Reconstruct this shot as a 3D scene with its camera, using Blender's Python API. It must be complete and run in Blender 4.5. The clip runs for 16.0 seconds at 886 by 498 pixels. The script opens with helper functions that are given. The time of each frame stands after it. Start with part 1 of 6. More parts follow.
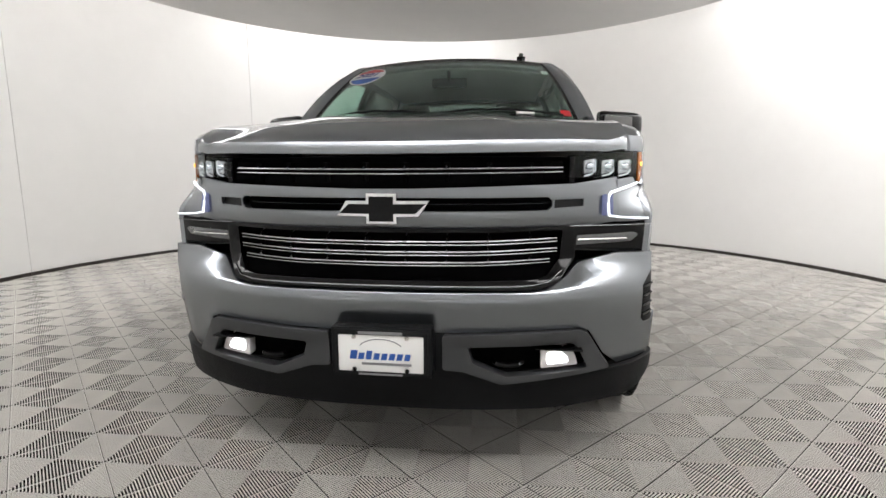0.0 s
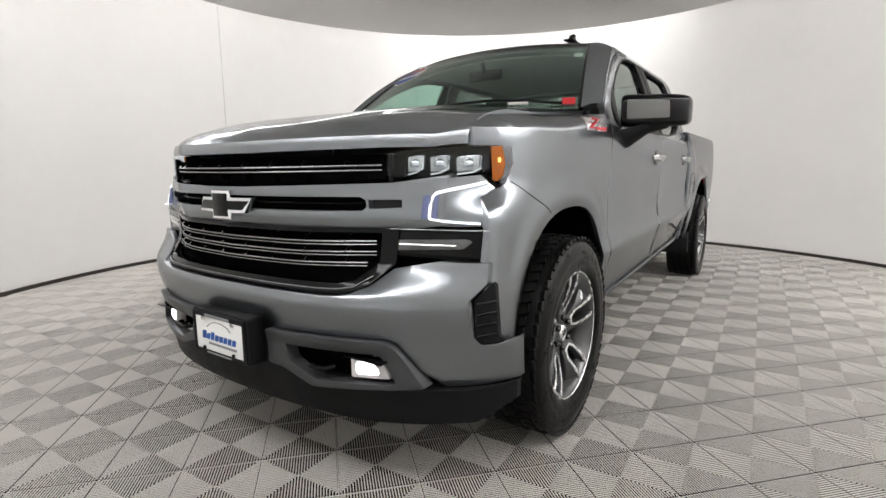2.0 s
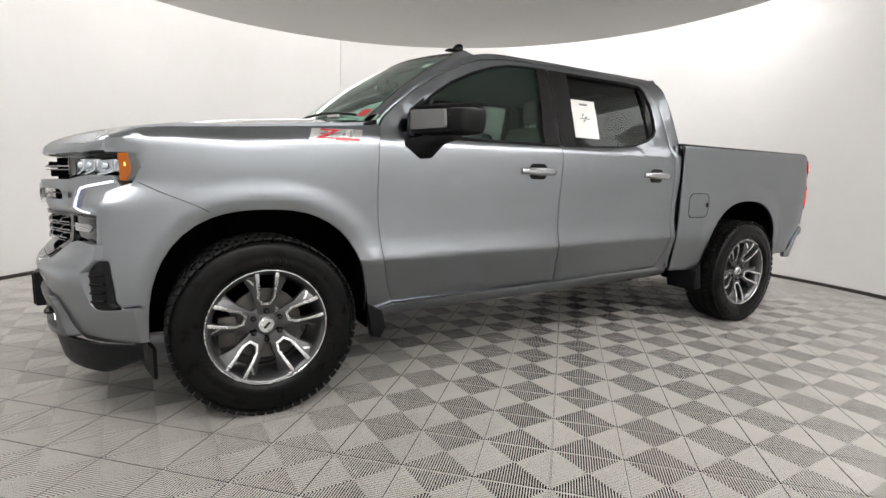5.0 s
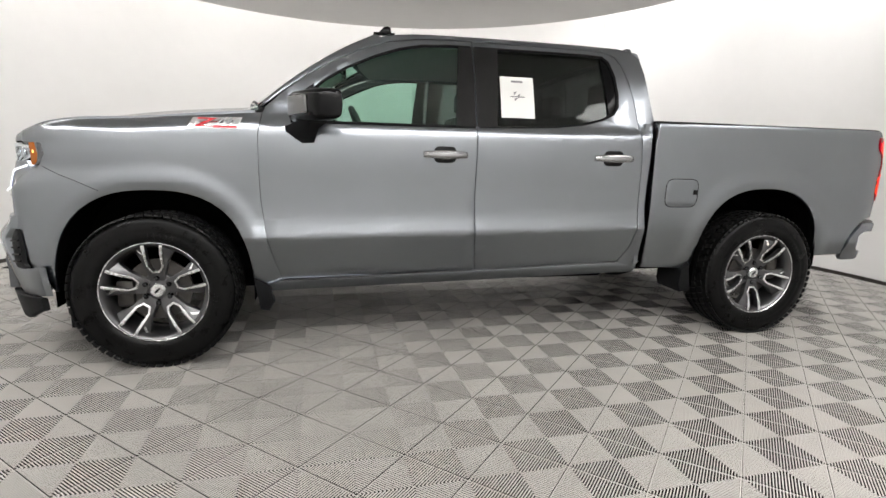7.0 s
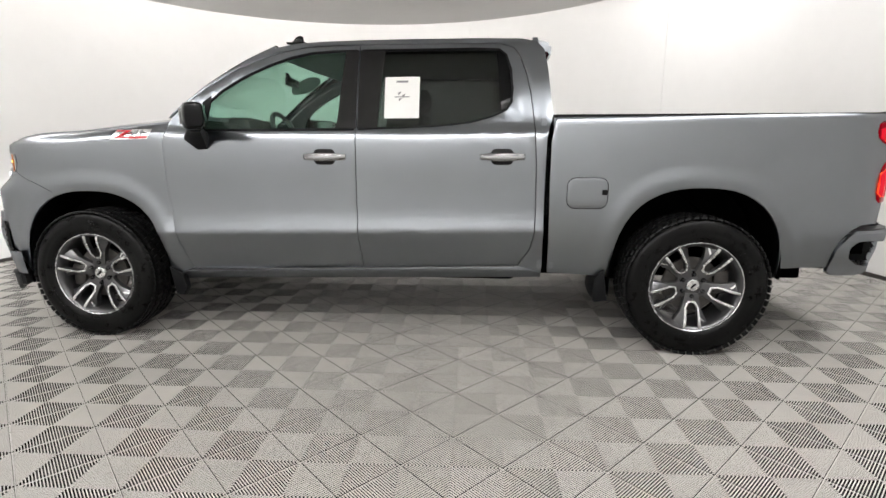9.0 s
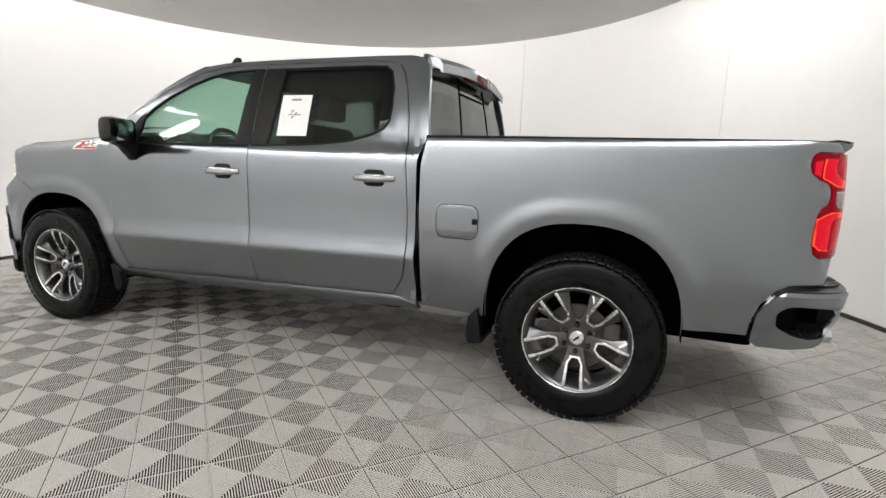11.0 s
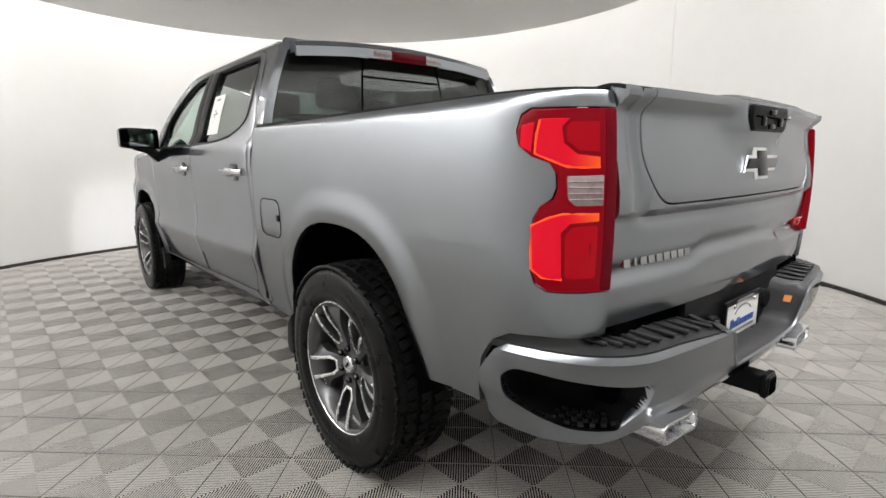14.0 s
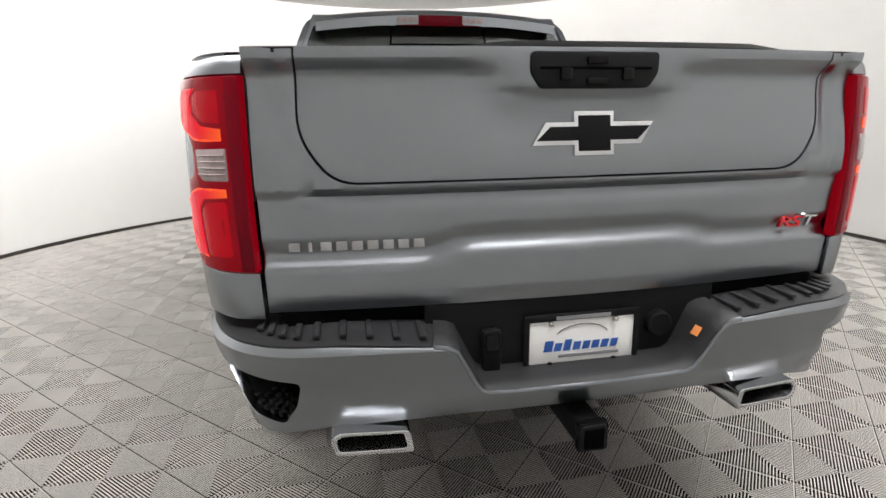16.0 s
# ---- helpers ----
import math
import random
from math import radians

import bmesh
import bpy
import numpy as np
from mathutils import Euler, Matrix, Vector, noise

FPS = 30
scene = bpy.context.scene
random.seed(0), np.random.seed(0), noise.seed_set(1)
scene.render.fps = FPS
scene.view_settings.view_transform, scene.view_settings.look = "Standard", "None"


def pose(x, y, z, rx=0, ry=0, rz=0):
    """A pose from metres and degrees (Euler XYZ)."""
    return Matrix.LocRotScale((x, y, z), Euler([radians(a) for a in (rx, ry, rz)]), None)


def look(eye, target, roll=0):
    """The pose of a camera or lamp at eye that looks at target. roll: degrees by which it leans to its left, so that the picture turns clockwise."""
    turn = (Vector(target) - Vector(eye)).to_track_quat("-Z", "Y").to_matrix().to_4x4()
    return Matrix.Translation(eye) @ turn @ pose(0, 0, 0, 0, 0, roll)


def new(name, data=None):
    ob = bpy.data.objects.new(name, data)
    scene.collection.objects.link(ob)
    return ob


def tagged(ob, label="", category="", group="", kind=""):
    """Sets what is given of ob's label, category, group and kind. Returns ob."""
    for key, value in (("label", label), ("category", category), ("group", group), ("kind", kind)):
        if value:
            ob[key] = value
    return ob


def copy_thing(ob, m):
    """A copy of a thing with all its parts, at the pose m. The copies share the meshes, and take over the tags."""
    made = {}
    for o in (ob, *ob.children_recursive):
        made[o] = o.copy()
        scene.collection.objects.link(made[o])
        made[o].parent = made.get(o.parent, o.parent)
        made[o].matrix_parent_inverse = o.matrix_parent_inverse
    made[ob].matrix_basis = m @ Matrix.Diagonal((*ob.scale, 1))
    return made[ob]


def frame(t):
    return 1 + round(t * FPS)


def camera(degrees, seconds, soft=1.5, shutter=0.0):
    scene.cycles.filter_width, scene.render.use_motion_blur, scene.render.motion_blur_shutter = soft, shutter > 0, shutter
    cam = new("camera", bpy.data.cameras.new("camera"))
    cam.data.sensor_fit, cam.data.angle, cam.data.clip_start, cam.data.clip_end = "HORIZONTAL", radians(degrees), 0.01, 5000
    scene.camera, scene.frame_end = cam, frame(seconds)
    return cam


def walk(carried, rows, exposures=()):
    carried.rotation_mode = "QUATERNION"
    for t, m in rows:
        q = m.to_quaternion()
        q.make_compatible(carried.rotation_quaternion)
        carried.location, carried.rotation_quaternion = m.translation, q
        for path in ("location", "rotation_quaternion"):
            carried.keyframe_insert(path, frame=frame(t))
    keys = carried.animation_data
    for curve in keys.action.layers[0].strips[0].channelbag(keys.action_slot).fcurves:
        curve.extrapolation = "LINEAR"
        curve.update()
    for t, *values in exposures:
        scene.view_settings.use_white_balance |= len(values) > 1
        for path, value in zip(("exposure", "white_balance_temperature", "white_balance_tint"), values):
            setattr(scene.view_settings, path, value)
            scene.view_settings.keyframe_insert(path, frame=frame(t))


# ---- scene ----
cam = camera(82.5, 16.0)
PATH = [
    (0, (-2.533, -0.438, 1.106), (-0.574, -0.174, 0.801), -0.1),
    (0.5, (-2.397, -0.76, 1.101), (-0.471, -0.316, 0.795), -0.4),
    (1, (-2.29, -1.107, 1.091), (-0.426, -0.455, 0.773), -1.6),
    (1.5, (-2.172, -1.432, 1.097), (-0.413, -0.533, 0.784), -0.6),
    (2, (-1.965, -1.7, 1.107), (-0.334, -0.585, 0.791), -0.4),
    (2.5, (-1.804, -2.038, 1.11), (-0.288, -0.766, 0.822), -0.8),
    (3, (-1.537, -2.336, 1.106), (-0.098, -0.975, 0.825), 0.4),
    (3.5, (-1.274, -2.604, 1.123), (0.087, -1.162, 0.861), -0.8),
    (4, (-1.039, -2.923, 1.125), (0.212, -1.377, 0.906), -1.9),
    (4.2, (-0.911, -3.01, 1.102), (0.289, -1.427, 0.868), -0.9),
    (6.3, (0.483, -3.761, 1.152), (1.055, -1.872, 0.824), 1.6),
    (6.5, (0.627, -3.804, 1.153), (1.141, -1.902, 0.806), 1.6),
    (7, (0.966, -3.817, 1.149), (1.37, -1.892, 0.791), 1.3),
    (7.5, (1.373, -3.897, 1.174), (1.625, -1.945, 0.825), -0.3),
    (8, (1.757, -3.955, 1.178), (1.82, -1.993, 0.792), -1.3),
    (8.5, (2.08, -3.948, 1.202), (2.037, -1.991, 0.79), -0.0),
    (9, (2.552, -3.937, 1.231), (2.368, -1.987, 0.827), -0.1),
    (9.2, (2.72, -3.9, 1.222), (2.471, -1.957, 0.817), -0.3),
    (11.3, (4.15, -3.341, 1.263), (3.373, -1.524, 0.957), 1.5),
    (11.5, (4.28, -3.261, 1.283), (3.44, -1.47, 0.989), 0.9),
    (12, (4.509, -2.998, 1.253), (3.584, -1.254, 0.937), 0.5),
    (12.5, (4.792, -2.748, 1.238), (3.68, -1.11, 0.958), 0.8),
    (13, (5.06, -2.495, 1.247), (3.772, -0.991, 0.967), 1.2),
    (13.5, (5.218, -2.202, 1.252), (3.851, -0.779, 0.927), 1.0),
    (14, (5.47, -1.876, 1.238), (3.962, -0.613, 0.879), -0.3),
    (14.5, (5.619, -1.559, 1.214), (4.009, -0.455, 0.777), 0.4),
    (15, (5.763, -1.246, 1.223), (4.02, -0.376, 0.77), -0.4),
    (15.5, (5.941, -0.863, 1.223), (4.085, -0.294, 0.74), -0.9),
    (16, (5.991, -0.543, 1.238), (4.079, -0.207, 0.759), -1.0),
]
walk(cam, [(t, look(eye, target, roll)) for t, eye, target, roll in PATH])

# ---- light ----
# an indoor booth: no sky; a faint even glow stands for the hall beyond the entrance
world = bpy.data.worlds.new("world")
scene.world = world
world.use_nodes = True
world.node_tree.nodes["Background"].inputs[0].default_value = (1.0, 0.97, 0.93, 1)
world.node_tree.nodes["Background"].inputs[1].default_value = 0.25

ROOM_X, ROOM_Y, ROOM_R, ROOM_H = 1.75, 0.2, 4.5, 2.92
CEIL_X, CEIL_Y, CEIL_R = 1.39, 0.15, 3.58


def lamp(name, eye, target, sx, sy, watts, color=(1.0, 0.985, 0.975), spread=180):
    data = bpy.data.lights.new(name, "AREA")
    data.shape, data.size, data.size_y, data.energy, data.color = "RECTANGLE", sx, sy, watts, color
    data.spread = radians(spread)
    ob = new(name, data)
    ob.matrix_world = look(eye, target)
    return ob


# a ring of lamps above the rim of the hung ceiling, turned in towards the car
for k in range(12):
    a = radians(30 * k + 15)
    c, n_ = math.cos(a), math.sin(a)
    lamp("cove_lamp", (ROOM_X + 3.95 * c, ROOM_Y + 3.95 * n_, ROOM_H + 0.86), (ROOM_X + 3.0 * c, ROOM_Y + 3.0 * n_, 0.3), 2.0, 0.85, 40 * (1 + 0.14 * max(0.0, -c) - 0.34 * max(0.0, c) ** 3 - 0.38 * max(0.0, math.cos(a + radians(50)))), spread=98)
# added, unseen fill on the walls that the flank and the tailgate reflect
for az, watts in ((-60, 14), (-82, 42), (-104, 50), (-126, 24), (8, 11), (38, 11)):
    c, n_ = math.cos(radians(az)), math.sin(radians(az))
    lamp("unseen_wall_fill", (ROOM_X + 3.75 * c, ROOM_Y + 3.75 * n_, ROOM_H + 0.75), (ROOM_X + 4.5 * c, ROOM_Y + 4.5 * n_, 2.0), 1.5, 0.4, watts, spread=130)
# a ring of broad soft panels on the wall just above the hung ceiling's rim
for k in range(12):
    a = radians(30 * k)
    c, n_ = math.cos(a), math.sin(a)
    watts = 13 * (1 - 0.75 * max(0.0, c) + 0.15 * max(0.0, -c) + 0.3 * max(0.0, -n_) - 0.3 * max(0.0, math.cos(a + radians(40))) ** 2)
    lamp("ring_lamp", (ROOM_X + 4.36 * c, ROOM_Y + 4.36 * n_, ROOM_H + 0.32), (ROOM_X + 1.0 * c, ROOM_Y + 0.6 * n_, 0.5), 2.25, 0.56, watts, spread=110)


# the car's own fog lamps throw a low flat beam onto the wall ahead
for e in (-1, 1):
    beam = bpy.data.lights.new("front_beam", "SPOT")
    beam.energy, beam.spot_size, beam.spot_blend, beam.shadow_soft_size, beam.color = 45, radians(52), 0.9, 0.004, (0.94, 0.97, 1.0)
    new("front_beam", beam).matrix_world = look((-0.834, 0.590 * e, 0.492), (-3.0, 0.85 * e, 0.40))

# ---- materials ----
def material(name, color, rough=0.5, metal=0.0, coat=0.0, coat_rough=0.03, vary=0.0, scale=8.0, bump=0.0, bump_scale=200.0,
             rough_vary=0.0, spec=0.5, random_obj=0.0, coat_ior=1.5):
    """A principled material with two scales of variation in colour and gloss, and a fine relief."""
    m = bpy.data.materials.new(name)
    m.use_nodes = True
    n, l = m.node_tree.nodes, m.node_tree.links
    b = n["Principled BSDF"]
    b.inputs["Base Color"].default_value = (*color, 1)
    b.inputs["Roughness"].default_value = rough
    b.inputs["Metallic"].default_value = metal
    b.inputs["Coat Weight"].default_value = coat
    b.inputs["Coat IOR"].default_value = coat_ior
    b.inputs["Coat Roughness"].default_value = coat_rough
    b.inputs["Specular IOR Level"].default_value = spec
    co = n.new("ShaderNodeTexCoord")
    if vary or rough_vary:
        big, small, mix = n.new("ShaderNodeTexNoise"), n.new("ShaderNodeTexNoise"), n.new("ShaderNodeMath")
        big.inputs["Scale"].default_value, small.inputs["Scale"].default_value = scale, scale * 9
        big.inputs["Detail"].default_value, small.inputs["Detail"].default_value = 4, 3
        l.new(co.outputs["Object"], big.inputs["Vector"]); l.new(co.outputs["Object"], small.inputs["Vector"])
        mix.operation = "MULTIPLY_ADD"
        mix.inputs[1].default_value = 0.35
        l.new(small.outputs["Fac"], mix.inputs[0]); l.new(big.outputs["Fac"], mix.inputs[2])
        if vary:
            ramp = n.new("ShaderNodeMapRange")
            ramp.inputs["From Min"].default_value, ramp.inputs["From Max"].default_value = 0.4, 0.95
            ramp.inputs["To Min"].default_value, ramp.inputs["To Max"].default_value = 1 - vary, 1 + vary
            l.new(mix.outputs[0], ramp.inputs["Value"])
            value = ramp.outputs["Result"]
            if random_obj:
                info, rr, mul = n.new("ShaderNodeObjectInfo"), n.new("ShaderNodeMapRange"), n.new("ShaderNodeMath")
                rr.inputs["To Min"].default_value, rr.inputs["To Max"].default_value = 1 - random_obj, 1 + random_obj
                mul.operation = "MULTIPLY"
                l.new(info.outputs["Random"], rr.inputs["Value"])
                l.new(rr.outputs["Result"], mul.inputs[0]); l.new(value, mul.inputs[1])
                value = mul.outputs[0]
            sc = n.new("ShaderNodeVectorMath")
            sc.operation = "SCALE"
            sc.inputs[0].default_value = color
            l.new(value, sc.inputs["Scale"])
            l.new(sc.outputs[0], b.inputs["Base Color"])
        if rough_vary:
            rr = n.new("ShaderNodeMapRange")
            rr.inputs["From Min"].default_value, rr.inputs["From Max"].default_value = 0.4, 0.95
            rr.inputs["To Min"].default_value, rr.inputs["To Max"].default_value = max(0.02, rough - rough_vary), rough + rough_vary
            l.new(mix.outputs[0], rr.inputs["Value"]); l.new(rr.outputs["Result"], b.inputs["Roughness"])
    if bump:
        t, bp = n.new("ShaderNodeTexNoise"), n.new("ShaderNodeBump")
        t.inputs["Scale"].default_value, t.inputs["Detail"].default_value = bump_scale, 4
        bp.inputs["Strength"].default_value, bp.inputs["Distance"].default_value = bump, 0.002
        l.new(co.outputs["Object"], t.inputs["Vector"]); l.new(t.outputs["Fac"], bp.inputs["Height"])
        l.new(bp.outputs["Normal"], b.inputs["Normal"])
    return m


def glass(name, tint, gloss=0.95):
    """Thin tinted glass: mostly clear, with a sharp gloss that grows towards grazing angles."""
    m = bpy.data.materials.new(name)
    m.use_nodes = True
    n, l = m.node_tree.nodes, m.node_tree.links
    n.remove(n["Principled BSDF"])
    tr, gl, mix, fr = (n.new("ShaderNodeBsdfTransparent"), n.new("ShaderNodeBsdfGlossy"), n.new("ShaderNodeMixShader"),
                       n.new("ShaderNodeLayerWeight"))
    tr.inputs["Color"].default_value = (*tint, 1)
    gl.inputs["Roughness"].default_value = 0.015
    gl.inputs["Color"].default_value = (0.95, 0.97, 0.96, 1)
    # gloss grows from 4 % head-on to full at a glancing view
    pw, ad = n.new("ShaderNodeMath"), n.new("ShaderNodeMath")
    pw.operation, ad.operation = "POWER", "MULTIPLY_ADD"
    pw.inputs[1].default_value, ad.inputs[1].default_value, ad.inputs[2].default_value = 5.0, gloss, 0.04 * gloss / 0.95
    l.new(fr.outputs["Facing"], pw.inputs[0]); l.new(pw.outputs[0], ad.inputs[0])
    l.new(ad.outputs[0], mix.inputs[0]); l.new(tr.outputs[0], mix.inputs[1]); l.new(gl.outputs[0], mix.inputs[2])
    l.new(mix.outputs[0], n["Material Output"].inputs["Surface"])
    return m


def glow(name, color, strength, base=(0.8, 0.8, 0.8)):
    m = bpy.data.materials.new(name)
    m.use_nodes = True
    b = m.node_tree.nodes["Principled BSDF"]
    b.inputs["Base Color"].default_value = (*base, 1)
    b.inputs["Emission Color"].default_value = (*color, 1)
    b.inputs["Emission Strength"].default_value = strength
    b.inputs["Roughness"].default_value = 0.12
    b.inputs["Specular IOR Level"].default_value = 0.35
    return m




def metallic_paint(name, color, rough, bump_scale=900.0):
    """Body paint: a soft metal-flake layer without long tails under a thin, sharp clear coat."""
    m = bpy.data.materials.new(name)
    m.use_nodes = True
    n, l = m.node_tree.nodes, m.node_tree.links
    n.remove(n["Principled BSDF"])
    flake, coat, mix, fr = n.new("ShaderNodeBsdfAnisotropic"), n.new("ShaderNodeBsdfAnisotropic"), n.new("ShaderNodeMixShader"), n.new("ShaderNodeFresnel")
    flake.distribution, coat.distribution = "BECKMANN", "GGX"
    flake.inputs["Roughness"].default_value, coat.inputs["Roughness"].default_value = rough, 0.025
    fr.inputs["IOR"].default_value = 1.8
    co, big, fine, ramp, tint, bp = (n.new("ShaderNodeTexCoord"), n.new("ShaderNodeTexNoise"), n.new("ShaderNodeTexNoise"), n.new("ShaderNodeMapRange"),
                                     n.new("ShaderNodeVectorMath"), n.new("ShaderNodeBump"))
    big.inputs["Scale"].default_value, big.inputs["Detail"].default_value = 3.0, 3
    fine.inputs["Scale"].default_value, fine.inputs["Detail"].default_value = bump_scale, 2
    ramp.inputs["To Min"].default_value, ramp.inputs["To Max"].default_value = 0.95, 1.05
    tint.operation = "SCALE"
    tint.inputs[0].default_value = color
    bp.inputs["Strength"].default_value, bp.inputs["Distance"].default_value = 0.012, 0.002
    l.new(co.outputs["Object"], big.inputs["Vector"]); l.new(co.outputs["Object"], fine.inputs["Vector"])
    l.new(big.outputs["Fac"], ramp.inputs["Value"]); l.new(ramp.outputs["Result"], tint.inputs["Scale"])
    l.new(tint.outputs[0], flake.inputs["Color"])
    l.new(fine.outputs["Fac"], bp.inputs["Height"]); l.new(bp.outputs["Normal"], flake.inputs["Normal"])
    l.new(fr.outputs[0], mix.inputs[0]); l.new(flake.outputs[0], mix.inputs[1]); l.new(coat.outputs[0], mix.inputs[2])
    l.new(mix.outputs[0], n["Material Output"].inputs["Surface"])
    return m


PAINT = metallic_paint("grey_metallic_paint", (0.243, 0.262, 0.288), 0.28)
DARK_PAINT = material("dark_grey_trim_paint", (0.013, 0.0135, 0.015), 0.40, 0.0, 0.0, 0.2, vary=0.08, scale=6, spec=0.3)
GREY_PLASTIC = material("dark_grey_moulded_plastic", (0.024, 0.0245, 0.026), 0.42, spec=0.24, vary=0.12, scale=14, bump=0.2, bump_scale=500, rough_vary=0.06)
PLASTIC = material("black_moulded_plastic", (0.007, 0.0073, 0.008), 0.48, spec=0.14, vary=0.15, scale=14, bump=0.25, bump_scale=500, rough_vary=0.08)
GLOSS = material("gloss_black", (0.003, 0.003, 0.0034), 0.1, spec=0.2, coat=0.0, vary=0.1, scale=10, rough_vary=0.04)
# glossless near-black: the shade of hollows in the colour, also used on black parts
CAVITY = material("shade_and_part_black", (0.003, 0.003, 0.0032), 1.0, vary=0.3, scale=9, spec=0.0)
CHROME = material("bright_chrome", (0.75, 0.76, 0.78), 0.12, 1.0, rough_vary=0.05, scale=20)
STEEL = material("brushed_steel", (0.55, 0.53, 0.5), 0.28, 1.0, vary=0.08, scale=30, rough_vary=0.08)
RUBBER = material("tyre_rubber", (0.005, 0.005, 0.005), 0.32, vary=0.2, scale=18, bump=0.08, bump_scale=300, rough_vary=0.1, spec=0.14)
TREAD = material("dusty_tread_rubber", (0.008, 0.008, 0.008), 0.5, spec=0.15, vary=0.25, scale=18, bump=0.2, bump_scale=300, rough_vary=0.12)
ALLOY = material("machined_alloy", (0.80, 0.81, 0.82), 0.26, 0.9, vary=0.04, scale=30, rough_vary=0.06)
ALLOY_DARK = material("dark_painted_alloy", (0.025, 0.026, 0.028), 0.35, 0.5, 0.5, 0.1, vary=0.1, scale=20)
WALL = material("white_fabric_wall", (0.82, 0.812, 0.80), 0.85, vary=0.03, scale=0.8, bump=0.15, bump_scale=700, spec=0.2)
CEILING = material("pale_ceiling_cloth", (0.74, 0.73, 0.72), 0.9, vary=0.03, scale=0.9, bump=0.15, bump_scale=600, spec=0.15)
# tile plastic with the shade of the grooves put into its colour
GROOVE_SHADE = material("shaded_groove_plastic", (0.010, 0.009, 0.008), 0.8, vary=0.3, scale=5, spec=0.05)
TILE = material("beige_grey_ribbed_plastic", (0.46, 0.444, 0.414), 0.5, spec=0.15, vary=0.09, scale=1.3, bump=0.1, bump_scale=400, rough_vary=0.1,
                random_obj=0.04)
# near-black, so that the gaps between the ribs look deeply shaded
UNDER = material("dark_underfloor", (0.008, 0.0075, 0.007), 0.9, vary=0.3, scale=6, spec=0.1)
EDGE_RAIL = material("dark_brown_rail", (0.03, 0.024, 0.02), 0.6, vary=0.3, scale=12, bump=0.2)
GLASS_CLEAR = glass("windscreen_glass", (0.76, 0.88, 0.83))
GLASS_DARK = glass("privacy_glass", (0.40, 0.42, 0.41))
LENS = glass("clear_lamp_lens", (0.93, 0.95, 0.97), 0.4)
INTERIOR = material("charcoal_interior", (0.085, 0.085, 0.083), 0.75, vary=0.15, scale=15, bump=0.3, bump_scale=350)
PAPER = material("white_paper", (0.82, 0.82, 0.80), 0.6, vary=0.02, scale=10)
RED_LENS = glow("lit_red_lens", (1.0, 0.004, 0.014), 0.30, (0.13, 0.001, 0.004))
RED_LENS.node_tree.nodes["Principled BSDF"].inputs["Specular IOR Level"].default_value = 0.12
# the bulbs behind the lens make it brighter and more orange in places
_n, _l = RED_LENS.node_tree.nodes, RED_LENS.node_tree.links
_b = _n["Principled BSDF"]
_c, _abs = _n.new("ShaderNodeTexCoord"), _n.new("ShaderNodeVectorMath")
_abs.operation = "ABSOLUTE"
_l.new(_c.outputs["Object"], _abs.inputs[0])
_sum = None
for _p, _r in (((4.845, 0.80, 1.215), 0.155), ((4.845, 0.80, 1.10), 0.155)):
    _d, _m = _n.new("ShaderNodeVectorMath"), _n.new("ShaderNodeMapRange")
    _d.operation = "DISTANCE"
    _d.inputs[1].default_value = _p
    _m.interpolation_type = "SMOOTHSTEP"
    _m.inputs["From Min"].default_value, _m.inputs["From Max"].default_value = _r, 0.0
    _l.new(_abs.outputs[0], _d.inputs[0]); _l.new(_d.outputs["Value"], _m.inputs["Value"])
    if _sum is None:
        _sum = _m.outputs["Result"]
    else:
        _a = _n.new("ShaderNodeMath")
        _a.operation = "MAXIMUM"
        _l.new(_sum, _a.inputs[0]); _l.new(_m.outputs["Result"], _a.inputs[1])
        _sum = _a.outputs[0]
_k, _x = _n.new("ShaderNodeMath"), _n.new("ShaderNodeMix")
_k.operation = "MULTIPLY_ADD"
_k.inputs[1].default_value, _k.inputs[2].default_value = 0.35, 0.62
_x.data_type = "RGBA"
_x.inputs["A"].default_value, _x.inputs["B"].default_value = (1.0, 0.008, 0.032, 1), (1.0, 0.24, 0.016, 1)
_l.new(_sum, _k.inputs[0]); _l.new(_sum, _x.inputs["Factor"])
_l.new(_k.outputs[0], _b.inputs["Emission Strength"]); _l.new(_x.outputs["Result"], _b.inputs["Emission Color"])
RED_BASE = glow("red_lamp_lens", (1.0, 0.004, 0.022), 0.17, (0.05, 0.0005, 0.003))
RED_BASE.node_tree.nodes["Principled BSDF"].inputs["Specular IOR Level"].default_value = 0.12
RED_GLOW = glow("lit_tail_tube", (1.0, 0.06, 0.018), 1.0, (0.5, 0.05, 0.01))
RED_DEEP = glow("lit_deep_red", (1.0, 0.002, 0.016), 0.34, (0.05, 0.0005, 0.002))
RED_DEEP.node_tree.nodes["Principled BSDF"].inputs["Specular IOR Level"].default_value = 0.15
RED_DARK = material("red_lens_rim", (0.15, 0.003, 0.010), 0.12, vary=0.1, spec=0.08)
AMBER = glow("lit_amber_lens", (1.0, 0.19, 0.01), 0.03, (0.30, 0.085, 0.008))
AMBER_SPOT = glow("amber_bulb", (1.0, 0.55, 0.12), 1.6, (0.8, 0.4, 0.1))
GUIDE = glow("blue_grey_light_guide", (0.45, 0.5, 1.0), 0.14, (0.07, 0.08, 0.14))
CRYSTAL = material("silvered_projector_glass", (0.62, 0.615, 0.60), 0.12, 0.85, coat=1.0, vary=0.25, scale=35, bump=0.3, bump_scale=60)
WHITE_GLOW = glow("lit_white_lamp", (0.92, 0.96, 1.0), 6.0)
HALO = glow("lit_running_light", (0.88, 0.93, 1.0), 1.15)
RED = material("red_print", (0.55, 0.015, 0.025), 0.35, coat=0.3, vary=0.03)
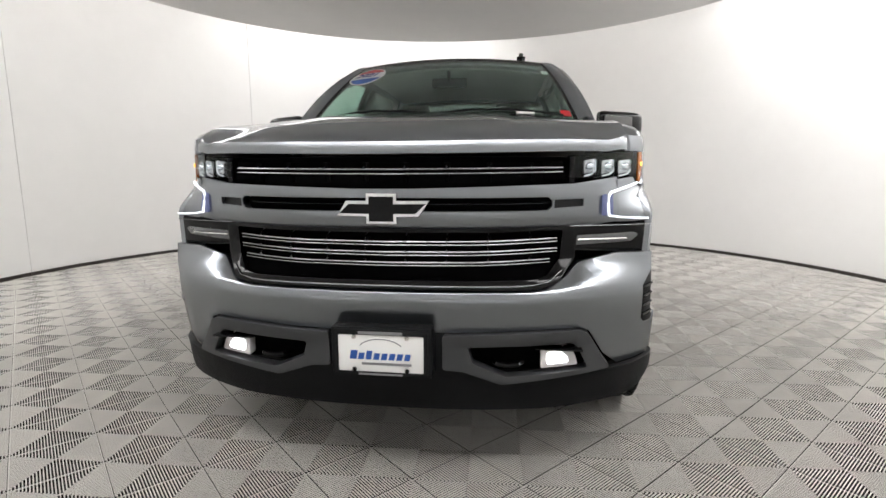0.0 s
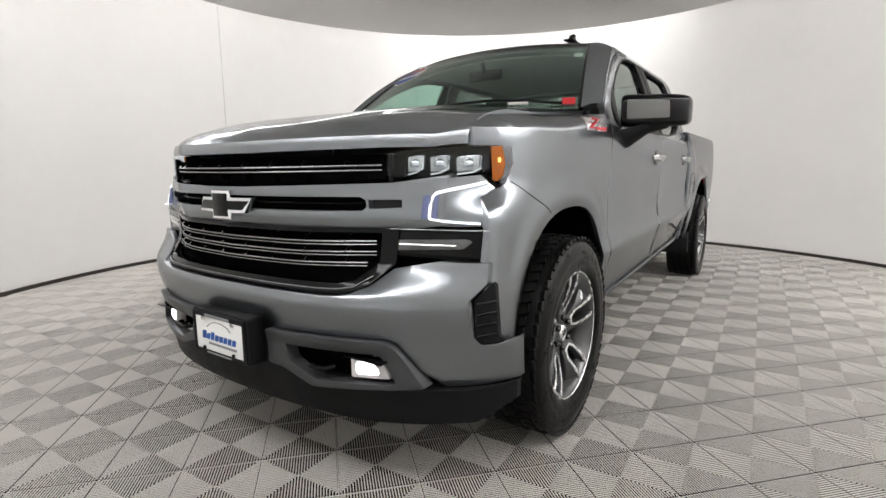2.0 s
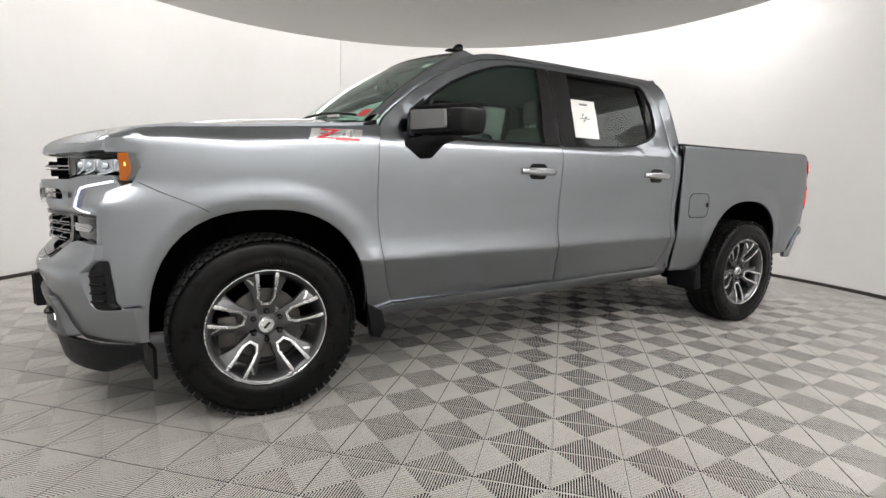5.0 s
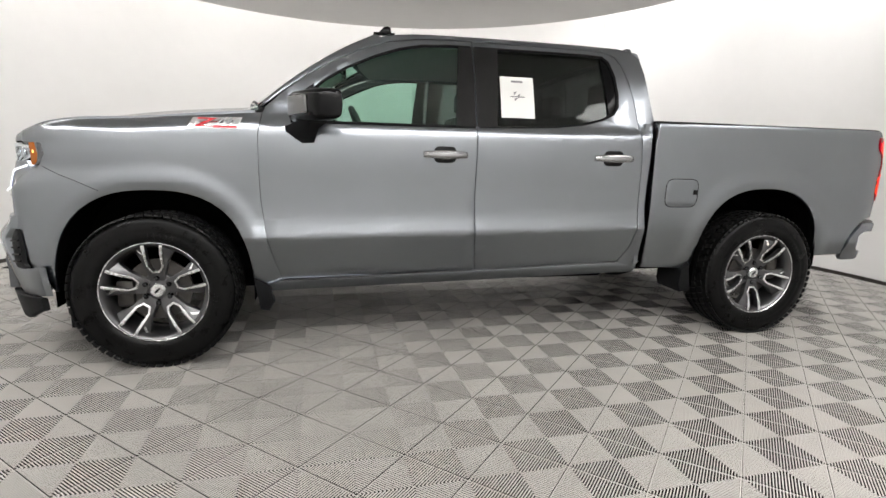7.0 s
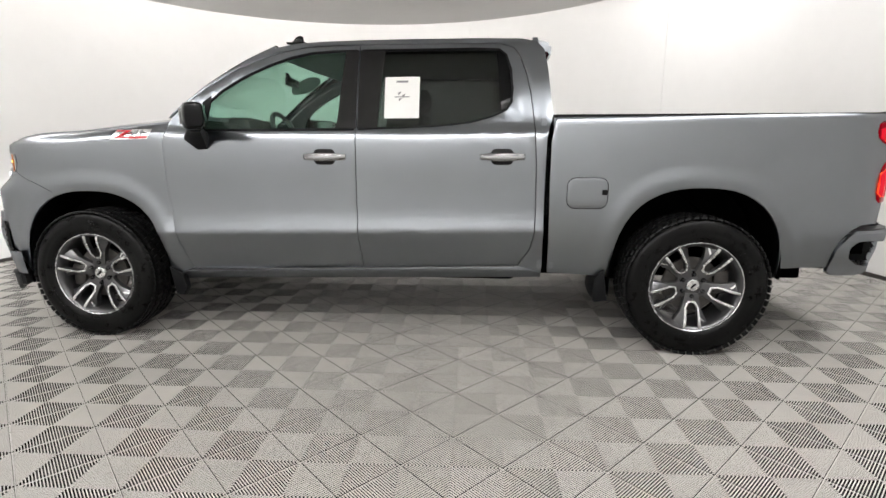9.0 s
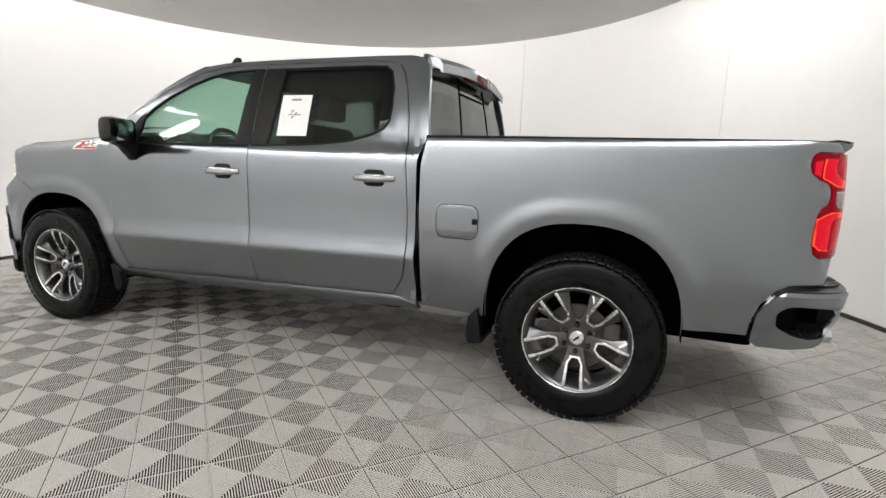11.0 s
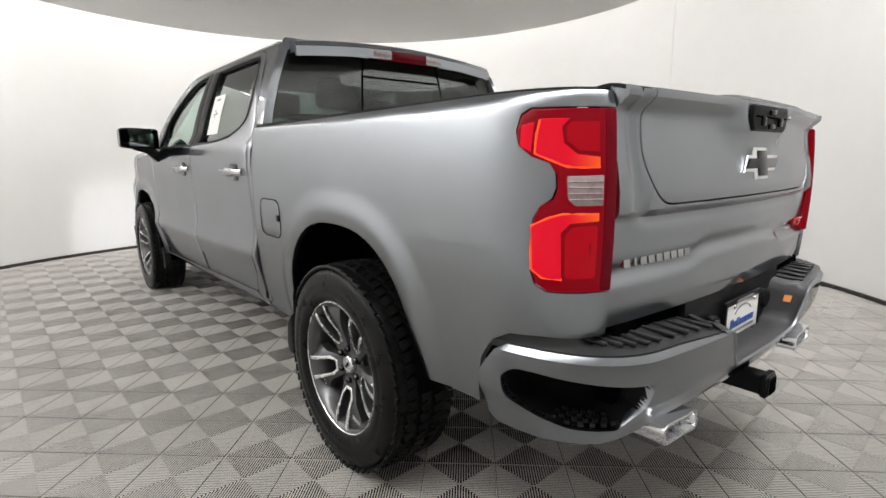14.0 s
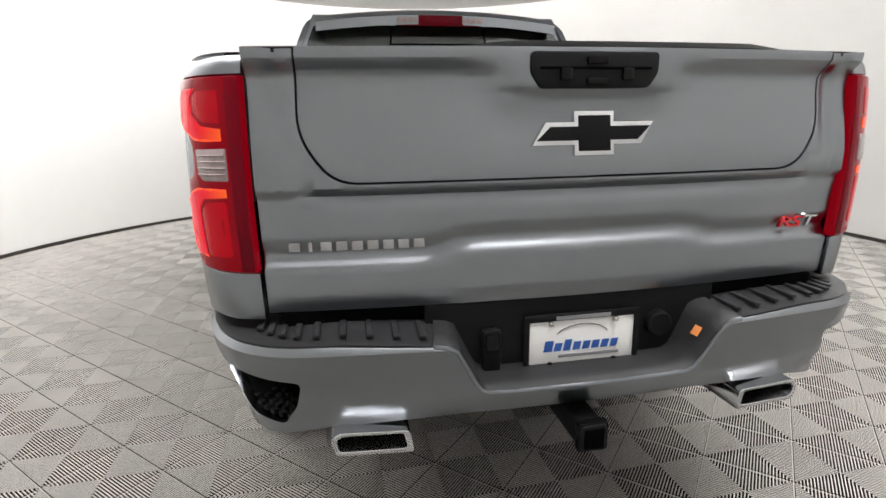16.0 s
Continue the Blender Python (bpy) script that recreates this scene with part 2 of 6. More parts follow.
BLUE = material("blue_print", (0.02, 0.09, 0.35), 0.5, vary=0.03)
GREY_INK = material("grey_print", (0.22, 0.22, 0.23), 0.5, vary=0.05)


PILLAR = material("satin_black_trim", (0.014, 0.0137, 0.0135), 0.5, spec=0.12, vary=0.08, scale=12)
PINK_LENS = material("pinkish_clear_lens", (0.30, 0.23, 0.23), 0.15, coat=0.8, vary=0.2, scale=60)
SATIN = material("satin_silver", (0.36, 0.365, 0.375), 0.34, 0.9, vary=0.04, scale=25)
STEEL_LENS = material("frosted_clear_lens", (0.75, 0.72, 0.72), 0.12, coat=0.8, vary=0.1, scale=40)
# mirror metal with the dark reflection of the body put into its colour
MIRROR_DARK = material("darkened_mirror_glass", (0.30, 0.31, 0.30), 0.03, 1.0, vary=0.02)
MIRROR_GREY = material("satin_grey_cap", (0.12, 0.12, 0.118), 0.3, vary=0.08, scale=10)
CELL_GLOW = glow("lit_cell_edge", (0.95, 0.97, 1.0), 0.22, (0.5, 0.5, 0.5))
CHROME_DARK = material("satin_slat_metal", (0.19, 0.193, 0.198), 0.25, 1.0, vary=0.05, scale=20)
SMOKE = material("smoked_clear_lens", (0.10, 0.102, 0.107), 0.12, 0.4, coat=1.0, vary=0.2, scale=40)
PAPER_BLUE = material("dark_blue_print", (0.02, 0.03, 0.2), 0.5, vary=0.03)
PALE_GREEN = material("pale_green_sticker", (0.45, 0.62, 0.52), 0.5, vary=0.05)
ALLOY_MID = material("satin_grey_alloy", (0.11, 0.11, 0.114), 0.32, 0.85, 0.4, 0.1, vary=0.06, scale=25, rough_vary=0.05)
LUG = material("dark_chrome", (0.07, 0.07, 0.075), 0.15, 1.0, vary=0.05, scale=30)
SURROUND = material("satin_dark_grey_paint", (0.055, 0.057, 0.060), 0.38, 0.3, vary=0.06, scale=8, spec=0.4)
HANDLE = material("bright_satin_chrome", (0.42, 0.424, 0.43), 0.24, 1.0, vary=0.03, scale=25)
BRAKE = material("cast_brake_metal", (0.09, 0.085, 0.08), 0.5, 0.8, vary=0.2, scale=30)


# ---- builders ----
def finish(bm, name, mat, parent, label="", smooth=True, angle=32):
    bmesh.ops.remove_doubles(bm, verts=bm.verts, dist=0.00005)
    bmesh.ops.recalc_face_normals(bm, faces=bm.faces)
    lim = radians(angle)
    for f in bm.faces:
        f.smooth = smooth
    for e in bm.edges:
        if len(e.link_faces) == 2:
            e.smooth = e.calc_face_angle(0) < lim
    me = bpy.data.meshes.new(name)
    bm.to_mesh(me)
    bm.free()
    me.materials.append(mat)
    ob = new(name, me)
    if parent:
        ob.parent = parent
    if label:
        ob["label"] = label
    return ob


def part(name, bm, mat, parent, label="", smooth=True, angle=32):
    """Links a bmesh as one mesh object under a thing or under a part."""
    return finish(bm, name, mat, parent, label, smooth, angle)


def frange(a, b, step):
    k = max(1, round((b - a) / step))
    return [a + (b - a) * i / k for i in range(k + 1)]


def lerp_table(table):
    """A smooth curve through (a, b) pairs, straight past the ends."""
    xs, ys = [p[0] for p in table], [p[1] for p in table]

    def f(v):
        if v <= xs[0]:
            return ys[0]
        for i in range(len(xs) - 1):
            if v <= xs[i + 1]:
                return ys[i] + (ys[i + 1] - ys[i]) * (v - xs[i]) / (xs[i + 1] - xs[i])
        return ys[-1]
    return f


def smoothed(table):
    """The same, rounded by a monotone cubic."""
    xs, ys = [p[0] for p in table], [p[1] for p in table]
    d = [(ys[i + 1] - ys[i]) / (xs[i + 1] - xs[i]) for i in range(len(xs) - 1)]
    m = [d[0]] + [0 if d[i - 1] * d[i] <= 0 else 2 / (1 / d[i - 1] + 1 / d[i]) for i in range(1, len(d))] + [d[-1]]

    def f(v):
        if v <= xs[0]:
            return ys[0] + m[0] * (v - xs[0])
        for i in range(len(d)):
            if v <= xs[i + 1]:
                h = xs[i + 1] - xs[i]
                t = (v - xs[i]) / h
                return ((1 + 2 * t) * (1 - t) ** 2 * ys[i] + t * (1 - t) ** 2 * h * m[i]
                        + t * t * (3 - 2 * t) * ys[i + 1] + t * t * (t - 1) * h * m[i + 1])
        return ys[-1] + m[-1] * (v - xs[-1])
    return f


def rounded(points, radius, steps=4):
    """A polygon with its corners rounded; radius: one number, or one for each corner."""
    out, n = [], len(points)
    for i in range(n):
        r = radius[i] if isinstance(radius, (list, tuple)) else radius
        p, a, b = Vector(points[i]), Vector(points[i - 1]), Vector(points[(i + 1) % n])
        if r <= 0:
            out.append(tuple(p))
            continue
        da, db = (a - p), (b - p)
        k = min(r, da.length * 0.45, db.length * 0.45)
        s, e = p + da.normalized() * k, p + db.normalized() * k
        for j in range(steps + 1):
            t = j / steps
            out.append(tuple(s * (1 - t) ** 2 + p * 2 * t * (1 - t) + e * t * t))
    return out


def conform(poly, fn, ucuts=(), vcuts=(), depth=0.015, holes=(), bevel=0.0, back=True):
    """A panel: a flat outline, cut along a grid, laid onto the surface fn(u, v, d) with d metres of depth behind it."""
    flat = bmesh.new()

    def loop(points):
        vs = [flat.verts.new((p[0], p[1], 0)) for p in points]
        return vs, [flat.edges.new((vs[i], vs[(i + 1) % len(vs)])) for i in range(len(vs))]
    vs, es = loop(poly)
    if holes:
        for h in holes:
            es += loop(h)[1]
        bmesh.ops.triangle_fill(flat, use_beauty=True, use_dissolve=False, edges=es)
    else:
        flat.faces.new(vs)
    for axis, cuts in ((0, ucuts), (1, vcuts)):
        for c in cuts:
            co, no = [0, 0, 0], [0, 0, 0]
            co[axis], no[axis] = c, 1
            bmesh.ops.bisect_plane(flat, geom=flat.verts[:] + flat.edges[:] + flat.faces[:], dist=1e-5, plane_co=co, plane_no=no)
    bmesh.ops.remove_doubles(flat, verts=flat.verts, dist=0.0002)
    out = bmesh.new()
    front = {v: out.verts.new(fn(v.co.x, v.co.y, 0)) for v in flat.verts}
    rear = {v: out.verts.new(fn(v.co.x, v.co.y, depth)) for v in flat.verts if back or v.is_boundary}
    rims = []
    for f in flat.faces:
        out.faces.new([front[v] for v in f.verts])
        if back:
            out.faces.new([rear[v] for v in reversed(f.verts)])
    for e in flat.edges:
        if len(e.link_faces) == 1:
            a, b = e.verts
            out.faces.new((front[a], front[b], rear[b], rear[a]))
            rims.append((front[a], front[b]))
    flat.free()
    if bevel:
        edges = [out.edges.get(r) for r in rims]
        bmesh.ops.recalc_face_normals(out, faces=out.faces)
        bmesh.ops.bevel(out, geom=edges, offset=bevel, segments=2, profile=0.5, affect="EDGES", clamp_overlap=True)
    return out


def sheet(fn, us, vs, closed_u=False):
    """An open surface through fn(u, v)."""
    bm = bmesh.new()
    g = [[bm.verts.new(fn(u, v)) for v in vs] for u in us]
    k = len(us)
    for i in range(k if closed_u else k - 1):
        for j in range(len(vs) - 1):
            a, b = g[i], g[(i + 1) % k]
            bm.faces.new((a[j], b[j], b[j + 1], a[j + 1]))
    return bm


def slab(fn, us, vs, depth):
    """A surface through fn(u, v, d) with thickness."""
    u0, u1, v0, v1 = us[0], us[-1], vs[0], vs[-1]
    bm = bmesh.new()
    f = [[bm.verts.new(fn(u, v, 0)) for v in vs] for u in us]
    r = [[bm.verts.new(fn(u, v, depth)) for v in vs] for u in us]
    n, m = len(us), len(vs)
    for i in range(n - 1):
        for j in range(m - 1):
            bm.faces.new((f[i][j], f[i + 1][j], f[i + 1][j + 1], f[i][j + 1]))
            bm.faces.new((r[i][j], r[i][j + 1], r[i + 1][j + 1], r[i + 1][j]))
    for i in range(n - 1):
        bm.faces.new((f[i][0], r[i][0], r[i + 1][0], f[i + 1][0]))
        bm.faces.new((f[i][m - 1], f[i + 1][m - 1], r[i + 1][m - 1], r[i][m - 1]))
    for j in range(m - 1):
        bm.faces.new((f[0][j], f[0][j + 1], r[0][j + 1], r[0][j]))
        bm.faces.new((f[n - 1][j], r[n - 1][j], r[n - 1][j + 1], f[n - 1][j + 1]))
    return bm


def box(size, at=(0, 0, 0), bevel=0.0, turn=None, segments=2, bm=None):
    b = bmesh.new()
    bmesh.ops.create_cube(b, size=1)
    bmesh.ops.scale(b, vec=size, verts=b.verts)
    if bevel:
        bmesh.ops.bevel(b, geom=b.edges[:], offset=bevel, segments=segments, profile=0.5, affect="EDGES")
    if turn is not None:
        bmesh.ops.transform(b, matrix=turn, verts=b.verts)
    bmesh.ops.translate(b, vec=at, verts=b.verts)
    return merge(b, bm)


def merge(b, bm):
    if bm is None:
        return b
    me = bpy.data.meshes.new("scratch")
    b.to_mesh(me)
    b.free()
    bm.from_mesh(me)
    bpy.data.meshes.remove(me)
    return bm


def prism(poly, axis, a, b, bevel=0.0, bm=None):
    """A flat outline drawn out along an axis from a to b. The outline's pair is (y, z), (x, z) or (x, y)."""
    w = bmesh.new()

    def at(p, h):
        return {"x": (h, p[0], p[1]), "y": (p[0], h, p[1]), "z": (p[0], p[1], h)}[axis]
    lo, hi = [w.verts.new(at(p, a)) for p in poly], [w.verts.new(at(p, b)) for p in poly]
    n = len(poly)
    caps = [w.faces.new(lo), w.faces.new(hi[::-1])]
    for i in range(n):
        w.faces.new((lo[i], hi[i], hi[(i + 1) % n], lo[(i + 1) % n]))
    bmesh.ops.recalc_face_normals(w, faces=w.faces)
    if bevel:
        bmesh.ops.bevel(w, geom=[e for f in caps for e in f.edges], offset=bevel, segments=2, profile=0.5, affect="EDGES")
    return merge(w, bm)


def lathe(profile, segments=64, axis="y"):
    """A turned body from (along the axis, radius) pairs, closed end to end into a ring where the profile is closed."""
    bm = bmesh.new()
    rings = []
    for h, r in profile:
        ring = []
        for i in range(segments):
            a = 2 * math.pi * i / segments
            c, s = r * math.cos(a), r * math.sin(a)
            ring.append(bm.verts.new({"y": (c, h, s), "x": (h, c, s), "z": (c, s, h)}[axis]))
        rings.append(ring)
    for p, q in zip(rings, rings[1:]):
        for i in range(segments):
            bm.faces.new((p[i], p[(i + 1) % segments], q[(i + 1) % segments], q[i]))
    return bm


def tube(points, radius, sides=8, bm=None, closed=False):
    """A round bar along points."""
    w = bmesh.new()
    pts = [Vector(p) for p in points]
    rings = []
    n = len(pts)
    for i, p in enumerate(pts):
        d = (pts[(i + 1) % n] - pts[i - 1]) if closed else (pts[min(i + 1, n - 1)] - pts[max(i - 1, 0)])
        d.normalize()
        a = d.cross(Vector((0, 0, 1)) if abs(d.z) < 0.9 else Vector((1, 0, 0))).normalized()
        b = d.cross(a)
        rings.append([w.verts.new(p + (a * math.cos(t) + b * math.sin(t)) * radius)
                      for t in (2 * math.pi * k / sides for k in range(sides))])
    pairs = list(zip(rings, rings[1:])) + ([(rings[-1], rings[0])] if closed else [])
    for p, q in pairs:
        for i in range(sides):
            w.faces.new((p[i], p[(i + 1) % sides], q[(i + 1) % sides], q[i]))
    if not closed:
        w.faces.new(rings[0][::-1]); w.faces.new(rings[-1])
    return merge(w, bm)


# ---- room ----
def arc_wall(r0, r1, z0, z1, a0, a1, step=2.0):
    k = max(2, round((a1 - a0) / step))
    angles = [radians(a0 + (a1 - a0) * i / k) for i in range(k + 1)]
    bm = bmesh.new()
    rows = [[bm.verts.new((ROOM_X + r * math.cos(a), ROOM_Y + r * math.sin(a), z)) for r, z in ((r0, z0), (r0, z1), (r1, z1), (r1, z0))]
            for a in angles]
    for p, q in zip(rows, rows[1:]):
        for i in range(4):
            bm.faces.new((p[i], q[i], q[(i + 1) % 4], p[(i + 1) % 4]))
    bm.faces.new(rows[0]); bm.faces.new(rows[-1][::-1])
    return bm


def disc(r, z, thick, cx=ROOM_X, cy=ROOM_Y, segments=128):
    return prism([(cx + r * math.cos(2 * math.pi * i / segments), cy + r * math.sin(2 * math.pi * i / segments))
                  for i in range(segments)], "z", z - thick, z)


SEAMS = (46.5, 84.5)
for k, (a0, a1) in enumerate(((SEAMS[0], SEAMS[1]), (SEAMS[1], SEAMS[0] + 360))):
    wall = part("wall_round", arc_wall(ROOM_R, ROOM_R + 0.08, 0, ROOM_H + 1.1, a0 + 0.035, a1 - 0.035), WALL, None)
    tagged(wall, "white fabric wall running round the whole photo booth", "wall", kind="structure")
ceiling = part("ceiling", disc(CEIL_R, ROOM_H + 0.06, 0.06, CEIL_X, CEIL_Y), CEILING, None)
tagged(ceiling, "flat pale grey cloth ceiling of the booth", "ceiling", kind="structure")
roof_deck = part("ceiling_deck", disc(ROOM_R + 0.08, ROOM_H + 1.16, 0.06), CEILING, None)
tagged(roof_deck, "pale upper deck above the hung ceiling", "ceiling", kind="structure")
rail = part("baseboard", arc_wall(ROOM_R - 0.025, ROOM_R - 0.002, 0, 0.035, 0, 360), EDGE_RAIL, None)
tagged(rail, "dark brown metal rail along the foot of the wall", "baseboard", kind="structure")
for k in range(64):
    a = 2 * math.pi * (k + 0.37 * math.sin(k * 1.7) * 0.5) / 64
    r_ = ROOM_R - 0.032
    clip_ = part("rail_clip", box((0.016, 0.05, 0.03), (0, 0, 0), 0.003), EDGE_RAIL, rail)
    clip_.matrix_basis = Matrix.Translation((ROOM_X + r_ * math.cos(a), ROOM_Y + r_ * math.sin(a), 0.024)) @ Matrix.Rotation(a, 4, "Z")
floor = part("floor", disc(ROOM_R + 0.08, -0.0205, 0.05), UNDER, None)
tagged(floor, "floor of interlocking beige-grey ribbed plastic tiles", "floor", kind="structure")

# ---- the pickup: its surfaces ----
truck = new("pickup_truck")
truck.matrix_basis = Matrix.Translation((1.9, 0, 0)) @ Matrix.Rotation(radians(0.3), 4, "Z") @ Matrix.Translation((-1.9, 0, 0))
tagged(truck, "grey metallic crew-cab pickup truck with lit lamps on a tiled floor", "truck")


def step(a, b, v):
    t = min(1.0, max(0.0, (v - a) / (b - a)))
    return t * t * (3 - 2 * t)


NOSE_MID = smoothed([(0, -0.885), (0.3, -0.862), (0.45, -0.815), (0.61, -0.738), (0.76, -0.688), (0.93, -0.615), (0.97, -0.55), (1.0, -0.42), (1.03, -0.1)])
NOSE_HIGH = smoothed([(0, -0.885), (0.3, -0.862), (0.45, -0.812), (0.61, -0.73), (0.76, -0.66), (0.89, -0.535), (0.938, -0.45), (0.965, -0.36), (0.99, -0.2), (1.03, 0.1)])


def nose_x(y, z=1.15):
    """Plan curve of the front end: the bumper stands ahead of the lamps."""
    a = abs(y)
    low = -0.90 + 0.45 * (1 - max(0.0, 1 - min(1, a) ** 2.4) ** 0.5) + max(0.0, a - 0.999) * 8
    k1, k2 = step(0.695, 0.82, z), step(0.94, 1.08, z)
    x = low * (1 - k1) + NOSE_MID(a) * k1
    return x * (1 - k2) + NOSE_HIGH(a) * k2


def nose_y(x, z):
    """Half width of the front end at x, by halving."""
    if x > -0.1:
        return 1.05
    a, b = 0.0, 1.05
    for _ in range(22):
        m = (a + b) / 2
        a, b = (m, b) if nose_x(m, z) < x else (a, m)
    return a


FENDER_TOP = smoothed([(-0.62, 1.219), (-0.55, 1.255), (-0.45, 1.288), (-0.3, 1.311), (-0.1, 1.32), (0.2, 1.348), (0.5, 1.375), (0.65, 1.39)])
DOOR_PROFILE = lerp_table([(0.38, 0.900), (0.46, 0.919), (0.52, 0.932), (0.58, 0.946), (0.64, 0.962), (0.68, 0.974), (0.70, 0.977), (0.72, 0.973), (0.76, 0.963),
                           (0.80, 0.957), (0.83, 0.9552), (0.88, 0.9545), (0.95, 0.9555), (1.0, 0.9578), (1.05, 0.9610), (1.10, 0.9640), (1.15, 0.9660), (1.2, 0.9665), (1.235, 0.9660), (1.255, 0.9645), (1.275, 0.9615),
                           (1.30, 0.955), (1.318, 0.947), (1.335, 0.928), (1.40, 0.905), (1.5, 0.878), (1.6, 0.846), (1.7, 0.808), (1.78, 0.773),
                           (1.82, 0.750), (1.85, 0.715), (1.868, 0.67), (1.88, 0.60)])
FENDER_ROLL = smoothed([(0.0, 0.82), (0.012, 0.875), (0.03, 0.918), (0.06, 0.946), (0.10, 0.958), (0.2, 0.964), (0.3, 0.962), (0.45, 0.955),
                        (0.9, 0.945)])
BED_PROFILE = smoothed([(0.38, 0.905), (0.46, 0.922), (0.52, 0.935), (0.58, 0.946), (0.64, 0.9555), (0.70, 0.9625), (0.80, 0.9695), (0.90, 0.9737), (1.0, 0.9755),
                        (1.1, 0.9752), (1.2, 0.9722), (1.292, 0.9660), (1.35, 0.9600), (1.375, 0.954), (1.40, 0.938)])
RAKE = 0.018
ARCHES = ((0.02, 0.42, 0.478, 0.53), (3.737, 0.46, 0.475, 0.53))


def arch_m(x, z, a):
    xc, zc, rx, rz = a
    dx, dz = abs(x - xc) / rx, max(0.0, z - zc) / rz
    return (dx ** 2.5 + dz ** 2.5) ** 0.4


def arch_points(a, z0, z1, k=26):
    """The wheel opening from its front foot over the top to its rear foot."""
    xc, zc, rx, rz = a
    out = [(xc - rx, z0)]
    for i in range(k + 1):
        t = math.pi * i / k
        c, s = math.cos(t), math.sin(t)
        q = (abs(c) ** 2.5 + abs(s) ** 2.5) ** -0.4
        out.append((xc - rx * c * q, zc + rz * s * q))
    return out + [(xc + rx, z1)]


def flare(x, z):
    w = 0.0
    for a in ARCHES:
        m = arch_m(x, z, a)
        crest = 0.014 * (1 - step(1.08, 1.27, m)) - 0.007 * (1 - step(0.97, 1.12, m))
        w = max(w, crest * step(0.30, 0.55, z))
    return w


def shear(x, z):
    return z - RAKE * (x - 0.7) * (1 - step(0.85, 1.2, z))


def unshear(x, v):
    z = v
    for _ in range(6):
        z = v + RAKE * (x - 0.7) * (1 - step(0.85, 1.2, z))
    return z


def side_y(x, z):
    """Half the width of cab and front wings at x and z."""
    v = shear(x, z)
    door = DOOR_PROFILE(v)
    wing = FENDER_ROLL(max(0.0, FENDER_TOP(x) - z)) if z < 1.42 else door
    k = step(0.30, 0.58, x)
    y = door * k + wing * (1 - k)
    # the crease along the doors fades into the wing
    y += flare(x, z)
    n = nose_y(x, z)
    d = max(0.0, 0.05 - abs(y - n)) / 0.05
    return min(y, n) - 0.0125 * d * d


TAIL_A, TAIL_C, TAIL_B = Vector((4.53, 0.972)), Vector((4.76, 0.955)), Vector((4.795, 0.785))
TAIL_LEN = 0.352
BED_END = 4.53 + TAIL_LEN


def bed_point(u, z, d):
    """Bed side along u, which bends round the rear corner."""
    y = BED_PROFILE(shear(u, z)) + flare(u, z)
    if u <= TAIL_A.x:
        return Vector((u, y - d, z))
    t = (u - TAIL_A.x) / TAIL_LEN
    p = TAIL_A * (1 - t) ** 2 + TAIL_C * 2 * t * (1 - t) + TAIL_B * t * t
    g = ((TAIL_C - TAIL_A) * (1 - t) + (TAIL_B - TAIL_C) * t).normalized()
    n = Vector((-g.y, g.x))
    k = y - 0.972
    return Vector((p.x + n.x * (k - d), p.y + n.y * (k - d), z))


def cab_fn(s):
    def f(x, v, d):
        z = unshear(x, v)
        return (x, s * (side_y(x, z) - d), z)
    return f


def bed_fn(s):
    def f(u, v, d):
        p = bed_point(u, unshear(min(u, 4.0), v), d)
        return (p.x, s * p.y, p.z)
    return f


def sheared(points, limit=99):
    return [(x, shear(min(x, limit), z)) for x, z in points]


def curve_points(table, k=8):
    """Points along a bent edge given as (z, x) pairs, from the first to the last."""
    f = smoothed(sorted(table))
    a, b = table[0][0], table[-1][0]
    return [(f(a + (b - a) * i / k), a + (b - a) * i / k) for i in range(k + 1)]


VLINES = [0.40, 0.45, 0.50, 0.55, 0.60, 0.64, 0.68, 0.70, 0.72, 0.76, 0.80, 0.83, 0.88, 0.95, 1.0, 1.05, 1.1, 1.15, 1.2, 1.235, 1.255, 1.275,
          1.30, 1.33, 1.36, 1.40, 1.5, 1.6, 1.7, 1.78, 1.80, 1.82, 1.835, 1.85, 1.86]
FINE = [round(0.47 + 0.017 * i, 3) for i in range(40)]
FRONT_DOOR_EDGE = [(0.455, 0.652), (0.60, 0.603), (0.73, 0.577), (0.98, 0.553), (1.21, 0.553), (1.36, 0.577)]
REAR_DOOR_EDGE = [(0.515, 2.715), (0.56, 2.755), (0.63, 2.785), (0.77, 2.808), (1.05, 2.805), (1.32, 2.792)]
UPPER_FRONT = [(0.60, 1.40), (0.68, 1.475), (0.80, 1.565), (0.95, 1.658), (1.10, 1.730), (1.25, 1.783), (1.42, 1.812), (1.60, 1.821)]
UPPER_REAR = [(2.45, 1.819), (2.60, 1.812), (2.665, 1.79), (2.70, 1.745), (2.74, 1.64), (2.77, 1.50)]
FRONT_GLASS = [(0.775, 1.322), (0.785, 1.40), (0.815, 1.475), (0.90, 1.55), (1.02, 1.625), (1.18, 1.70), (1.32, 1.75), (1.45, 1.777),
               (1.60, 1.787), (1.735, 1.787), (1.735, 1.322)]
REAR_GLASS = [(1.765, 1.325), (1.765, 1.787), (2.45, 1.787), (2.585, 1.780), (2.625, 1.75), (2.655, 1.66), (2.665, 1.55), (2.66, 1.475),
              (2.63, 1.43), (2.55, 1.392), (2.42, 1.357), (2.25, 1.338), (2.05, 1.328)]
G = 0.0025


def shifted(points, dx, dz=0.0):
    return [(x + dx, z + dz) for x, z in points]


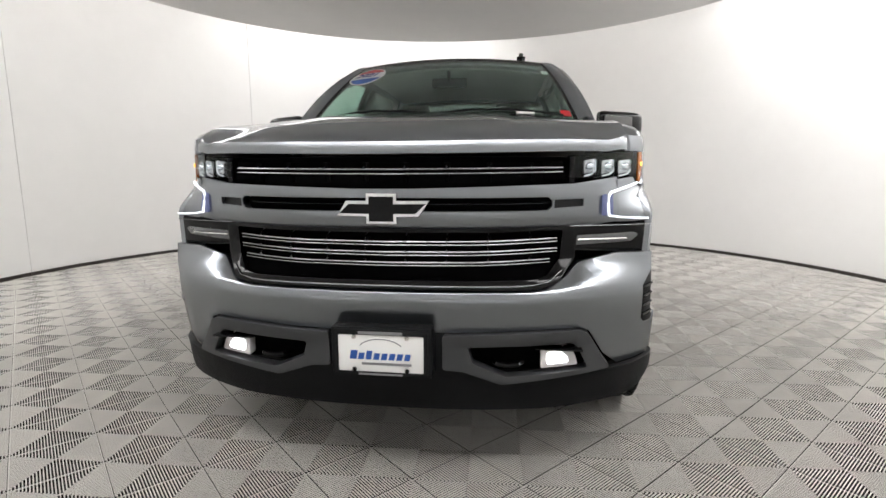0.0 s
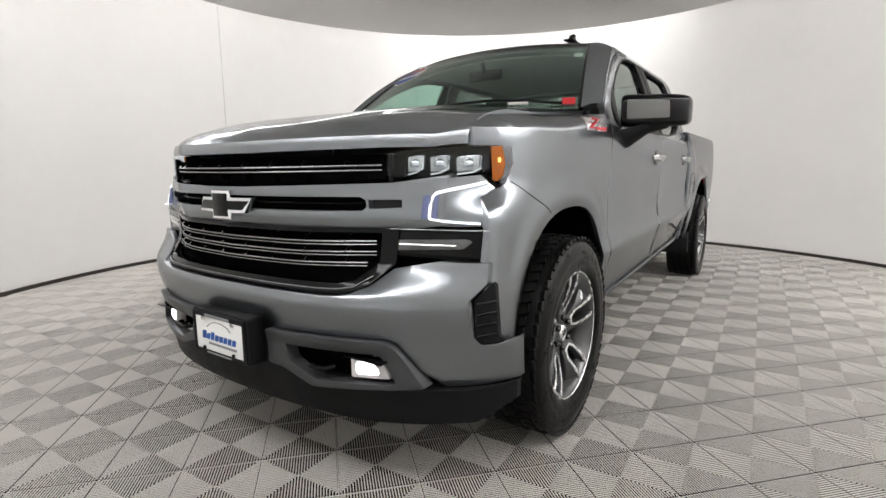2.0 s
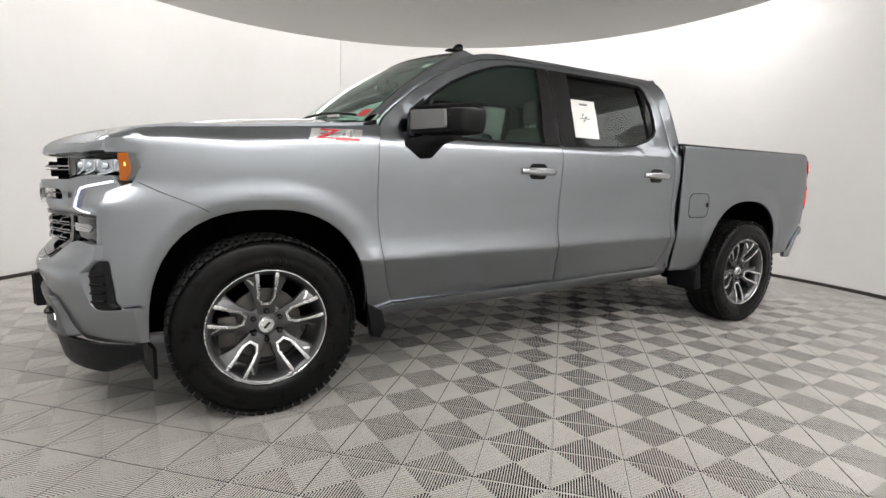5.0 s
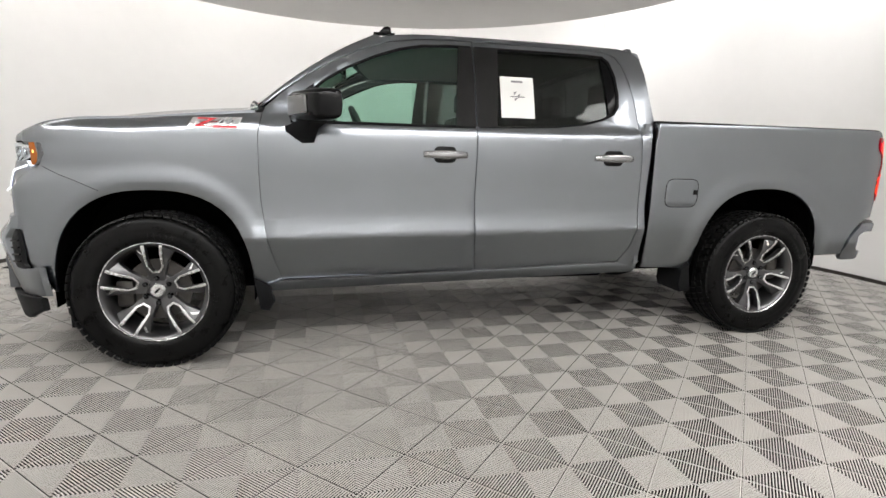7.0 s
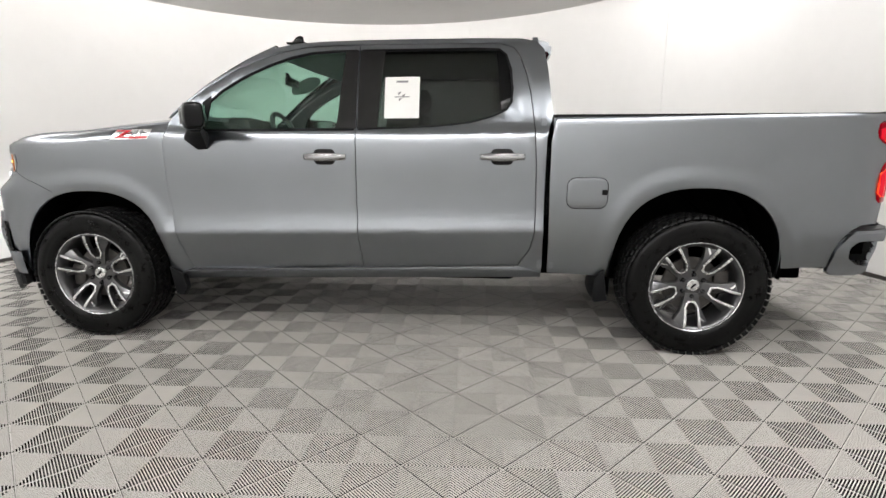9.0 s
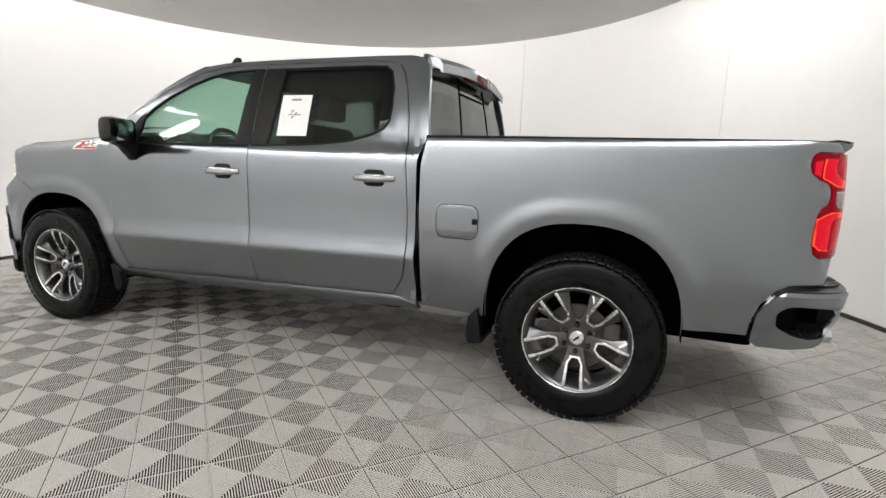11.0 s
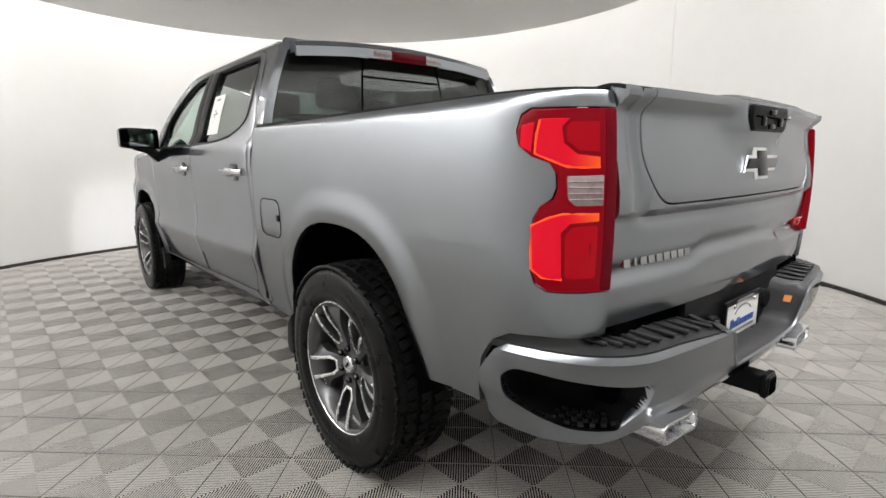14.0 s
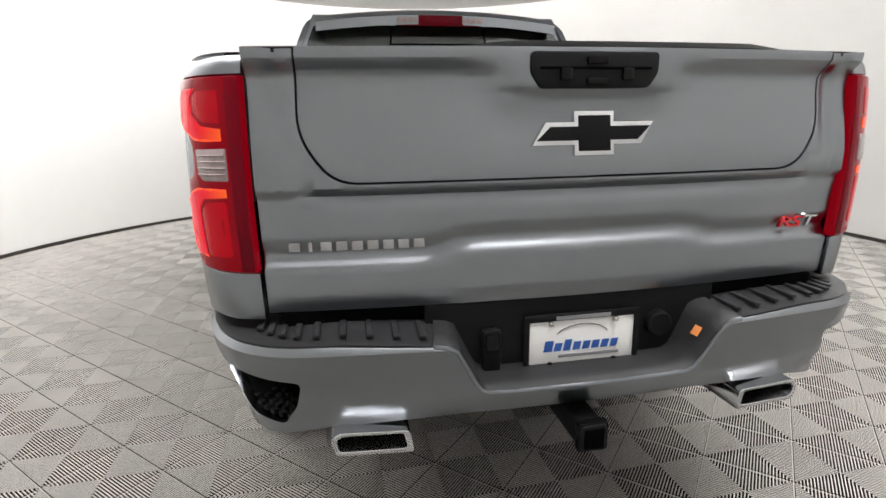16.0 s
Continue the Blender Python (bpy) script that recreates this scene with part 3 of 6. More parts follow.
def build_side(s):
    """All body panels of one flank; s = -1 for the driver's side."""
    fn = cab_fn(s)
    ul = frange(-0.64, 0.66, 0.02)
    top = [(x, FENDER_TOP(x)) for x in frange(0.575, -0.47, 0.06)]
    edge = curve_points(FRONT_DOOR_EDGE)
    wing = shifted(edge, -G) + top[1:] + [(-0.53, 1.262), (-0.575, 1.238), (-0.578, 1.178), (-0.50, 1.178), (-0.462, 1.172), (-0.456, 1.14), (-0.465, 1.10), (-0.487, 1.058), (-0.53, 1.04), (-0.585, 1.015),
                                          (-0.612, 0.95), (-0.622, 0.75), (-0.605, 0.575), (-0.52, 0.545)]
    wing += arch_points(ARCHES[0], 0.53, 0.44)[1:] + [(0.56, 0.425)]
    ob = part("front_fender", conform(sheared(wing), fn, ul, sorted(set(VLINES + [1.315, 1.345, 1.375] + FINE)), 0.02, bevel=0.002), PAINT, truck)
    part("fender_seam", tube([fn(x, shear(x, z), -0.0006) for x, z in ((-0.468, 1.062), (-0.43, 1.043), (-0.388, 1.022), (-0.34, 1.002), (-0.294, 0.983), (-0.25, 0.962), (-0.215, 0.943))], 0.0016, 6), CAVITY, ob, "dark joint between wing and bumper end")
    door = edge + UPPER_FRONT + [(1.75 - G, 1.823), (1.75 - G, 1.32), (1.743 - G, 0.9), (1.748 - G, 0.68), (1.765 - G, 0.48)]
    fd = part("front_door", conform(sheared(door), fn, frange(0.56, 1.76, 0.08), VLINES, 0.03, [sheared(FRONT_GLASS)], 0.002), PAINT, truck)
    redge = curve_points(REAR_DOOR_EDGE)
    door = ([(1.765 + G, 0.48), (1.748 + G, 0.68), (1.743 + G, 0.9), (1.75 + G, 1.32), (1.75 + G, 1.823)] + UPPER_REAR
            + list(reversed(redge)))
    rd = part("rear_door", conform(sheared(door), fn, frange(1.76, 2.80, 0.08), VLINES, 0.03, [sheared(REAR_GLASS)], 0.002), PAINT, truck)
    frame_ = ([(0.572, 1.395), (0.63, 1.455), (0.78, 1.575), (0.93, 1.672), (1.08, 1.757), (1.2, 1.81), (1.32, 1.84), (1.5, 1.858), (1.75, 1.866)]
              + [(2.1, 1.868), (2.5, 1.862), (2.72, 1.850), (2.80, 1.828), (2.845, 1.78), (2.865, 1.68), (2.885, 1.5), (2.90, 1.40),
                 (2.88, 1.34), (2.862, 1.27), (2.858, 1.0), (2.858, 0.47), (2.72, 0.47)]
              + shifted(redge, 2 * G) + [(x + 2 * G, z + G) for x, z in reversed(UPPER_REAR)]
              + [(1.75, 1.8265)] + [(x - G, z + 2 * G) for x, z in reversed(UPPER_FRONT[1:])])
    part("cab_side", conform(sheared(frame_), fn, frange(0.6, 2.9, 0.06), VLINES, 0.03, bevel=0.002), PAINT, truck)
    # sill under the doors
    sill = [(0.52, 0.42), (0.655, 0.448), (1.765, 0.474), (2.71, 0.509), (2.858, 0.465), (2.858, 0.43), (1.9, 0.405), (0.56, 0.37)]
    part("rocker_panel", conform(sheared(sill), lambda x, v, d: (x, s * (side_y(x, 0.50) + 0.006 - 6.0 * max(0.0, 0.452 - v) ** 1.7 - d), unshear(x, v)),
                                 frange(0.6, 2.8, 0.15), [0.385, 0.40, 0.415, 0.43, 0.44, 0.45], 0.03, bevel=0.004), PAINT, truck)
    # the highlight on the sill's edge is laid on as a thin tube
    part("sill_highlight", tube([(x, s * (side_y(x, 0.50) + 0.004), 0.446 + (x - 0.655) * 0.0297) for x in frange(0.66, 2.70, 0.17)], 0.003, 6), SURROUND, truck, "thin tube added for the highlight along the sill")
    # door glass, blackened pillars, mouldings
    def inset(k):
        return lambda x, v, d: (x, s * (side_y(x, unshear(x, v)) - k - d), unshear(x, v))
    part("door_glass", conform(sheared(FRONT_GLASS), inset(0.022), frange(0.8, 1.7, 0.15), [1.4, 1.5, 1.6, 1.7], 0.004), GLASS_CLEAR, fd,
         "lightly green-tinted glass")
    part("door_glass", conform(sheared(REAR_GLASS), inset(0.022), frange(1.8, 2.6, 0.15), [1.4, 1.5, 1.6, 1.7], 0.004), GLASS_DARK, rd,
         "dark privacy glass")
    pillar = [(1.628, 1.325), (1.665, 1.79), (1.7465, 1.79), (1.7465, 1.325)]
    part("pillar_trim", conform(sheared(pillar), inset(-0.002), (), [1.4, 1.5, 1.6, 1.7], 0.018, bevel=0.001), PILLAR, fd, "satin black pillar cover")
    pillar = [(1.7535, 1.325), (1.7535, 1.79), (1.905, 1.79), (1.872, 1.325)]
    part("pillar_trim", conform(sheared(pillar), inset(-0.002), (), [1.4, 1.5, 1.6, 1.7], 0.018, bevel=0.001), PILLAR, rd, "satin black pillar cover")
    q = [(2.57, 1.782), (2.585, 1.775), (2.625, 1.75), (2.655, 1.66), (2.665, 1.55), (2.66, 1.475), (2.63, 1.43), (2.60, 1.416)]
    part("quarter_trim", conform(sheared(q), inset(0.008), (), [1.5, 1.6, 1.7], 0.012, bevel=0.002), GLOSS, rd, "gloss black window divider")
    sail = [(0.72, 1.322), (0.735, 1.43), (0.79, 1.49), (0.845, 1.53), (0.815, 1.322)]
    part("mirror_sail", conform(sheared(sail), inset(-0.002), (), [1.4, 1.45], 0.012, bevel=0.002), PLASTIC, fd, "black corner piece that carries the mirror")

    def seal(points, r, owner, label=""):
        bm = tube([fn(x, shear(x, z), 0.006) for x, z in points], r, 6)
        part("window_seal", bm, PLASTIC, owner, label)
    seal([(0.72, 1.318), (1.0, 1.318), (1.35, 1.318), (1.738, 1.32)], 0.011, fd)
    seal([(1.762, 1.322)] + list(reversed(REAR_GLASS[7:])), 0.010, rd)
    seal(FRONT_GLASS[1:9] + [(1.735, 1.787)], 0.009, fd)
    seal(REAR_GLASS[1:8], 0.009, rd)
    # bed side with the cut-out for the tail lamp
    bfn = bed_fn(s)
    bed = [(2.895, 0.47), (2.886, 1.0), (2.888, 1.25), (2.915, 1.383), (3.6, 1.388), (4.4, 1.392), (BED_END, 1.392), (BED_END, 1.352)]
    lamp_edge = [(4.64, 1.352), (4.617, 1.338), (4.607, 1.30), (4.615, 1.265), (4.645, 1.241), (4.69, 1.226), (4.710, 1.20), (4.713, 1.165),
                 (4.703, 1.14), (4.672, 1.118), (4.657, 1.09), (4.653, 0.96), (4.665, 0.925), (4.695, 0.907)]
    bed += lamp_edge + [(BED_END, 0.905), (BED_END, 0.79), (4.80, 0.787), (4.68, 0.79), (4.60, 0.785), (4.555, 0.757), (4.508, 0.685), (4.484, 0.60), (4.478, 0.535)]
    bed += [(4.215, 0.525)] + list(reversed(arch_points(ARCHES[1], 0.47, 0.48)[1:-1])) + [(3.255, 0.45), (3.2, 0.455)]
    bs = part("bed_side", conform(sheared(bed, 4.0), bfn, frange(2.92, 4.5, 0.022) + frange(4.53, BED_END, 0.025),
                                  sorted(set(VLINES[:28] + [1.345, 1.375, 1.384] + FINE)), 0.02, bevel=0.003), PAINT, truck)
    tl_out = lamp_edge + [(BED_END - 0.004, 0.905), (BED_END - 0.004, 1.352)]
    cx, cz = 4.72, 1.12
    inner = [(x + (0.004 if x < BED_END - 0.01 else 0), z + (0.004 if z < cz else -0.004)) for x, z in tl_out]
    tl = part("tail_lamp", conform(sheared(inner, 4.0), bfn_out(bfn, s, 0.006), frange(4.53, BED_END, 0.025), [0.95, 1.0, 1.05, 1.1, 1.15, 1.2, 1.25, 1.3],
                                   0.03, bevel=0.006), RED_BASE, truck, "lit red tail lamp")
    for pts, r, mat, name in (
            ([(4.668, 1.322), (4.660, 1.285), (4.658, 1.245), (4.70, 1.228), (4.738, 1.214), (4.78, 1.212), (4.826, 1.213)], 0.004, RED_GLOW, "light_tube"),
            ([(4.735, 0.943), (4.684, 0.946), (4.658, 0.966), (4.656, 1.02), (4.656, 1.072), (4.694, 1.092), (4.73, 1.102), (4.78, 1.102), (4.826, 1.101)], 0.004, RED_GLOW, "light_tube")):
        part(name, tube([bfn_out(bfn, s, 0.004)(u, shear(4.0, z), 0) for u, z in pts], r, 8), mat, tl, "glowing orange light tube")
    rev = rounded([(4.752, 1.128), (4.742, 1.142), (4.738, 1.192), (4.836, 1.194), (4.836, 1.122), (4.764, 1.122)], 0.005)
    part("reversing_lens", conform(sheared(rev, 4.0), bfn_out(bfn, s, 0.009), frange(4.75, 4.83, 0.025), (), 0.01, bevel=0.002), PINK_LENS, tl, "clear reversing lens")
    for z in (1.137, 1.151, 1.165, 1.179):
        part("lens_rib", tube([bfn_out(bfn, s, 0.0092)(u, shear(4.0, z), 0) for u in (4.744, 4.77, 4.80, 4.832)], 0.0022, 6), PINK_LENS, tl, "clear horizontal rib")
    band_ = [(4.842, 0.912), (4.842, 1.345), (BED_END - 0.006, 1.345), (BED_END - 0.006, 0.912)]
    part("lens_edge", conform(sheared(band_, 4.0), bfn_out(bfn, s, 0.0075), (), [1.0, 1.1, 1.2, 1.3], 0.01, bevel=0.002), RED_DARK, tl, "dark red lens edge")
    for bandp in ([(4.668, 1.325), (4.658, 1.243), (4.738, 1.212), (4.826, 1.212), (4.826, 1.236), (4.764, 1.243), (4.729, 1.268), (4.722, 1.305), (4.742, 1.325)],
                  [(4.656, 1.073), (4.658, 0.965), (4.684, 0.945), (4.733, 0.942), (4.728, 1.057), (4.75, 1.080), (4.827, 1.085), (4.827, 1.102), (4.73, 1.103), (4.694, 1.093)],
                  [(4.622, 1.31), (4.622, 1.262), (4.648, 1.248), (4.654, 1.318)]):
        part("light_band", conform(sheared(bandp, 4.0), bfn_out(bfn, s, 0.0072), frange(4.64, 4.82, 0.03), frange(0.96, 1.32, 0.03), 0.006, bevel=0.0015), RED_LENS, tl, "glowing orange-red light band")
    upc = [(4.734, 1.306), (4.736, 1.274), (4.768, 1.251), (4.824, 1.248), (4.824, 1.318), (4.748, 1.318)]
    part("lamp_chamber", conform(sheared(upc, 4.0), bfn_out(bfn, s, 0.0072), frange(4.74, 4.82, 0.03), (), 0.006, bevel=0.002), RED_DEEP, tl, "deep red chamber")
    lowc = rounded([(4.742, 0.945), (4.738, 1.052), (4.757, 1.072), (4.824, 1.076), (4.824, 0.945)], 0.012)
    part("lamp_chamber", conform(sheared(lowc, 4.0), bfn_out(bfn, s, 0.0072), frange(4.72, 4.82, 0.03), (), 0.006, bevel=0.002), RED_DEEP, tl, "deep red chamber")
    # fuel flap on the driver's side
    if s < 0:
        flap = rounded([(2.985, 0.868), (2.985, 1.045), (3.215, 1.045), (3.215, 0.868)], 0.055, 6)
        part("fuel_flap", conform(sheared(flap), lambda u, v, d: bfn(u, v, d - 0.0015), frange(2.98, 3.22, 0.04), [0.88, 0.95, 1.0], 0.01, bevel=0.0025), PAINT, bs)
        part("fuel_flap_gap", tube([bfn(u, shear(u, z), -0.0005) for u, z in flap], 0.0024, 6, closed=True), CAVITY, bs, "dark gap round the flap")
        part("flap_catch", box((0.03, 0.012, 0.03), bfn(3.197, shear(3.197, 0.962), -0.001), 0.004), PLASTIC, bs)
    # black cap along the bed rail
    cap = sheet(lambda u, k: tuple(Vector(bfn(u, shear(min(u, 4), 1.392), 0)) + Vector((0, -s * k[0], k[1]))), frange(2.90, 4.50, 0.1) + frange(4.55, BED_END - 0.06, 0.05),
                [(0.008, -0.012), (0.008, 0.002), (0.014, 0.007), (0.06, 0.007), (0.075, -0.03)])
    part("bed_rail_cap", cap, PLASTIC, truck, "black plastic cap on the bed rail")
    inner_wall = sheet(lambda x, z: (x, s * 0.85, z), [2.90, 4.72], [1.02, 1.392])
    part("bed_inner_wall", inner_wall, PLASTIC, truck)
    # wheel houses and mud flaps
    for (xc, zc, rx, rz) in ARCHES:
        pts = arch_points((xc, zc, rx + 0.004, rz + 0.004), 0.34, 0.34 if xc < 1 else 0.53)
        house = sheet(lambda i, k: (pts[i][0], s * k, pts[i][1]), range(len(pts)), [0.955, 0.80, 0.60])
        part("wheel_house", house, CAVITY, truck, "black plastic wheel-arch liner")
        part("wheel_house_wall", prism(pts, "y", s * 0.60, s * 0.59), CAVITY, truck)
    for xa, w, za, zb in ((0.50, 0.085, 0.28, 0.47), (3.225, -0.05, 0.30, 0.50)):
        flap = [(xa, zb), (xa + w * 1.0, zb - 0.05), (xa + w * 1.25, za + 0.05), (xa + w * 0.9, za), (xa + 0.03, za + 0.01)]
        part("mud_flap", conform(flap, lambda x, z, d: (x, s * (0.955 - d * 1.0), z), (), (), 0.24 if w < 0 else 0.05, bevel=0.006), PLASTIC, truck, "black moulded mud flap")
    # outer door handles
    for x0, owner in ((1.435, fd), (2.485, rd)):
        build_handle(x0, s, owner)
    build_mirror(s)


def bfn_out(bfn, s, k):
    return lambda u, v, d: bfn(u, v, d - k)


def build_handle(x0, s, owner):
    z0 = 1.158
    y0 = side_y(x0 + 0.12, z0)
    cup = rounded([(x0 + 0.06, z0 - 0.042), (x0 + 0.06, z0 + 0.05), (x0 + 0.19, z0 + 0.05), (x0 + 0.19, z0 - 0.042)], 0.034, 5)
    part("handle_recess", conform(cup, lambda x, z, d: (x, s * (side_y(x, z) + 0.0015 - d), z), (), [z0], 0.01, bevel=0.002), GLOSS, owner, "dark recess behind the handle")
    bar = []
    for i in range(11):
        t = i / 10
        bar.append((x0 + 0.255 * t, s * (y0 + 0.004 + 0.034 * (math.sin(math.pi * min(1, max(0, t))) ** 0.35)), z0 + 0.004))
    bm = bmesh.new()
    rings = []
    for i, p in enumerate(bar):
        t = i / 10
        h, w = 0.017 + 0.007 * math.sin(math.pi * t), 0.010
        rings.append([bm.verts.new((p[0], p[1] + s * w * math.cos(a), p[2] + h * math.sin(a))) for a in (2 * math.pi * k / 10 for k in range(10))])
    for a, b in zip(rings, rings[1:]):
        for k in range(10):
            bm.faces.new((a[k], a[(k + 1) % 10], b[(k + 1) % 10], b[k]))
    bm.faces.new(rings[0]); bm.faces.new(rings[-1][::-1])
    part("door_handle", bm, HANDLE, owner, "bright silver pull handle")
    part("handle_trim", tube([(x0 + 0.02 + 0.2 * t, s * (y0 + 0.045), z0 + 0.015) for t in (0, 0.5, 1)], 0.0025, 6), SATIN, owner, "thin bright strip")


MIRROR_SWEEP = 0.46


def build_mirror(s):
    head = [(0.745, 1.325), (0.738, 1.40), (0.748, 1.455), (0.775, 1.470), (0.85, 1.472), (0.885, 1.462), (0.893, 1.40), (0.888, 1.335), (0.868, 1.312), (0.775, 1.308)]
    hd = bmesh.new()
    ks = [(0.955, 0.90, 0.0), (0.965, 0.97, 0.0), (0.99, 1.0, 0.0), (1.17, 0.98, 0.012), (1.215, 0.93, 0.02), (1.238, 0.84, 0.028), (1.245, 0.72, 0.032)]
    cx, cz = 0.772, 1.39
    rings = [[hd.verts.new((cx + (x - 0.815) * k * 0.9 + dx + MIRROR_SWEEP * (y - 0.955), s * y, cz + (z - cz) * k)) for x, z in rounded(head, 0.02, 3)] for y, k, dx in ks]
    n = len(rings[0])
    for a, b in zip(rings, rings[1:]):
        for i in range(n):
            hd.faces.new((a[i], a[(i + 1) % n], b[(i + 1) % n], b[i]))
    hd.faces.new(rings[0]); hd.faces.new(rings[-1][::-1])
    m = part("door_mirror", hd, GLOSS, truck, "black door mirror with a folding arm", angle=40)
    arm = bmesh.new()
    for y, pts in ((0.935, [(0.70, 1.285), (0.70, 1.255), (0.80, 1.185), (0.865, 1.19), (0.875, 1.285)]), (0.985, [(0.735, 1.30), (0.73, 1.27), (0.80, 1.215), (0.86, 1.22), (0.87, 1.31)]),
                   (1.06, [(0.76, 1.325), (0.76, 1.31), (0.80, 1.28), (0.85, 1.28), (0.86, 1.325)]), (1.15, [(0.78, 1.33), (0.78, 1.315), (0.80, 1.305), (0.85, 1.305), (0.86, 1.33)])):
        for x, z in pts:
            arm.verts.new((x - 0.03 + MIRROR_SWEEP * max(0.0, y - 0.955), s * y, z))
    arm.verts.ensure_lookup_table()
    for r in range(3):
        for i in range(5):
            v = arm.verts
            arm.faces.new((v[5 * r + i], v[5 * r + (i + 1) % 5], v[5 * r + 5 + (i + 1) % 5], v[5 * r + 5 + i]))
    arm.faces.new(arm.verts[:5]); arm.faces.new(arm.verts[15:20])
    part("mirror_arm", arm, PLASTIC, m, "black arm on the door", angle=50)
    part("mirror_glass", box((0.003, 0.20, 0.125), (0.850 + MIRROR_SWEEP * 0.135, s * 1.09, 1.392), 0.001, Matrix.Rotation(-s * math.atan(MIRROR_SWEEP), 4, "Z")), MIRROR_DARK, m, "mirror glass darkened in place of a dark reflection")
    inset_ = rounded([(0.985, 1.345), (0.985, 1.44), (1.165, 1.436), (1.17, 1.35)], 0.01)
    part("mirror_inset", conform(inset_, lambda y, z, d: (0.694 + (MIRROR_SWEEP + 0.05) * (y - 0.955) + d, s * y, z), (), (), 0.012, bevel=0.003), MIRROR_GREY, m, "grey inset on the mirror cap")


for flank in (-1, 1):
    build_side(flank)


# ---- hood, roof, glass ----
HOOD_C = smoothed([(-0.90, 1.188), (-0.87, 1.218), (-0.8, 1.252), (-0.7, 1.281), (-0.5, 1.318), (-0.3, 1.338), (0.0, 1.372), (0.3, 1.398), (0.62, 1.42)])


def hood_z(x, y):
    nx = nose_x(y)
    s_ = max(0.0, x - nx)
    x2 = x - (nx + 0.90) * max(0.0, 1 - s_ / 0.8)
    z = HOOD_C(x2) + 0.016 * min(1.0, abs(y) / 0.84) ** 2 * max(0.0, 1 - s_ / 0.4)
    k = step(0.50, 0.84, abs(y))
    z = z * (1 - k) + min(z, FENDER_TOP(max(x, -0.64)) + 0.002) * k
    bulge = 1 - step(0.35, 0.47, abs(y))
    return z + 0.02 * bulge * step(-0.75, -0.1, x)


def hood(u, v, d):
    y = u * (0.82 + 0.02 * (1 - v))
    x0 = nose_x(y) + 0.012
    x1 = 0.50 + 0.10 * u * u
    x = x0 + (x1 - x0) * v
    return (x + d * 0.2, y, hood_z(x, y) - d)


hood_ob = part("hood", slab(hood, frange(-1, 1, 0.035), [0, 0.012, 0.03, 0.055, 0.085, 0.12] + frange(0.16, 1, 0.06), 0.03), PAINT, truck, "sculpted grey hood", angle=50)
lip = slab(lambda y, k, d: (nose_x(y) + 0.012 - 0.012 * math.sin(k * math.pi / 2) + 0.004 * k * k + d, y, hood_z(nose_x(y) + 0.012, y) + 0.002 - 0.04 * k), frange(-0.84, 0.84, 0.04),
           [0, 0.25, 0.5, 0.75, 1], 0.02)
part("hood_lip", lip, PAINT, hood_ob)


def screen(u, v, d=0):
    """Windscreen: u across from -1 to 1, v up."""
    w = 0.845 + (0.655 - 0.845) * v
    y = u * w
    x = (0.37 + 0.19 * u * u) * (1 - v) + (1.06 + 0.135 * u * u) * v
    z = 1.395 + 0.01 * (1 - u * u) + (1.855 - 0.012 * u * u - 1.395) * v + 0.03 * math.sin(math.pi * v)
    return (x + d * 0.6, y, z - d * 0.8)


PILLAR_X = smoothed([(0, 0.60), (0.2, 0.70), (0.4, 0.81), (0.6, 0.935), (0.8, 1.075), (1.0, 1.22)])
PILLAR_Z = smoothed([(0, 1.415), (0.2, 1.505), (0.4, 1.592), (0.6, 1.672), (0.8, 1.751), (1.0, 1.812)])


def pillar_point(e, k, u):
    """From the screen's edge (u = 0) out to the cab side (u = 1)."""
    p = Vector(screen(0.955, k, -0.004))
    x, z = PILLAR_X(k), PILLAR_Z(k)
    q = Vector((x, side_y(x, z) - 0.003, z))
    r = p.lerp(q, u) + Vector((-0.6, 0.45, 0.65)).normalized() * (0.016 * math.sin(math.pi * u))
    return (r.x, e * r.y, r.z)


part("windscreen", slab(screen, frange(-0.94, 0.94, 0.1), frange(0.0, 0.97, 0.1), 0.005), GLASS_CLEAR, truck, "raked windscreen")
for e in (-1, 1):
    part("screen_edge", slab(lambda u, v, d: screen(e * (0.94 + 0.022 * u), v, d - 0.002), [0, 1], frange(0, 1, 0.1), 0.02), GLOSS, truck, "black band at the screen's edge")
    part("screen_pillar", sheet(lambda k, u: pillar_point(e, k, u), frange(0, 1, 0.05), [0, 0.15, 0.4, 0.7, 0.9, 1]), PAINT, truck, "grey windscreen pillar")
part("screen_header", slab(lambda u, v, d: screen(u, 0.955 + 0.045 * v, d - 0.001), frange(-0.94, 0.94, 0.1), [0, 1], 0.02), GLOSS, truck)
part("cowl_panel", slab(lambda u, v, d: (0.46 + 0.10 * u * u - 0.03 + v * (-0.03 + 0.09 * u * u), 0.84 * u, 1.375 + 0.02 * v - d), frange(-1, 1, 0.1), [0, 1], 0.02), PLASTIC, truck, "black cowl below the windscreen")
for y0, y1 in ((-0.72, -0.02), (0.05, 0.70)):
    pts = []
    for t in (0, 0.25, 0.5, 0.75, 1):
        u = (y0 + (y1 - y0) * t) / 0.84
        p = screen(u, 0.03 + 0.05 * math.sin(t * 3.1), -0.012)
        pts.append(p)
    part("wiper", tube(pts, 0.007, 6), PLASTIC, truck, "black wiper blade")


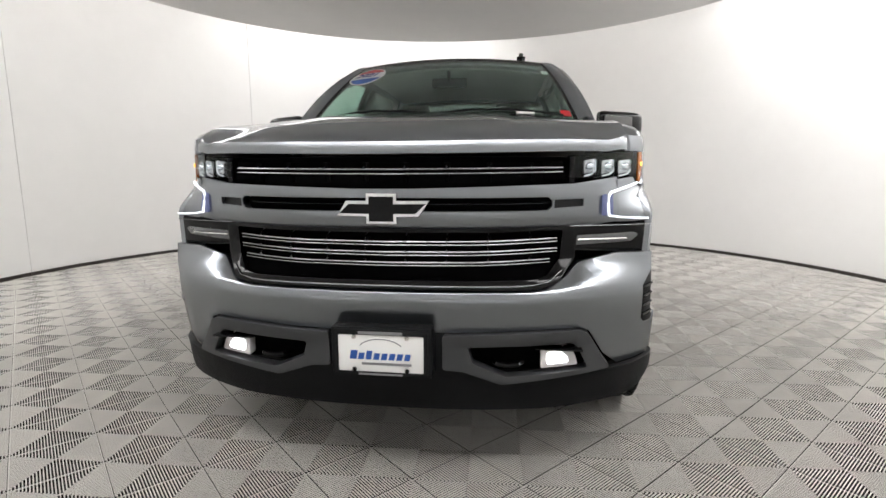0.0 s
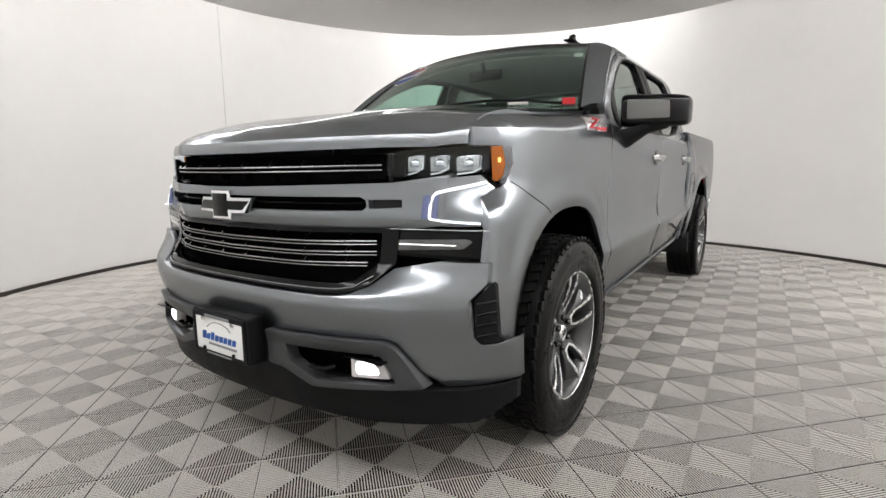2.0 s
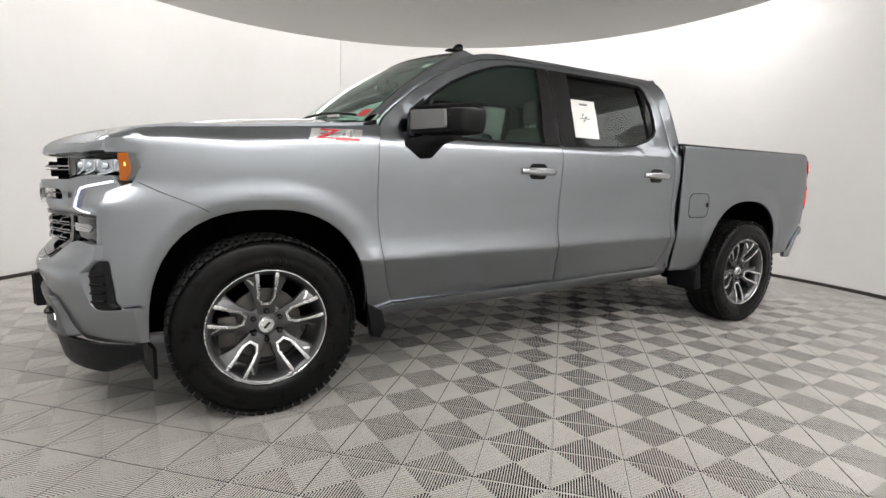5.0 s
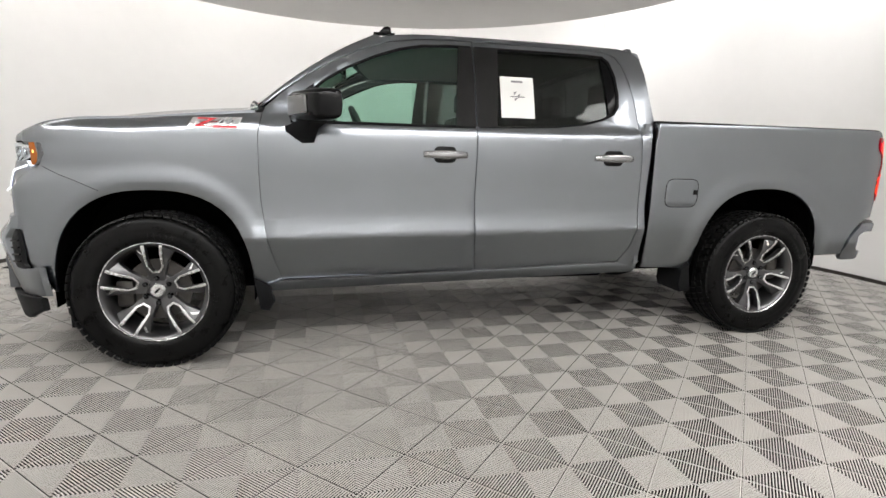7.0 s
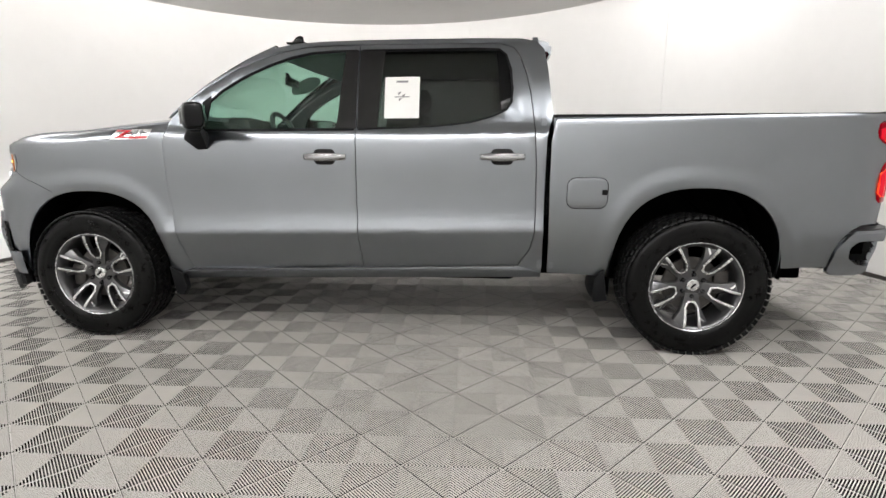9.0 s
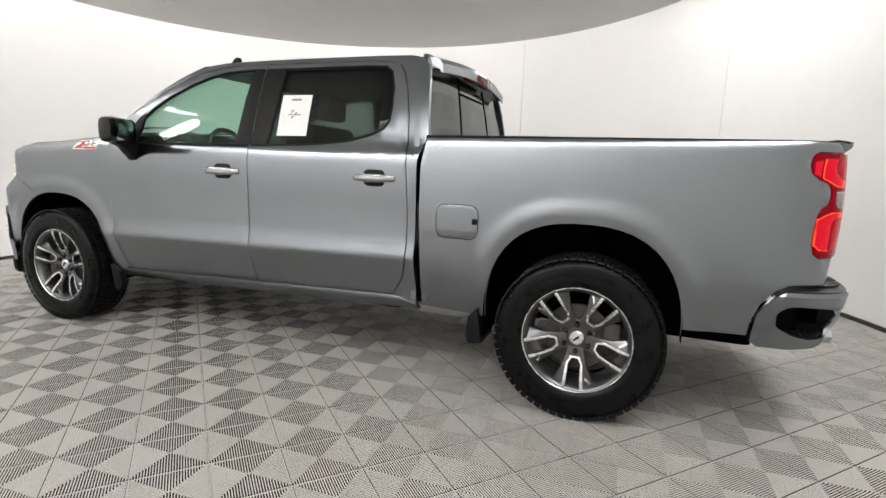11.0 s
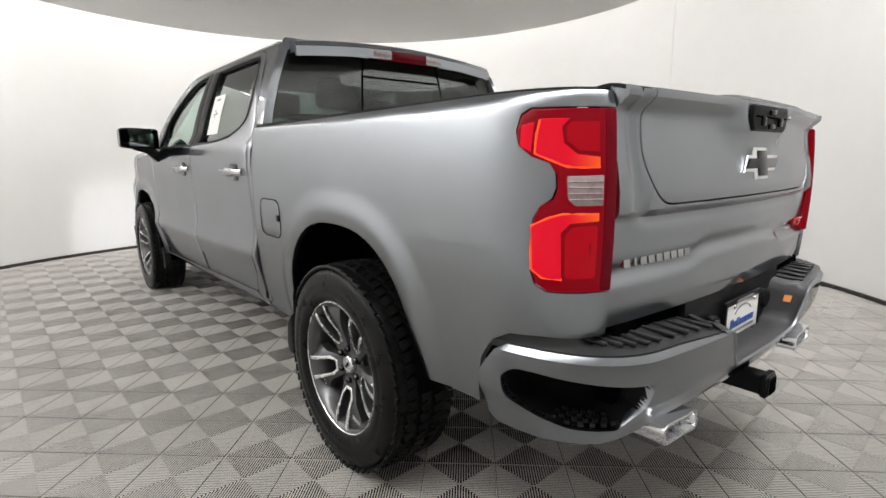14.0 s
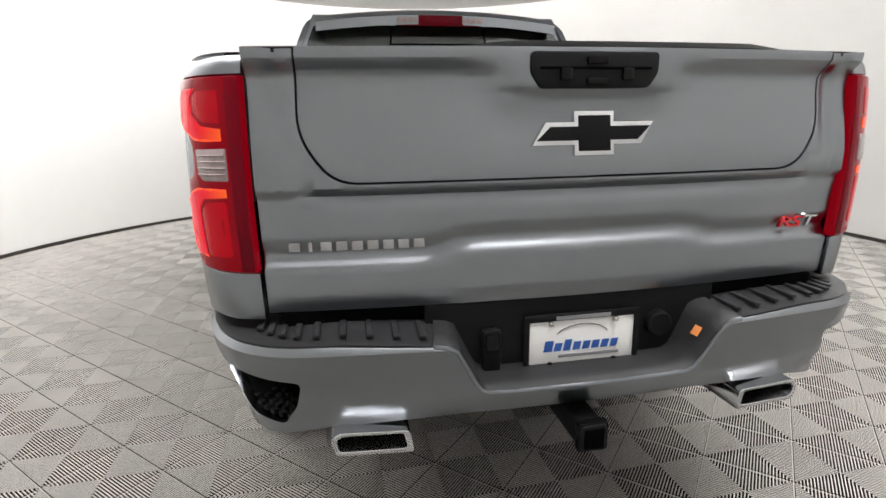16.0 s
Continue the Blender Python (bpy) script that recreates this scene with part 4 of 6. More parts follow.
def roof(u, v, d):
    x0, x1 = 1.06 + 0.135 * u * u, 2.80 - 0.02 * u * u
    x = x0 + (x1 - x0) * v
    y = 0.665 * u
    crown = smoothed([(0.0, 1.855), (0.12, 1.874), (0.35, 1.890), (0.6, 1.892), (0.85, 1.882), (1.0, 1.872)])(v)
    return (x, y, crown - (0.030 + 0.012 * math.sin(math.pi * v)) * u * u - d)


part("roof", slab(roof, frange(-1, 1, 0.1), frange(0, 1, 0.05), 0.03), PAINT, truck, "grey roof panel", angle=50)
for e in (-1, 1):
    part("roof_joint", tube([(roof(e * 0.93, v, -0.001)) for v in frange(0.02, 1, 0.07)], 0.005, 6), PLASTIC, truck, "black roof joint strip")
fin = [(1.205, 1.885), (1.228, 1.902), (1.255, 1.930), (1.28, 1.937), (1.298, 1.930), (1.305, 1.885)]
part("aerial_fin", prism(fin, "y", -0.50, -0.468, 0.010), GLOSS, truck, "black shark-fin aerial")
part("aerial_base", box((0.13, 0.06, 0.010), (1.257, -0.484, 1.890), 0.004), GLOSS, truck)


# back of the cab
def back(u, v, d):
    """u across, v up: the sloping rear of the cab."""
    z = 1.385 + 0.47 * v
    w = 0.895 - 0.10 * v - 0.08 * v * v
    return (2.905 - 0.055 * v - 0.02 * v * v - 0.02 * u * u - d, u * w, z)


ring = [(-1.0, 0.0), (1.0, 0.0), (1.0, 1.0), (-1.0, 1.0)]
hole = rounded([(-0.955, 0.05), (0.955, 0.05), (0.955, 0.88), (-0.955, 0.88)], 0.03)
part("cab_back", conform(ring, back, frange(-0.9, 0.9, 0.15), [0.2, 0.5, 0.8], 0.03, [hole]), PAINT, truck)
part("cab_back_lower", slab(lambda y, z, d: (2.86 - d, y, z), [-0.93, 0.93], [0.5, 1.38], 0.03), PAINT, truck)
rg = part("rear_glass", conform(hole, lambda u, v, d: back(u, v, d + 0.006), frange(-0.9, 0.9, 0.15), [0.2, 0.5, 0.8], 0.004), GLASS_DARK, truck, "dark tinted rear window with a sliding pane")
for u in (-0.36, 0.36):
    part("slider_bar", tube([back(u, v, 0.006) for v in (0.05, 0.45, 0.86)], 0.006, 6), CAVITY, rg)
part("slider_rail", tube([back(u, 0.66, 0.003) for u in frange(-0.36, 0.36, 0.12)], 0.005, 6), CAVITY, rg)
spoil = slab(lambda u, v, d: (2.79 + 0.145 * v - 0.03 * u * u - 0.012 * (v > 0.9), 0.70 * u, 1.884 - 0.04 * u * u - 0.010 * v - 0.03 * step(0.7, 1.0, v) - d * (1 - 0.3 * v)),
             frange(-1, 1, 0.1), [0, 0.3, 0.6, 0.8, 0.92, 1], 0.072)
sp = part("roof_spoiler", spoil, PAINT, truck, "grey lip over the rear window", angle=45)
cl = rounded([(-0.275, 1.842), (0.275, 1.842), (0.245, 1.786), (-0.245, 1.786)], 0.012)
st = part("high_stop_lamp", conform(cl, lambda y, z, d: (2.925 - 0.015 * (y / 0.3) ** 2 - d, y, z), frange(-0.25, 0.25, 0.08), (), 0.05, bevel=0.004), RED_DARK, truck, "red high-level stop lamp")
for y in (-0.185, 0.185):
    part("cargo_lens", box((0.01, 0.13, 0.034), (2.917, y, 1.815), 0.004), PINK_LENS, st, "frosted cargo light lens")
part("stop_lens", box((0.01, 0.20, 0.030), (2.922, 0, 1.812), 0.004), RED_DARK, st)

# cab insides
part("cab_floor", slab(lambda x, y, d: (x, y, 0.62 - d), [0.5, 2.84], [-0.9, 0.9], 0.04), INTERIOR, truck)
part("headlining", slab(lambda u, v, d: (roof(u, v, 0)[0], roof(u, v, 0)[1], roof(u, v, 0)[2] - 0.045 - d), frange(-1, 1, 0.25), frange(0.03, 0.97, 0.2), 0.01),
     material("pale_headlining", (0.55, 0.55, 0.53), 0.9, vary=0.05), truck, "pale grey headlining")
part("dashboard", prism(rounded([(0.45, 0.95), (0.45, 1.33), (0.60, 1.375), (0.86, 1.37), (0.95, 1.30), (0.92, 1.12), (0.85, 0.95)], 0.04), "y", -0.84, 0.84, 0.02), INTERIOR, truck, "charcoal dashboard")
part("instrument_hood", prism(rounded([(0.78, 1.34), (0.80, 1.41), (0.93, 1.40), (0.95, 1.33)], 0.02), "y", -0.60, -0.22, 0.01), INTERIOR, truck)
part("centre_screen", box((0.03, 0.26, 0.16), (0.95, 0.0, 1.31), 0.008), GLOSS, truck)
wheel_c, wm = Vector((1.13, -0.41, 1.27)), Matrix.Rotation(radians(-24), 4, "Y")
pts = [wheel_c + wm @ Vector((0, 0.19 * math.cos(a), 0.19 * math.sin(a))) for a in (2 * math.pi * k / 32 for k in range(32))]
sw = part("steering_wheel", tube(pts, 0.017, 8, closed=True), INTERIOR, truck, "black steering wheel")
part("wheel_hub", box((0.05, 0.15, 0.12), wheel_c + Vector((-0.03, 0, 0)), 0.02, wm), INTERIOR, sw)
for a in (0, 180, 270):
    v = Vector((0, 0.18 * math.cos(radians(a)), 0.18 * math.sin(radians(a))))
    part("wheel_spoke", tube([wheel_c + wm @ (v * 0.2), wheel_c + wm @ v], 0.014, 6), INTERIOR, sw)


def seat(x, y, w, name):
    prof = rounded([(x, 0.86), (x + 0.02, 1.0), (x + 0.48, 0.97), (x + 0.62, 1.48), (x + 0.75, 1.47), (x + 0.68, 0.86)], 0.05)
    s_ = part(name, prism(prof, "y", y - w / 2, y + w / 2, 0.05), INTERIOR, truck, "charcoal cloth seat")
    for dy in ((0,) if w < 0.7 else (-0.42, 0.42)):
        part("headrest", box((0.10, 0.25, 0.17), (x + 0.71, y + dy, 1.59), 0.04, segments=3), INTERIOR, s_)
        for e in (-0.06, 0.06):
            part("headrest_post", tube([(x + 0.70, y + dy + e, 1.44), (x + 0.71, y + dy + e, 1.55)], 0.007, 6), STEEL, s_)


seat(1.28, -0.41, 0.52, "front_seat")
seat(1.28, 0.41, 0.52, "front_seat")
seat(2.08, 0.0, 1.40, "rear_bench")
part("centre_console", box((0.75, 0.28, 0.34), (1.35, 0, 0.95), 0.04), INTERIOR, truck)
part("interior_mirror", box((0.03, 0.24, 0.065), (1.02, 0.0, 1.70), 0.014), GLOSS, truck, "rear-view mirror")
part("mirror_stem", tube([(0.98, 0, 1.77), (1.01, 0, 1.71)], 0.014, 6), GLOSS, truck)

# bed
part("bed_floor", slab(lambda x, y, d: (x, y, 0.84 - d), [2.90, 4.70], [-0.59, 0.59], 0.03), PLASTIC, truck, "black bed floor")
part("bed_front_wall", slab(lambda y, z, d: (2.93 - d, y, z), [-0.93, 0.93], [0.5, 1.385], 0.03), PAINT, truck)


# tailgate
def gate_relief(y, z):
    a = abs(y)
    lipz = smoothed([(1.05, 0.0), (1.075, 0.0), (1.10, 0.015), (1.12, 0.016), (1.335, -0.014), (1.35, -0.008), (1.385, 0.024), (1.42, 0.024)])
    pocket = 1 - step(0.16, 0.26, a - 0.6 * (z - 1.31))
    base = lipz(z)
    k_ = pocket * step(1.27, 1.325, z)
    base = base * (1 - k_) + 0.026 * k_
    crease_z = 0.935 + 0.028 * (1 - step(0.30, 0.38, a))
    # a soft trough runs round the drop panel
    dx, dz = a - 0.668, 1.112 - z
    r_ = math.hypot(max(dx + 0.07, 0.0), max(dz + 0.07, 0.0)) - 0.07
    base -= 0.011 * math.exp(-((r_ - 0.040) / 0.020) ** 2) * (1 if r_ > 0 else 0)
    base -= 0.07 * max(0.0, 1.07 - z)
    # the face tucks in above the crease and comes out again on a shelf below it
    base -= 0.013 * (1 - step(crease_z + 0.002, crease_z + 0.050, z))
    base += 0.025 * (1 - step(crease_z - 0.036, crease_z + 0.006, z))
    return base


def gate(y, z, d):
    return (4.832 - 0.045 * (y / 0.78) ** 2 + gate_relief(y, z) - d, y, z)


zl = [0.80, 0.85, 0.88] + [round(0.892 + 0.008 * i, 3) for i in range(17)] + [1.035, 1.05, 1.06, 1.07, 1.08, 1.09, 1.10, 1.15, 1.2, 1.25, 1.3, 1.31, 1.32, 1.33, 1.34, 1.35, 1.36, 1.37, 1.38, 1.39]
yl = frange(-0.56, 0.56, 0.04) + [e * k for e in (-1, 1) for k in frange(0.58, 0.77, 0.012)]
inner_gate = rounded([(-0.665, 1.402), (-0.672, 1.22), (-0.60, 1.112), (0.60, 1.112), (0.672, 1.22), (0.665, 1.402)], [0, 0.05, 0.07, 0.07, 0.05, 0], 5)
outer_gate = [(-0.775, 0.802), (0.775, 0.802), (0.775, 1.402)] + [(y + (0.004 if y > 0 else -0.004), z - 0.004) for y, z in reversed(inner_gate)] + [(-0.775, 1.402)]
outer_gate = [(y, min(z, 1.402)) if abs(y) < 0.7 and z > 1.395 else (y, z) for y, z in outer_gate]
tg = part("tailgate", conform(outer_gate, gate, yl, zl, 0.05, bevel=0.003), PAINT, truck, "closed grey tailgate")
part("inner_gate", conform(inner_gate, gate, yl, zl, 0.04, bevel=0.004), PAINT, tg, "upper drop panel of the tailgate")
part("gate_backing", slab(lambda y, z, d: (4.775 - 0.045 * (y / 0.78) ** 2 - d, y, z), frange(-0.775, 0.775, 0.1), [0.81, 1.39], 0.03), CAVITY, tg)
part("gate_cap", slab(lambda y, v, d: (4.846 - 0.045 * (y / 0.78) ** 2 - 0.09 * v, y, 1.402 + 0.008 * math.sin(math.pi * v) + 0.012 * (1 - step(0.30, 0.42, abs(y - 0.12))) * (1 if v > 0 else 0.3) - d), frange(-0.775, 0.775, 0.05), [0, 0.2, 0.5, 0.8, 1], 0.010),
     PLASTIC, tg, "black cap along the tailgate's top")
hd_poly = rounded([(-0.132, 1.312), (-0.155, 1.345), (-0.155, 1.392), (0.155, 1.392), (0.155, 1.345), (0.132, 1.312)], 0.012)
gh = part("gate_handle", conform(hd_poly, lambda y, z, d: (4.866 - d, y, z), (), (), 0.03, bevel=0.004), PLASTIC, tg, "black handle panel with two buttons and a camera")
for y in (-0.075, 0.075):
    part("button", box((0.014, 0.028, 0.028), (4.868, y, 1.343), 0.004), GLOSS, gh)
part("camera_lens", box((0.012, 0.05, 0.016), (4.868, 0, 1.372), 0.004), GLOSS, gh)
part("emblem_slot", box((0.012, 0.05, 0.016), (4.868, 0, 1.328), 0.004), GLOSS, gh)
part("handle_groove", box((0.006, 0.27, 0.005), (4.866, 0, 1.356), 0.001), CAVITY, gh)


def cross_emblem(w, h, fn, parent):
    """A slanted cross-shaped badge: a bright rim round a black field. w, h: half its size."""
    def shape(k, e):
        a, b, c = w * k - e, h * k - e, h * 0.52 - e
        p = w * 0.33 - e
        sl = 0.22 * w
        return [(-a, -c), (-a + sl, c), (-p, c), (-p, b), (p, b), (p, c), (a, c), (a - sl, -c), (p, -c), (p, -b), (-p, -b), (-p, -c)]
    o = part("badge_rim", conform(shape(1, 0), lambda u, v, d: fn(u, v, d), (), (), 0.02, bevel=0.004), CHROME, parent, "bright rim of the cross-shaped badge")
    part("badge_field", conform(shape(1, 0.011), lambda u, v, d: fn(u, v, d - 0.003), (), (), 0.02, bevel=0.001), GLOSS, parent, "black field of the badge")


cross_emblem(0.155, 0.052, lambda u, v, d: (4.850 - 0.14 * v - d, u + 0.01, 1.212 + v), tg)


def letters(text, size, at, turn, mat, parent, name="lettering", depth=0.004, label="", stretch=1.0, slant=0.0):
    cu = bpy.data.curves.new(name, "FONT")
    cu.body, cu.size, cu.extrude, cu.align_x, cu.align_y = text, size, depth, "CENTER", "CENTER"
    cu.shear = slant
    cu.offset = size * 0.012
    cu.resolution_u = 3
    ob = bpy.data.objects.new("scratch_text", cu)
    scene.collection.objects.link(ob)
    bpy.context.view_layer.update()
    me = bpy.data.meshes.new_from_object(ob.evaluated_get(bpy.context.evaluated_depsgraph_get()))
    bpy.data.objects.remove(ob)
    me.transform(Matrix.Translation(at) @ turn @ Matrix.Diagonal((stretch, 1, 1, 1)))
    me.name = name
    me.materials.clear()
    me.materials.append(mat)
    o = new(name, me)
    o.parent = parent
    if label:
        o["label"] = label
    return o


FACE_REAR = Matrix.Rotation(radians(90), 4, "Z") @ Matrix.Rotation(radians(90), 4, "X")
FACE_FRONT = Matrix.Rotation(radians(-90), 4, "Z") @ Matrix.Rotation(radians(90), 4, "X")
FACE_LEFT = Matrix.Rotation(radians(90), 4, "X")
bend = Matrix.Rotation(radians(3.2), 4, "Z")
# the model word as nine plain raised bars
for i in range(9):
    yb = -0.556 + (i - 4) * 0.0365
    w_ = 0.027 if i != 1 else 0.010
    part("word_bar", conform(rounded([(yb - w_ / 2, 0.951), (yb - w_ / 2, 0.974), (yb + w_ / 2, 0.974), (yb + w_ / 2, 0.951)], 0.003),
                             lambda y, z, d: (gate(y, 0.968, d - 0.006)[0] - 0.12 * (z - 0.963), y, z), (), (), 0.012, bevel=0.0015), HANDLE, tg, "bright raised bar")
tilt_r = Matrix.Rotation(radians(-5.0), 4, "Z") @ FACE_REAR
letters("RS", 0.042, (4.841 - 0.045 * (0.632 / 0.78) ** 2 + gate_relief(0.632, 0.960), 0.632, 0.957), tilt_r, RED, tg, depth=0.005, label="red trim lettering", stretch=1.5, slant=0.25)
letters("T", 0.042, (4.841 - 0.045 * (0.696 / 0.78) ** 2 + gate_relief(0.696, 0.960), 0.696, 0.957), tilt_r, CHROME, tg, depth=0.005, label="bright trim lettering", stretch=1.5, slant=0.25)


# ---- rear bumper ----
def rb_plan(u):
    """u: distance along the bumper from its middle."""
    a = abs(u)
    if a <= 0.70:
        x, y = 4.955 - 0.05 * (a / 0.70) ** 2, a
        n = Vector((1, 0.1 * a / 0.7)).normalized()
    else:
        t = min(1.0, (a - 0.70) / 0.60)
        p0, c, p1 = Vector((4.905, 0.70)), Vector((4.86, 0.965)), Vector((4.43, 0.975))
        p = p0 * (1 - t) ** 2 + c * 2 * t * (1 - t) + p1 * t * t
        g = ((c - p0) * (1 - t) + (p1 - c) * t).normalized()
        n = Vector((g.y, -g.x))
        x, y = p
    return x, y, n


def rb(u, z, d):
    x, y, n = rb_plan(u)
    tuck = 0.03 * (1 - step(0.52, 0.62, z))
    d = d + tuck + 0.15 * max(0.0, 0.735 - z) + 0.016 * min(1.0, max(0.0, (z - 0.735) / 0.022))
    x, y = x - n.x * d, y - n.y * d
    return (x, y if u >= 0 else -y, z)


half = [(0.3, 0.537), (0.66, 0.517), (0.90, 0.487), (1.10, 0.478), (1.22, 0.482), (1.247, 0.505), (1.25, 0.60), (1.247, 0.645), (1.232, 0.675), (1.195, 0.732), (1.165, 0.752), (1.10, 0.757), (0.75, 0.757),
        (0.37, 0.74), (0.345, 0.73), (0.285, 0.615), (0.265, 0.605)]
bt = half + [(-u, z) for u, z in reversed(half)]
pockets = []
for e in (-1, 1):
    p = rounded([(e * 0.705, 0.665), (e * 0.99, 0.685), (e * 1.10, 0.692), (e * 1.15, 0.69), (e * 1.187, 0.655), (e * 1.18, 0.592), (e * 1.10, 0.548), (e * 1.0, 0.527), (e * 0.80, 0.527), (e * 0.725, 0.60)], 0.02)
    pockets.append(p)
bumper = part("rear_bumper", conform(bt, rb, frange(-1.28, 1.28, 0.04), [0.53, 0.56, 0.59, 0.62, 0.66, 0.70, 0.735], 0.03, pockets, 0.006), PAINT, truck, "grey rear step bumper with corner footholds")
for e, p in zip((-1, 1), pockets):
    pts = [rb(u, z, 0.01) for u, z in p]
    inn = [rb(u, z + 0.0, 0.13) for u, z in p]
    bm = bmesh.new()
    a, b = [bm.verts.new(q) for q in pts], [bm.verts.new(q) for q in inn]
    n = len(a)
    for i in range(n):
        bm.faces.new((a[i], a[(i + 1) % n], b[(i + 1) % n], b[i]))
    bm.faces.new(b)
    pk = part("foothold", bm, PLASTIC, bumper, "black foothold recess", angle=60)
    for i in range(7):
        for j in range(4):
            u, d = e * (0.80 + 0.052 * i + 0.026 * (j % 2)), 0.036 + 0.023 * j
            q = rb(u, 0.55, d)
            part("grip_stud", prism([(q[0] + 0.009 * math.cos(k), q[1] + 0.009 * math.sin(k)) for k in (0, 1.57, 3.14, 4.71)], "z", 0.52, 0.538 + 0.004 * max(0, abs(u) - 1.0) / 0.1), GREY_PLASTIC, pk)
# step pads on top
for e in (-1, 1):
    us = [e * k for k in frange(0.36, 1.24, 0.04)]

    def pad(u, v, d):
        x, y, n = rb_plan(u)
        k = 0.012 + v * (0.135 if abs(u) < 0.95 else 0.135 * (1 - 0.6 * (abs(u) - 0.95) / 0.3))
        return (x - n.x * k, (y - n.y * k) * e, (0.757 if abs(u) > 0.6 else 0.74 + 0.017 * (abs(u) - 0.36) / 0.24) + 0.014 * v - d)
    pd = part("step_pad", slab(pad, us, [0, 0.1, 0.5, 1], 0.02), GREY_PLASTIC, bumper, "dark grey ribbed step pad")
    for i in range(9):
        u = e * (0.42 + 0.062 * i)
        a, b = pad(u, 0.18, -0.004), pad(u + e * 0.006, 0.9, -0.004)
        part("pad_rib", box((abs(a[0] - b[0]) + 0.004, 0.016, 0.01), ((a[0] + b[0]) / 2, (a[1] + b[1]) / 2, (a[2] + b[2]) / 2), 0.003), GREY_PLASTIC, pd)
# recess for the number plate
part("plate_recess", slab(lambda y, z, d: (4.822 - 0.03 * (z - 0.6) - d, y, z), [-0.40, 0.40], [0.60, 0.70, 0.80], 0.02), PLASTIC, bumper, "black plate recess")
RC = [(-0.40, 0.742), (-0.37, 0.739), (-0.345, 0.728), (-0.330, 0.700), (-0.300, 0.640), (-0.285, 0.617), (-0.265, 0.607), (-0.20, 0.605), (0.0, 0.605), (0.20, 0.605), (0.265, 0.607), (0.285, 0.617),
      (0.300, 0.640), (0.330, 0.700), (0.345, 0.728), (0.37, 0.739), (0.40, 0.742)]


def trough(i, k, off=0.0):
    """From the bumper's cut edge (k = 0) back to the recess wall (k = 1)."""
    u, z = RC[i]
    p = Vector(rb(u, z, 0.002))
    q = Vector((4.812, u * 0.95, z + 0.022))
    r = p.lerp(q, k)
    r.z += 0.010 * math.sin(math.pi * min(1.0, k * 1.6)) * (1 if k < 0.6 else 0.3) + off
    return r


part("plate_trough", sheet(lambda i, k: tuple(trough(i, k)), range(len(RC)), [0, 0.06, 0.15, 0.3, 0.6, 1]), GREY_PLASTIC, bumper, "dark grey trough below the plate", angle=60)
part("trough_edge", tube([trough(i, 0) for i in range(len(RC))], 0.006, 8), PAINT, bumper, "rounded bumper edge round the trough")
part("trailer_socket", lathe([(4.80, 0.036), (4.838, 0.036), (4.842, 0.030), (4.842, 0.0)], 20, "x"), PLASTIC, bumper).matrix_basis = Matrix.Translation((0, 0.235, 0.705))
part("light_socket", box((0.03, 0.05, 0.115), (4.832, -0.235, 0.675), 0.01), PLASTIC, bumper)
part("socket_cap", box((0.012, 0.036, 0.05), (4.848, -0.235, 0.70), 0.006), GLOSS, bumper)
tag = bmesh.new()
tv = [tag.verts.new(trough(12, 0.30).lerp(trough(13, 0.30), t) * (1 - k) + trough(12, 0.50).lerp(trough(13, 0.50), t) * k + Vector((0.003, -0.004, 0.004)))
      for t, k in ((0.45, 0), (0.85, 0), (0.85, 1), (0.45, 1))]
tag.faces.new(tv)
bmesh.ops.solidify(tag, geom=tag.faces[:], thickness=0.002)
part("orange_tag", tag, material("orange_sticker", (0.8, 0.28, 0.08), 0.5, vary=0.05), bumper, "small orange sticker")
part("bumper_fill", slab(lambda y, z, d: (4.79 - d, y, z), [-0.74, 0.74], [0.58, 0.80], 0.06), CAVITY, bumper)


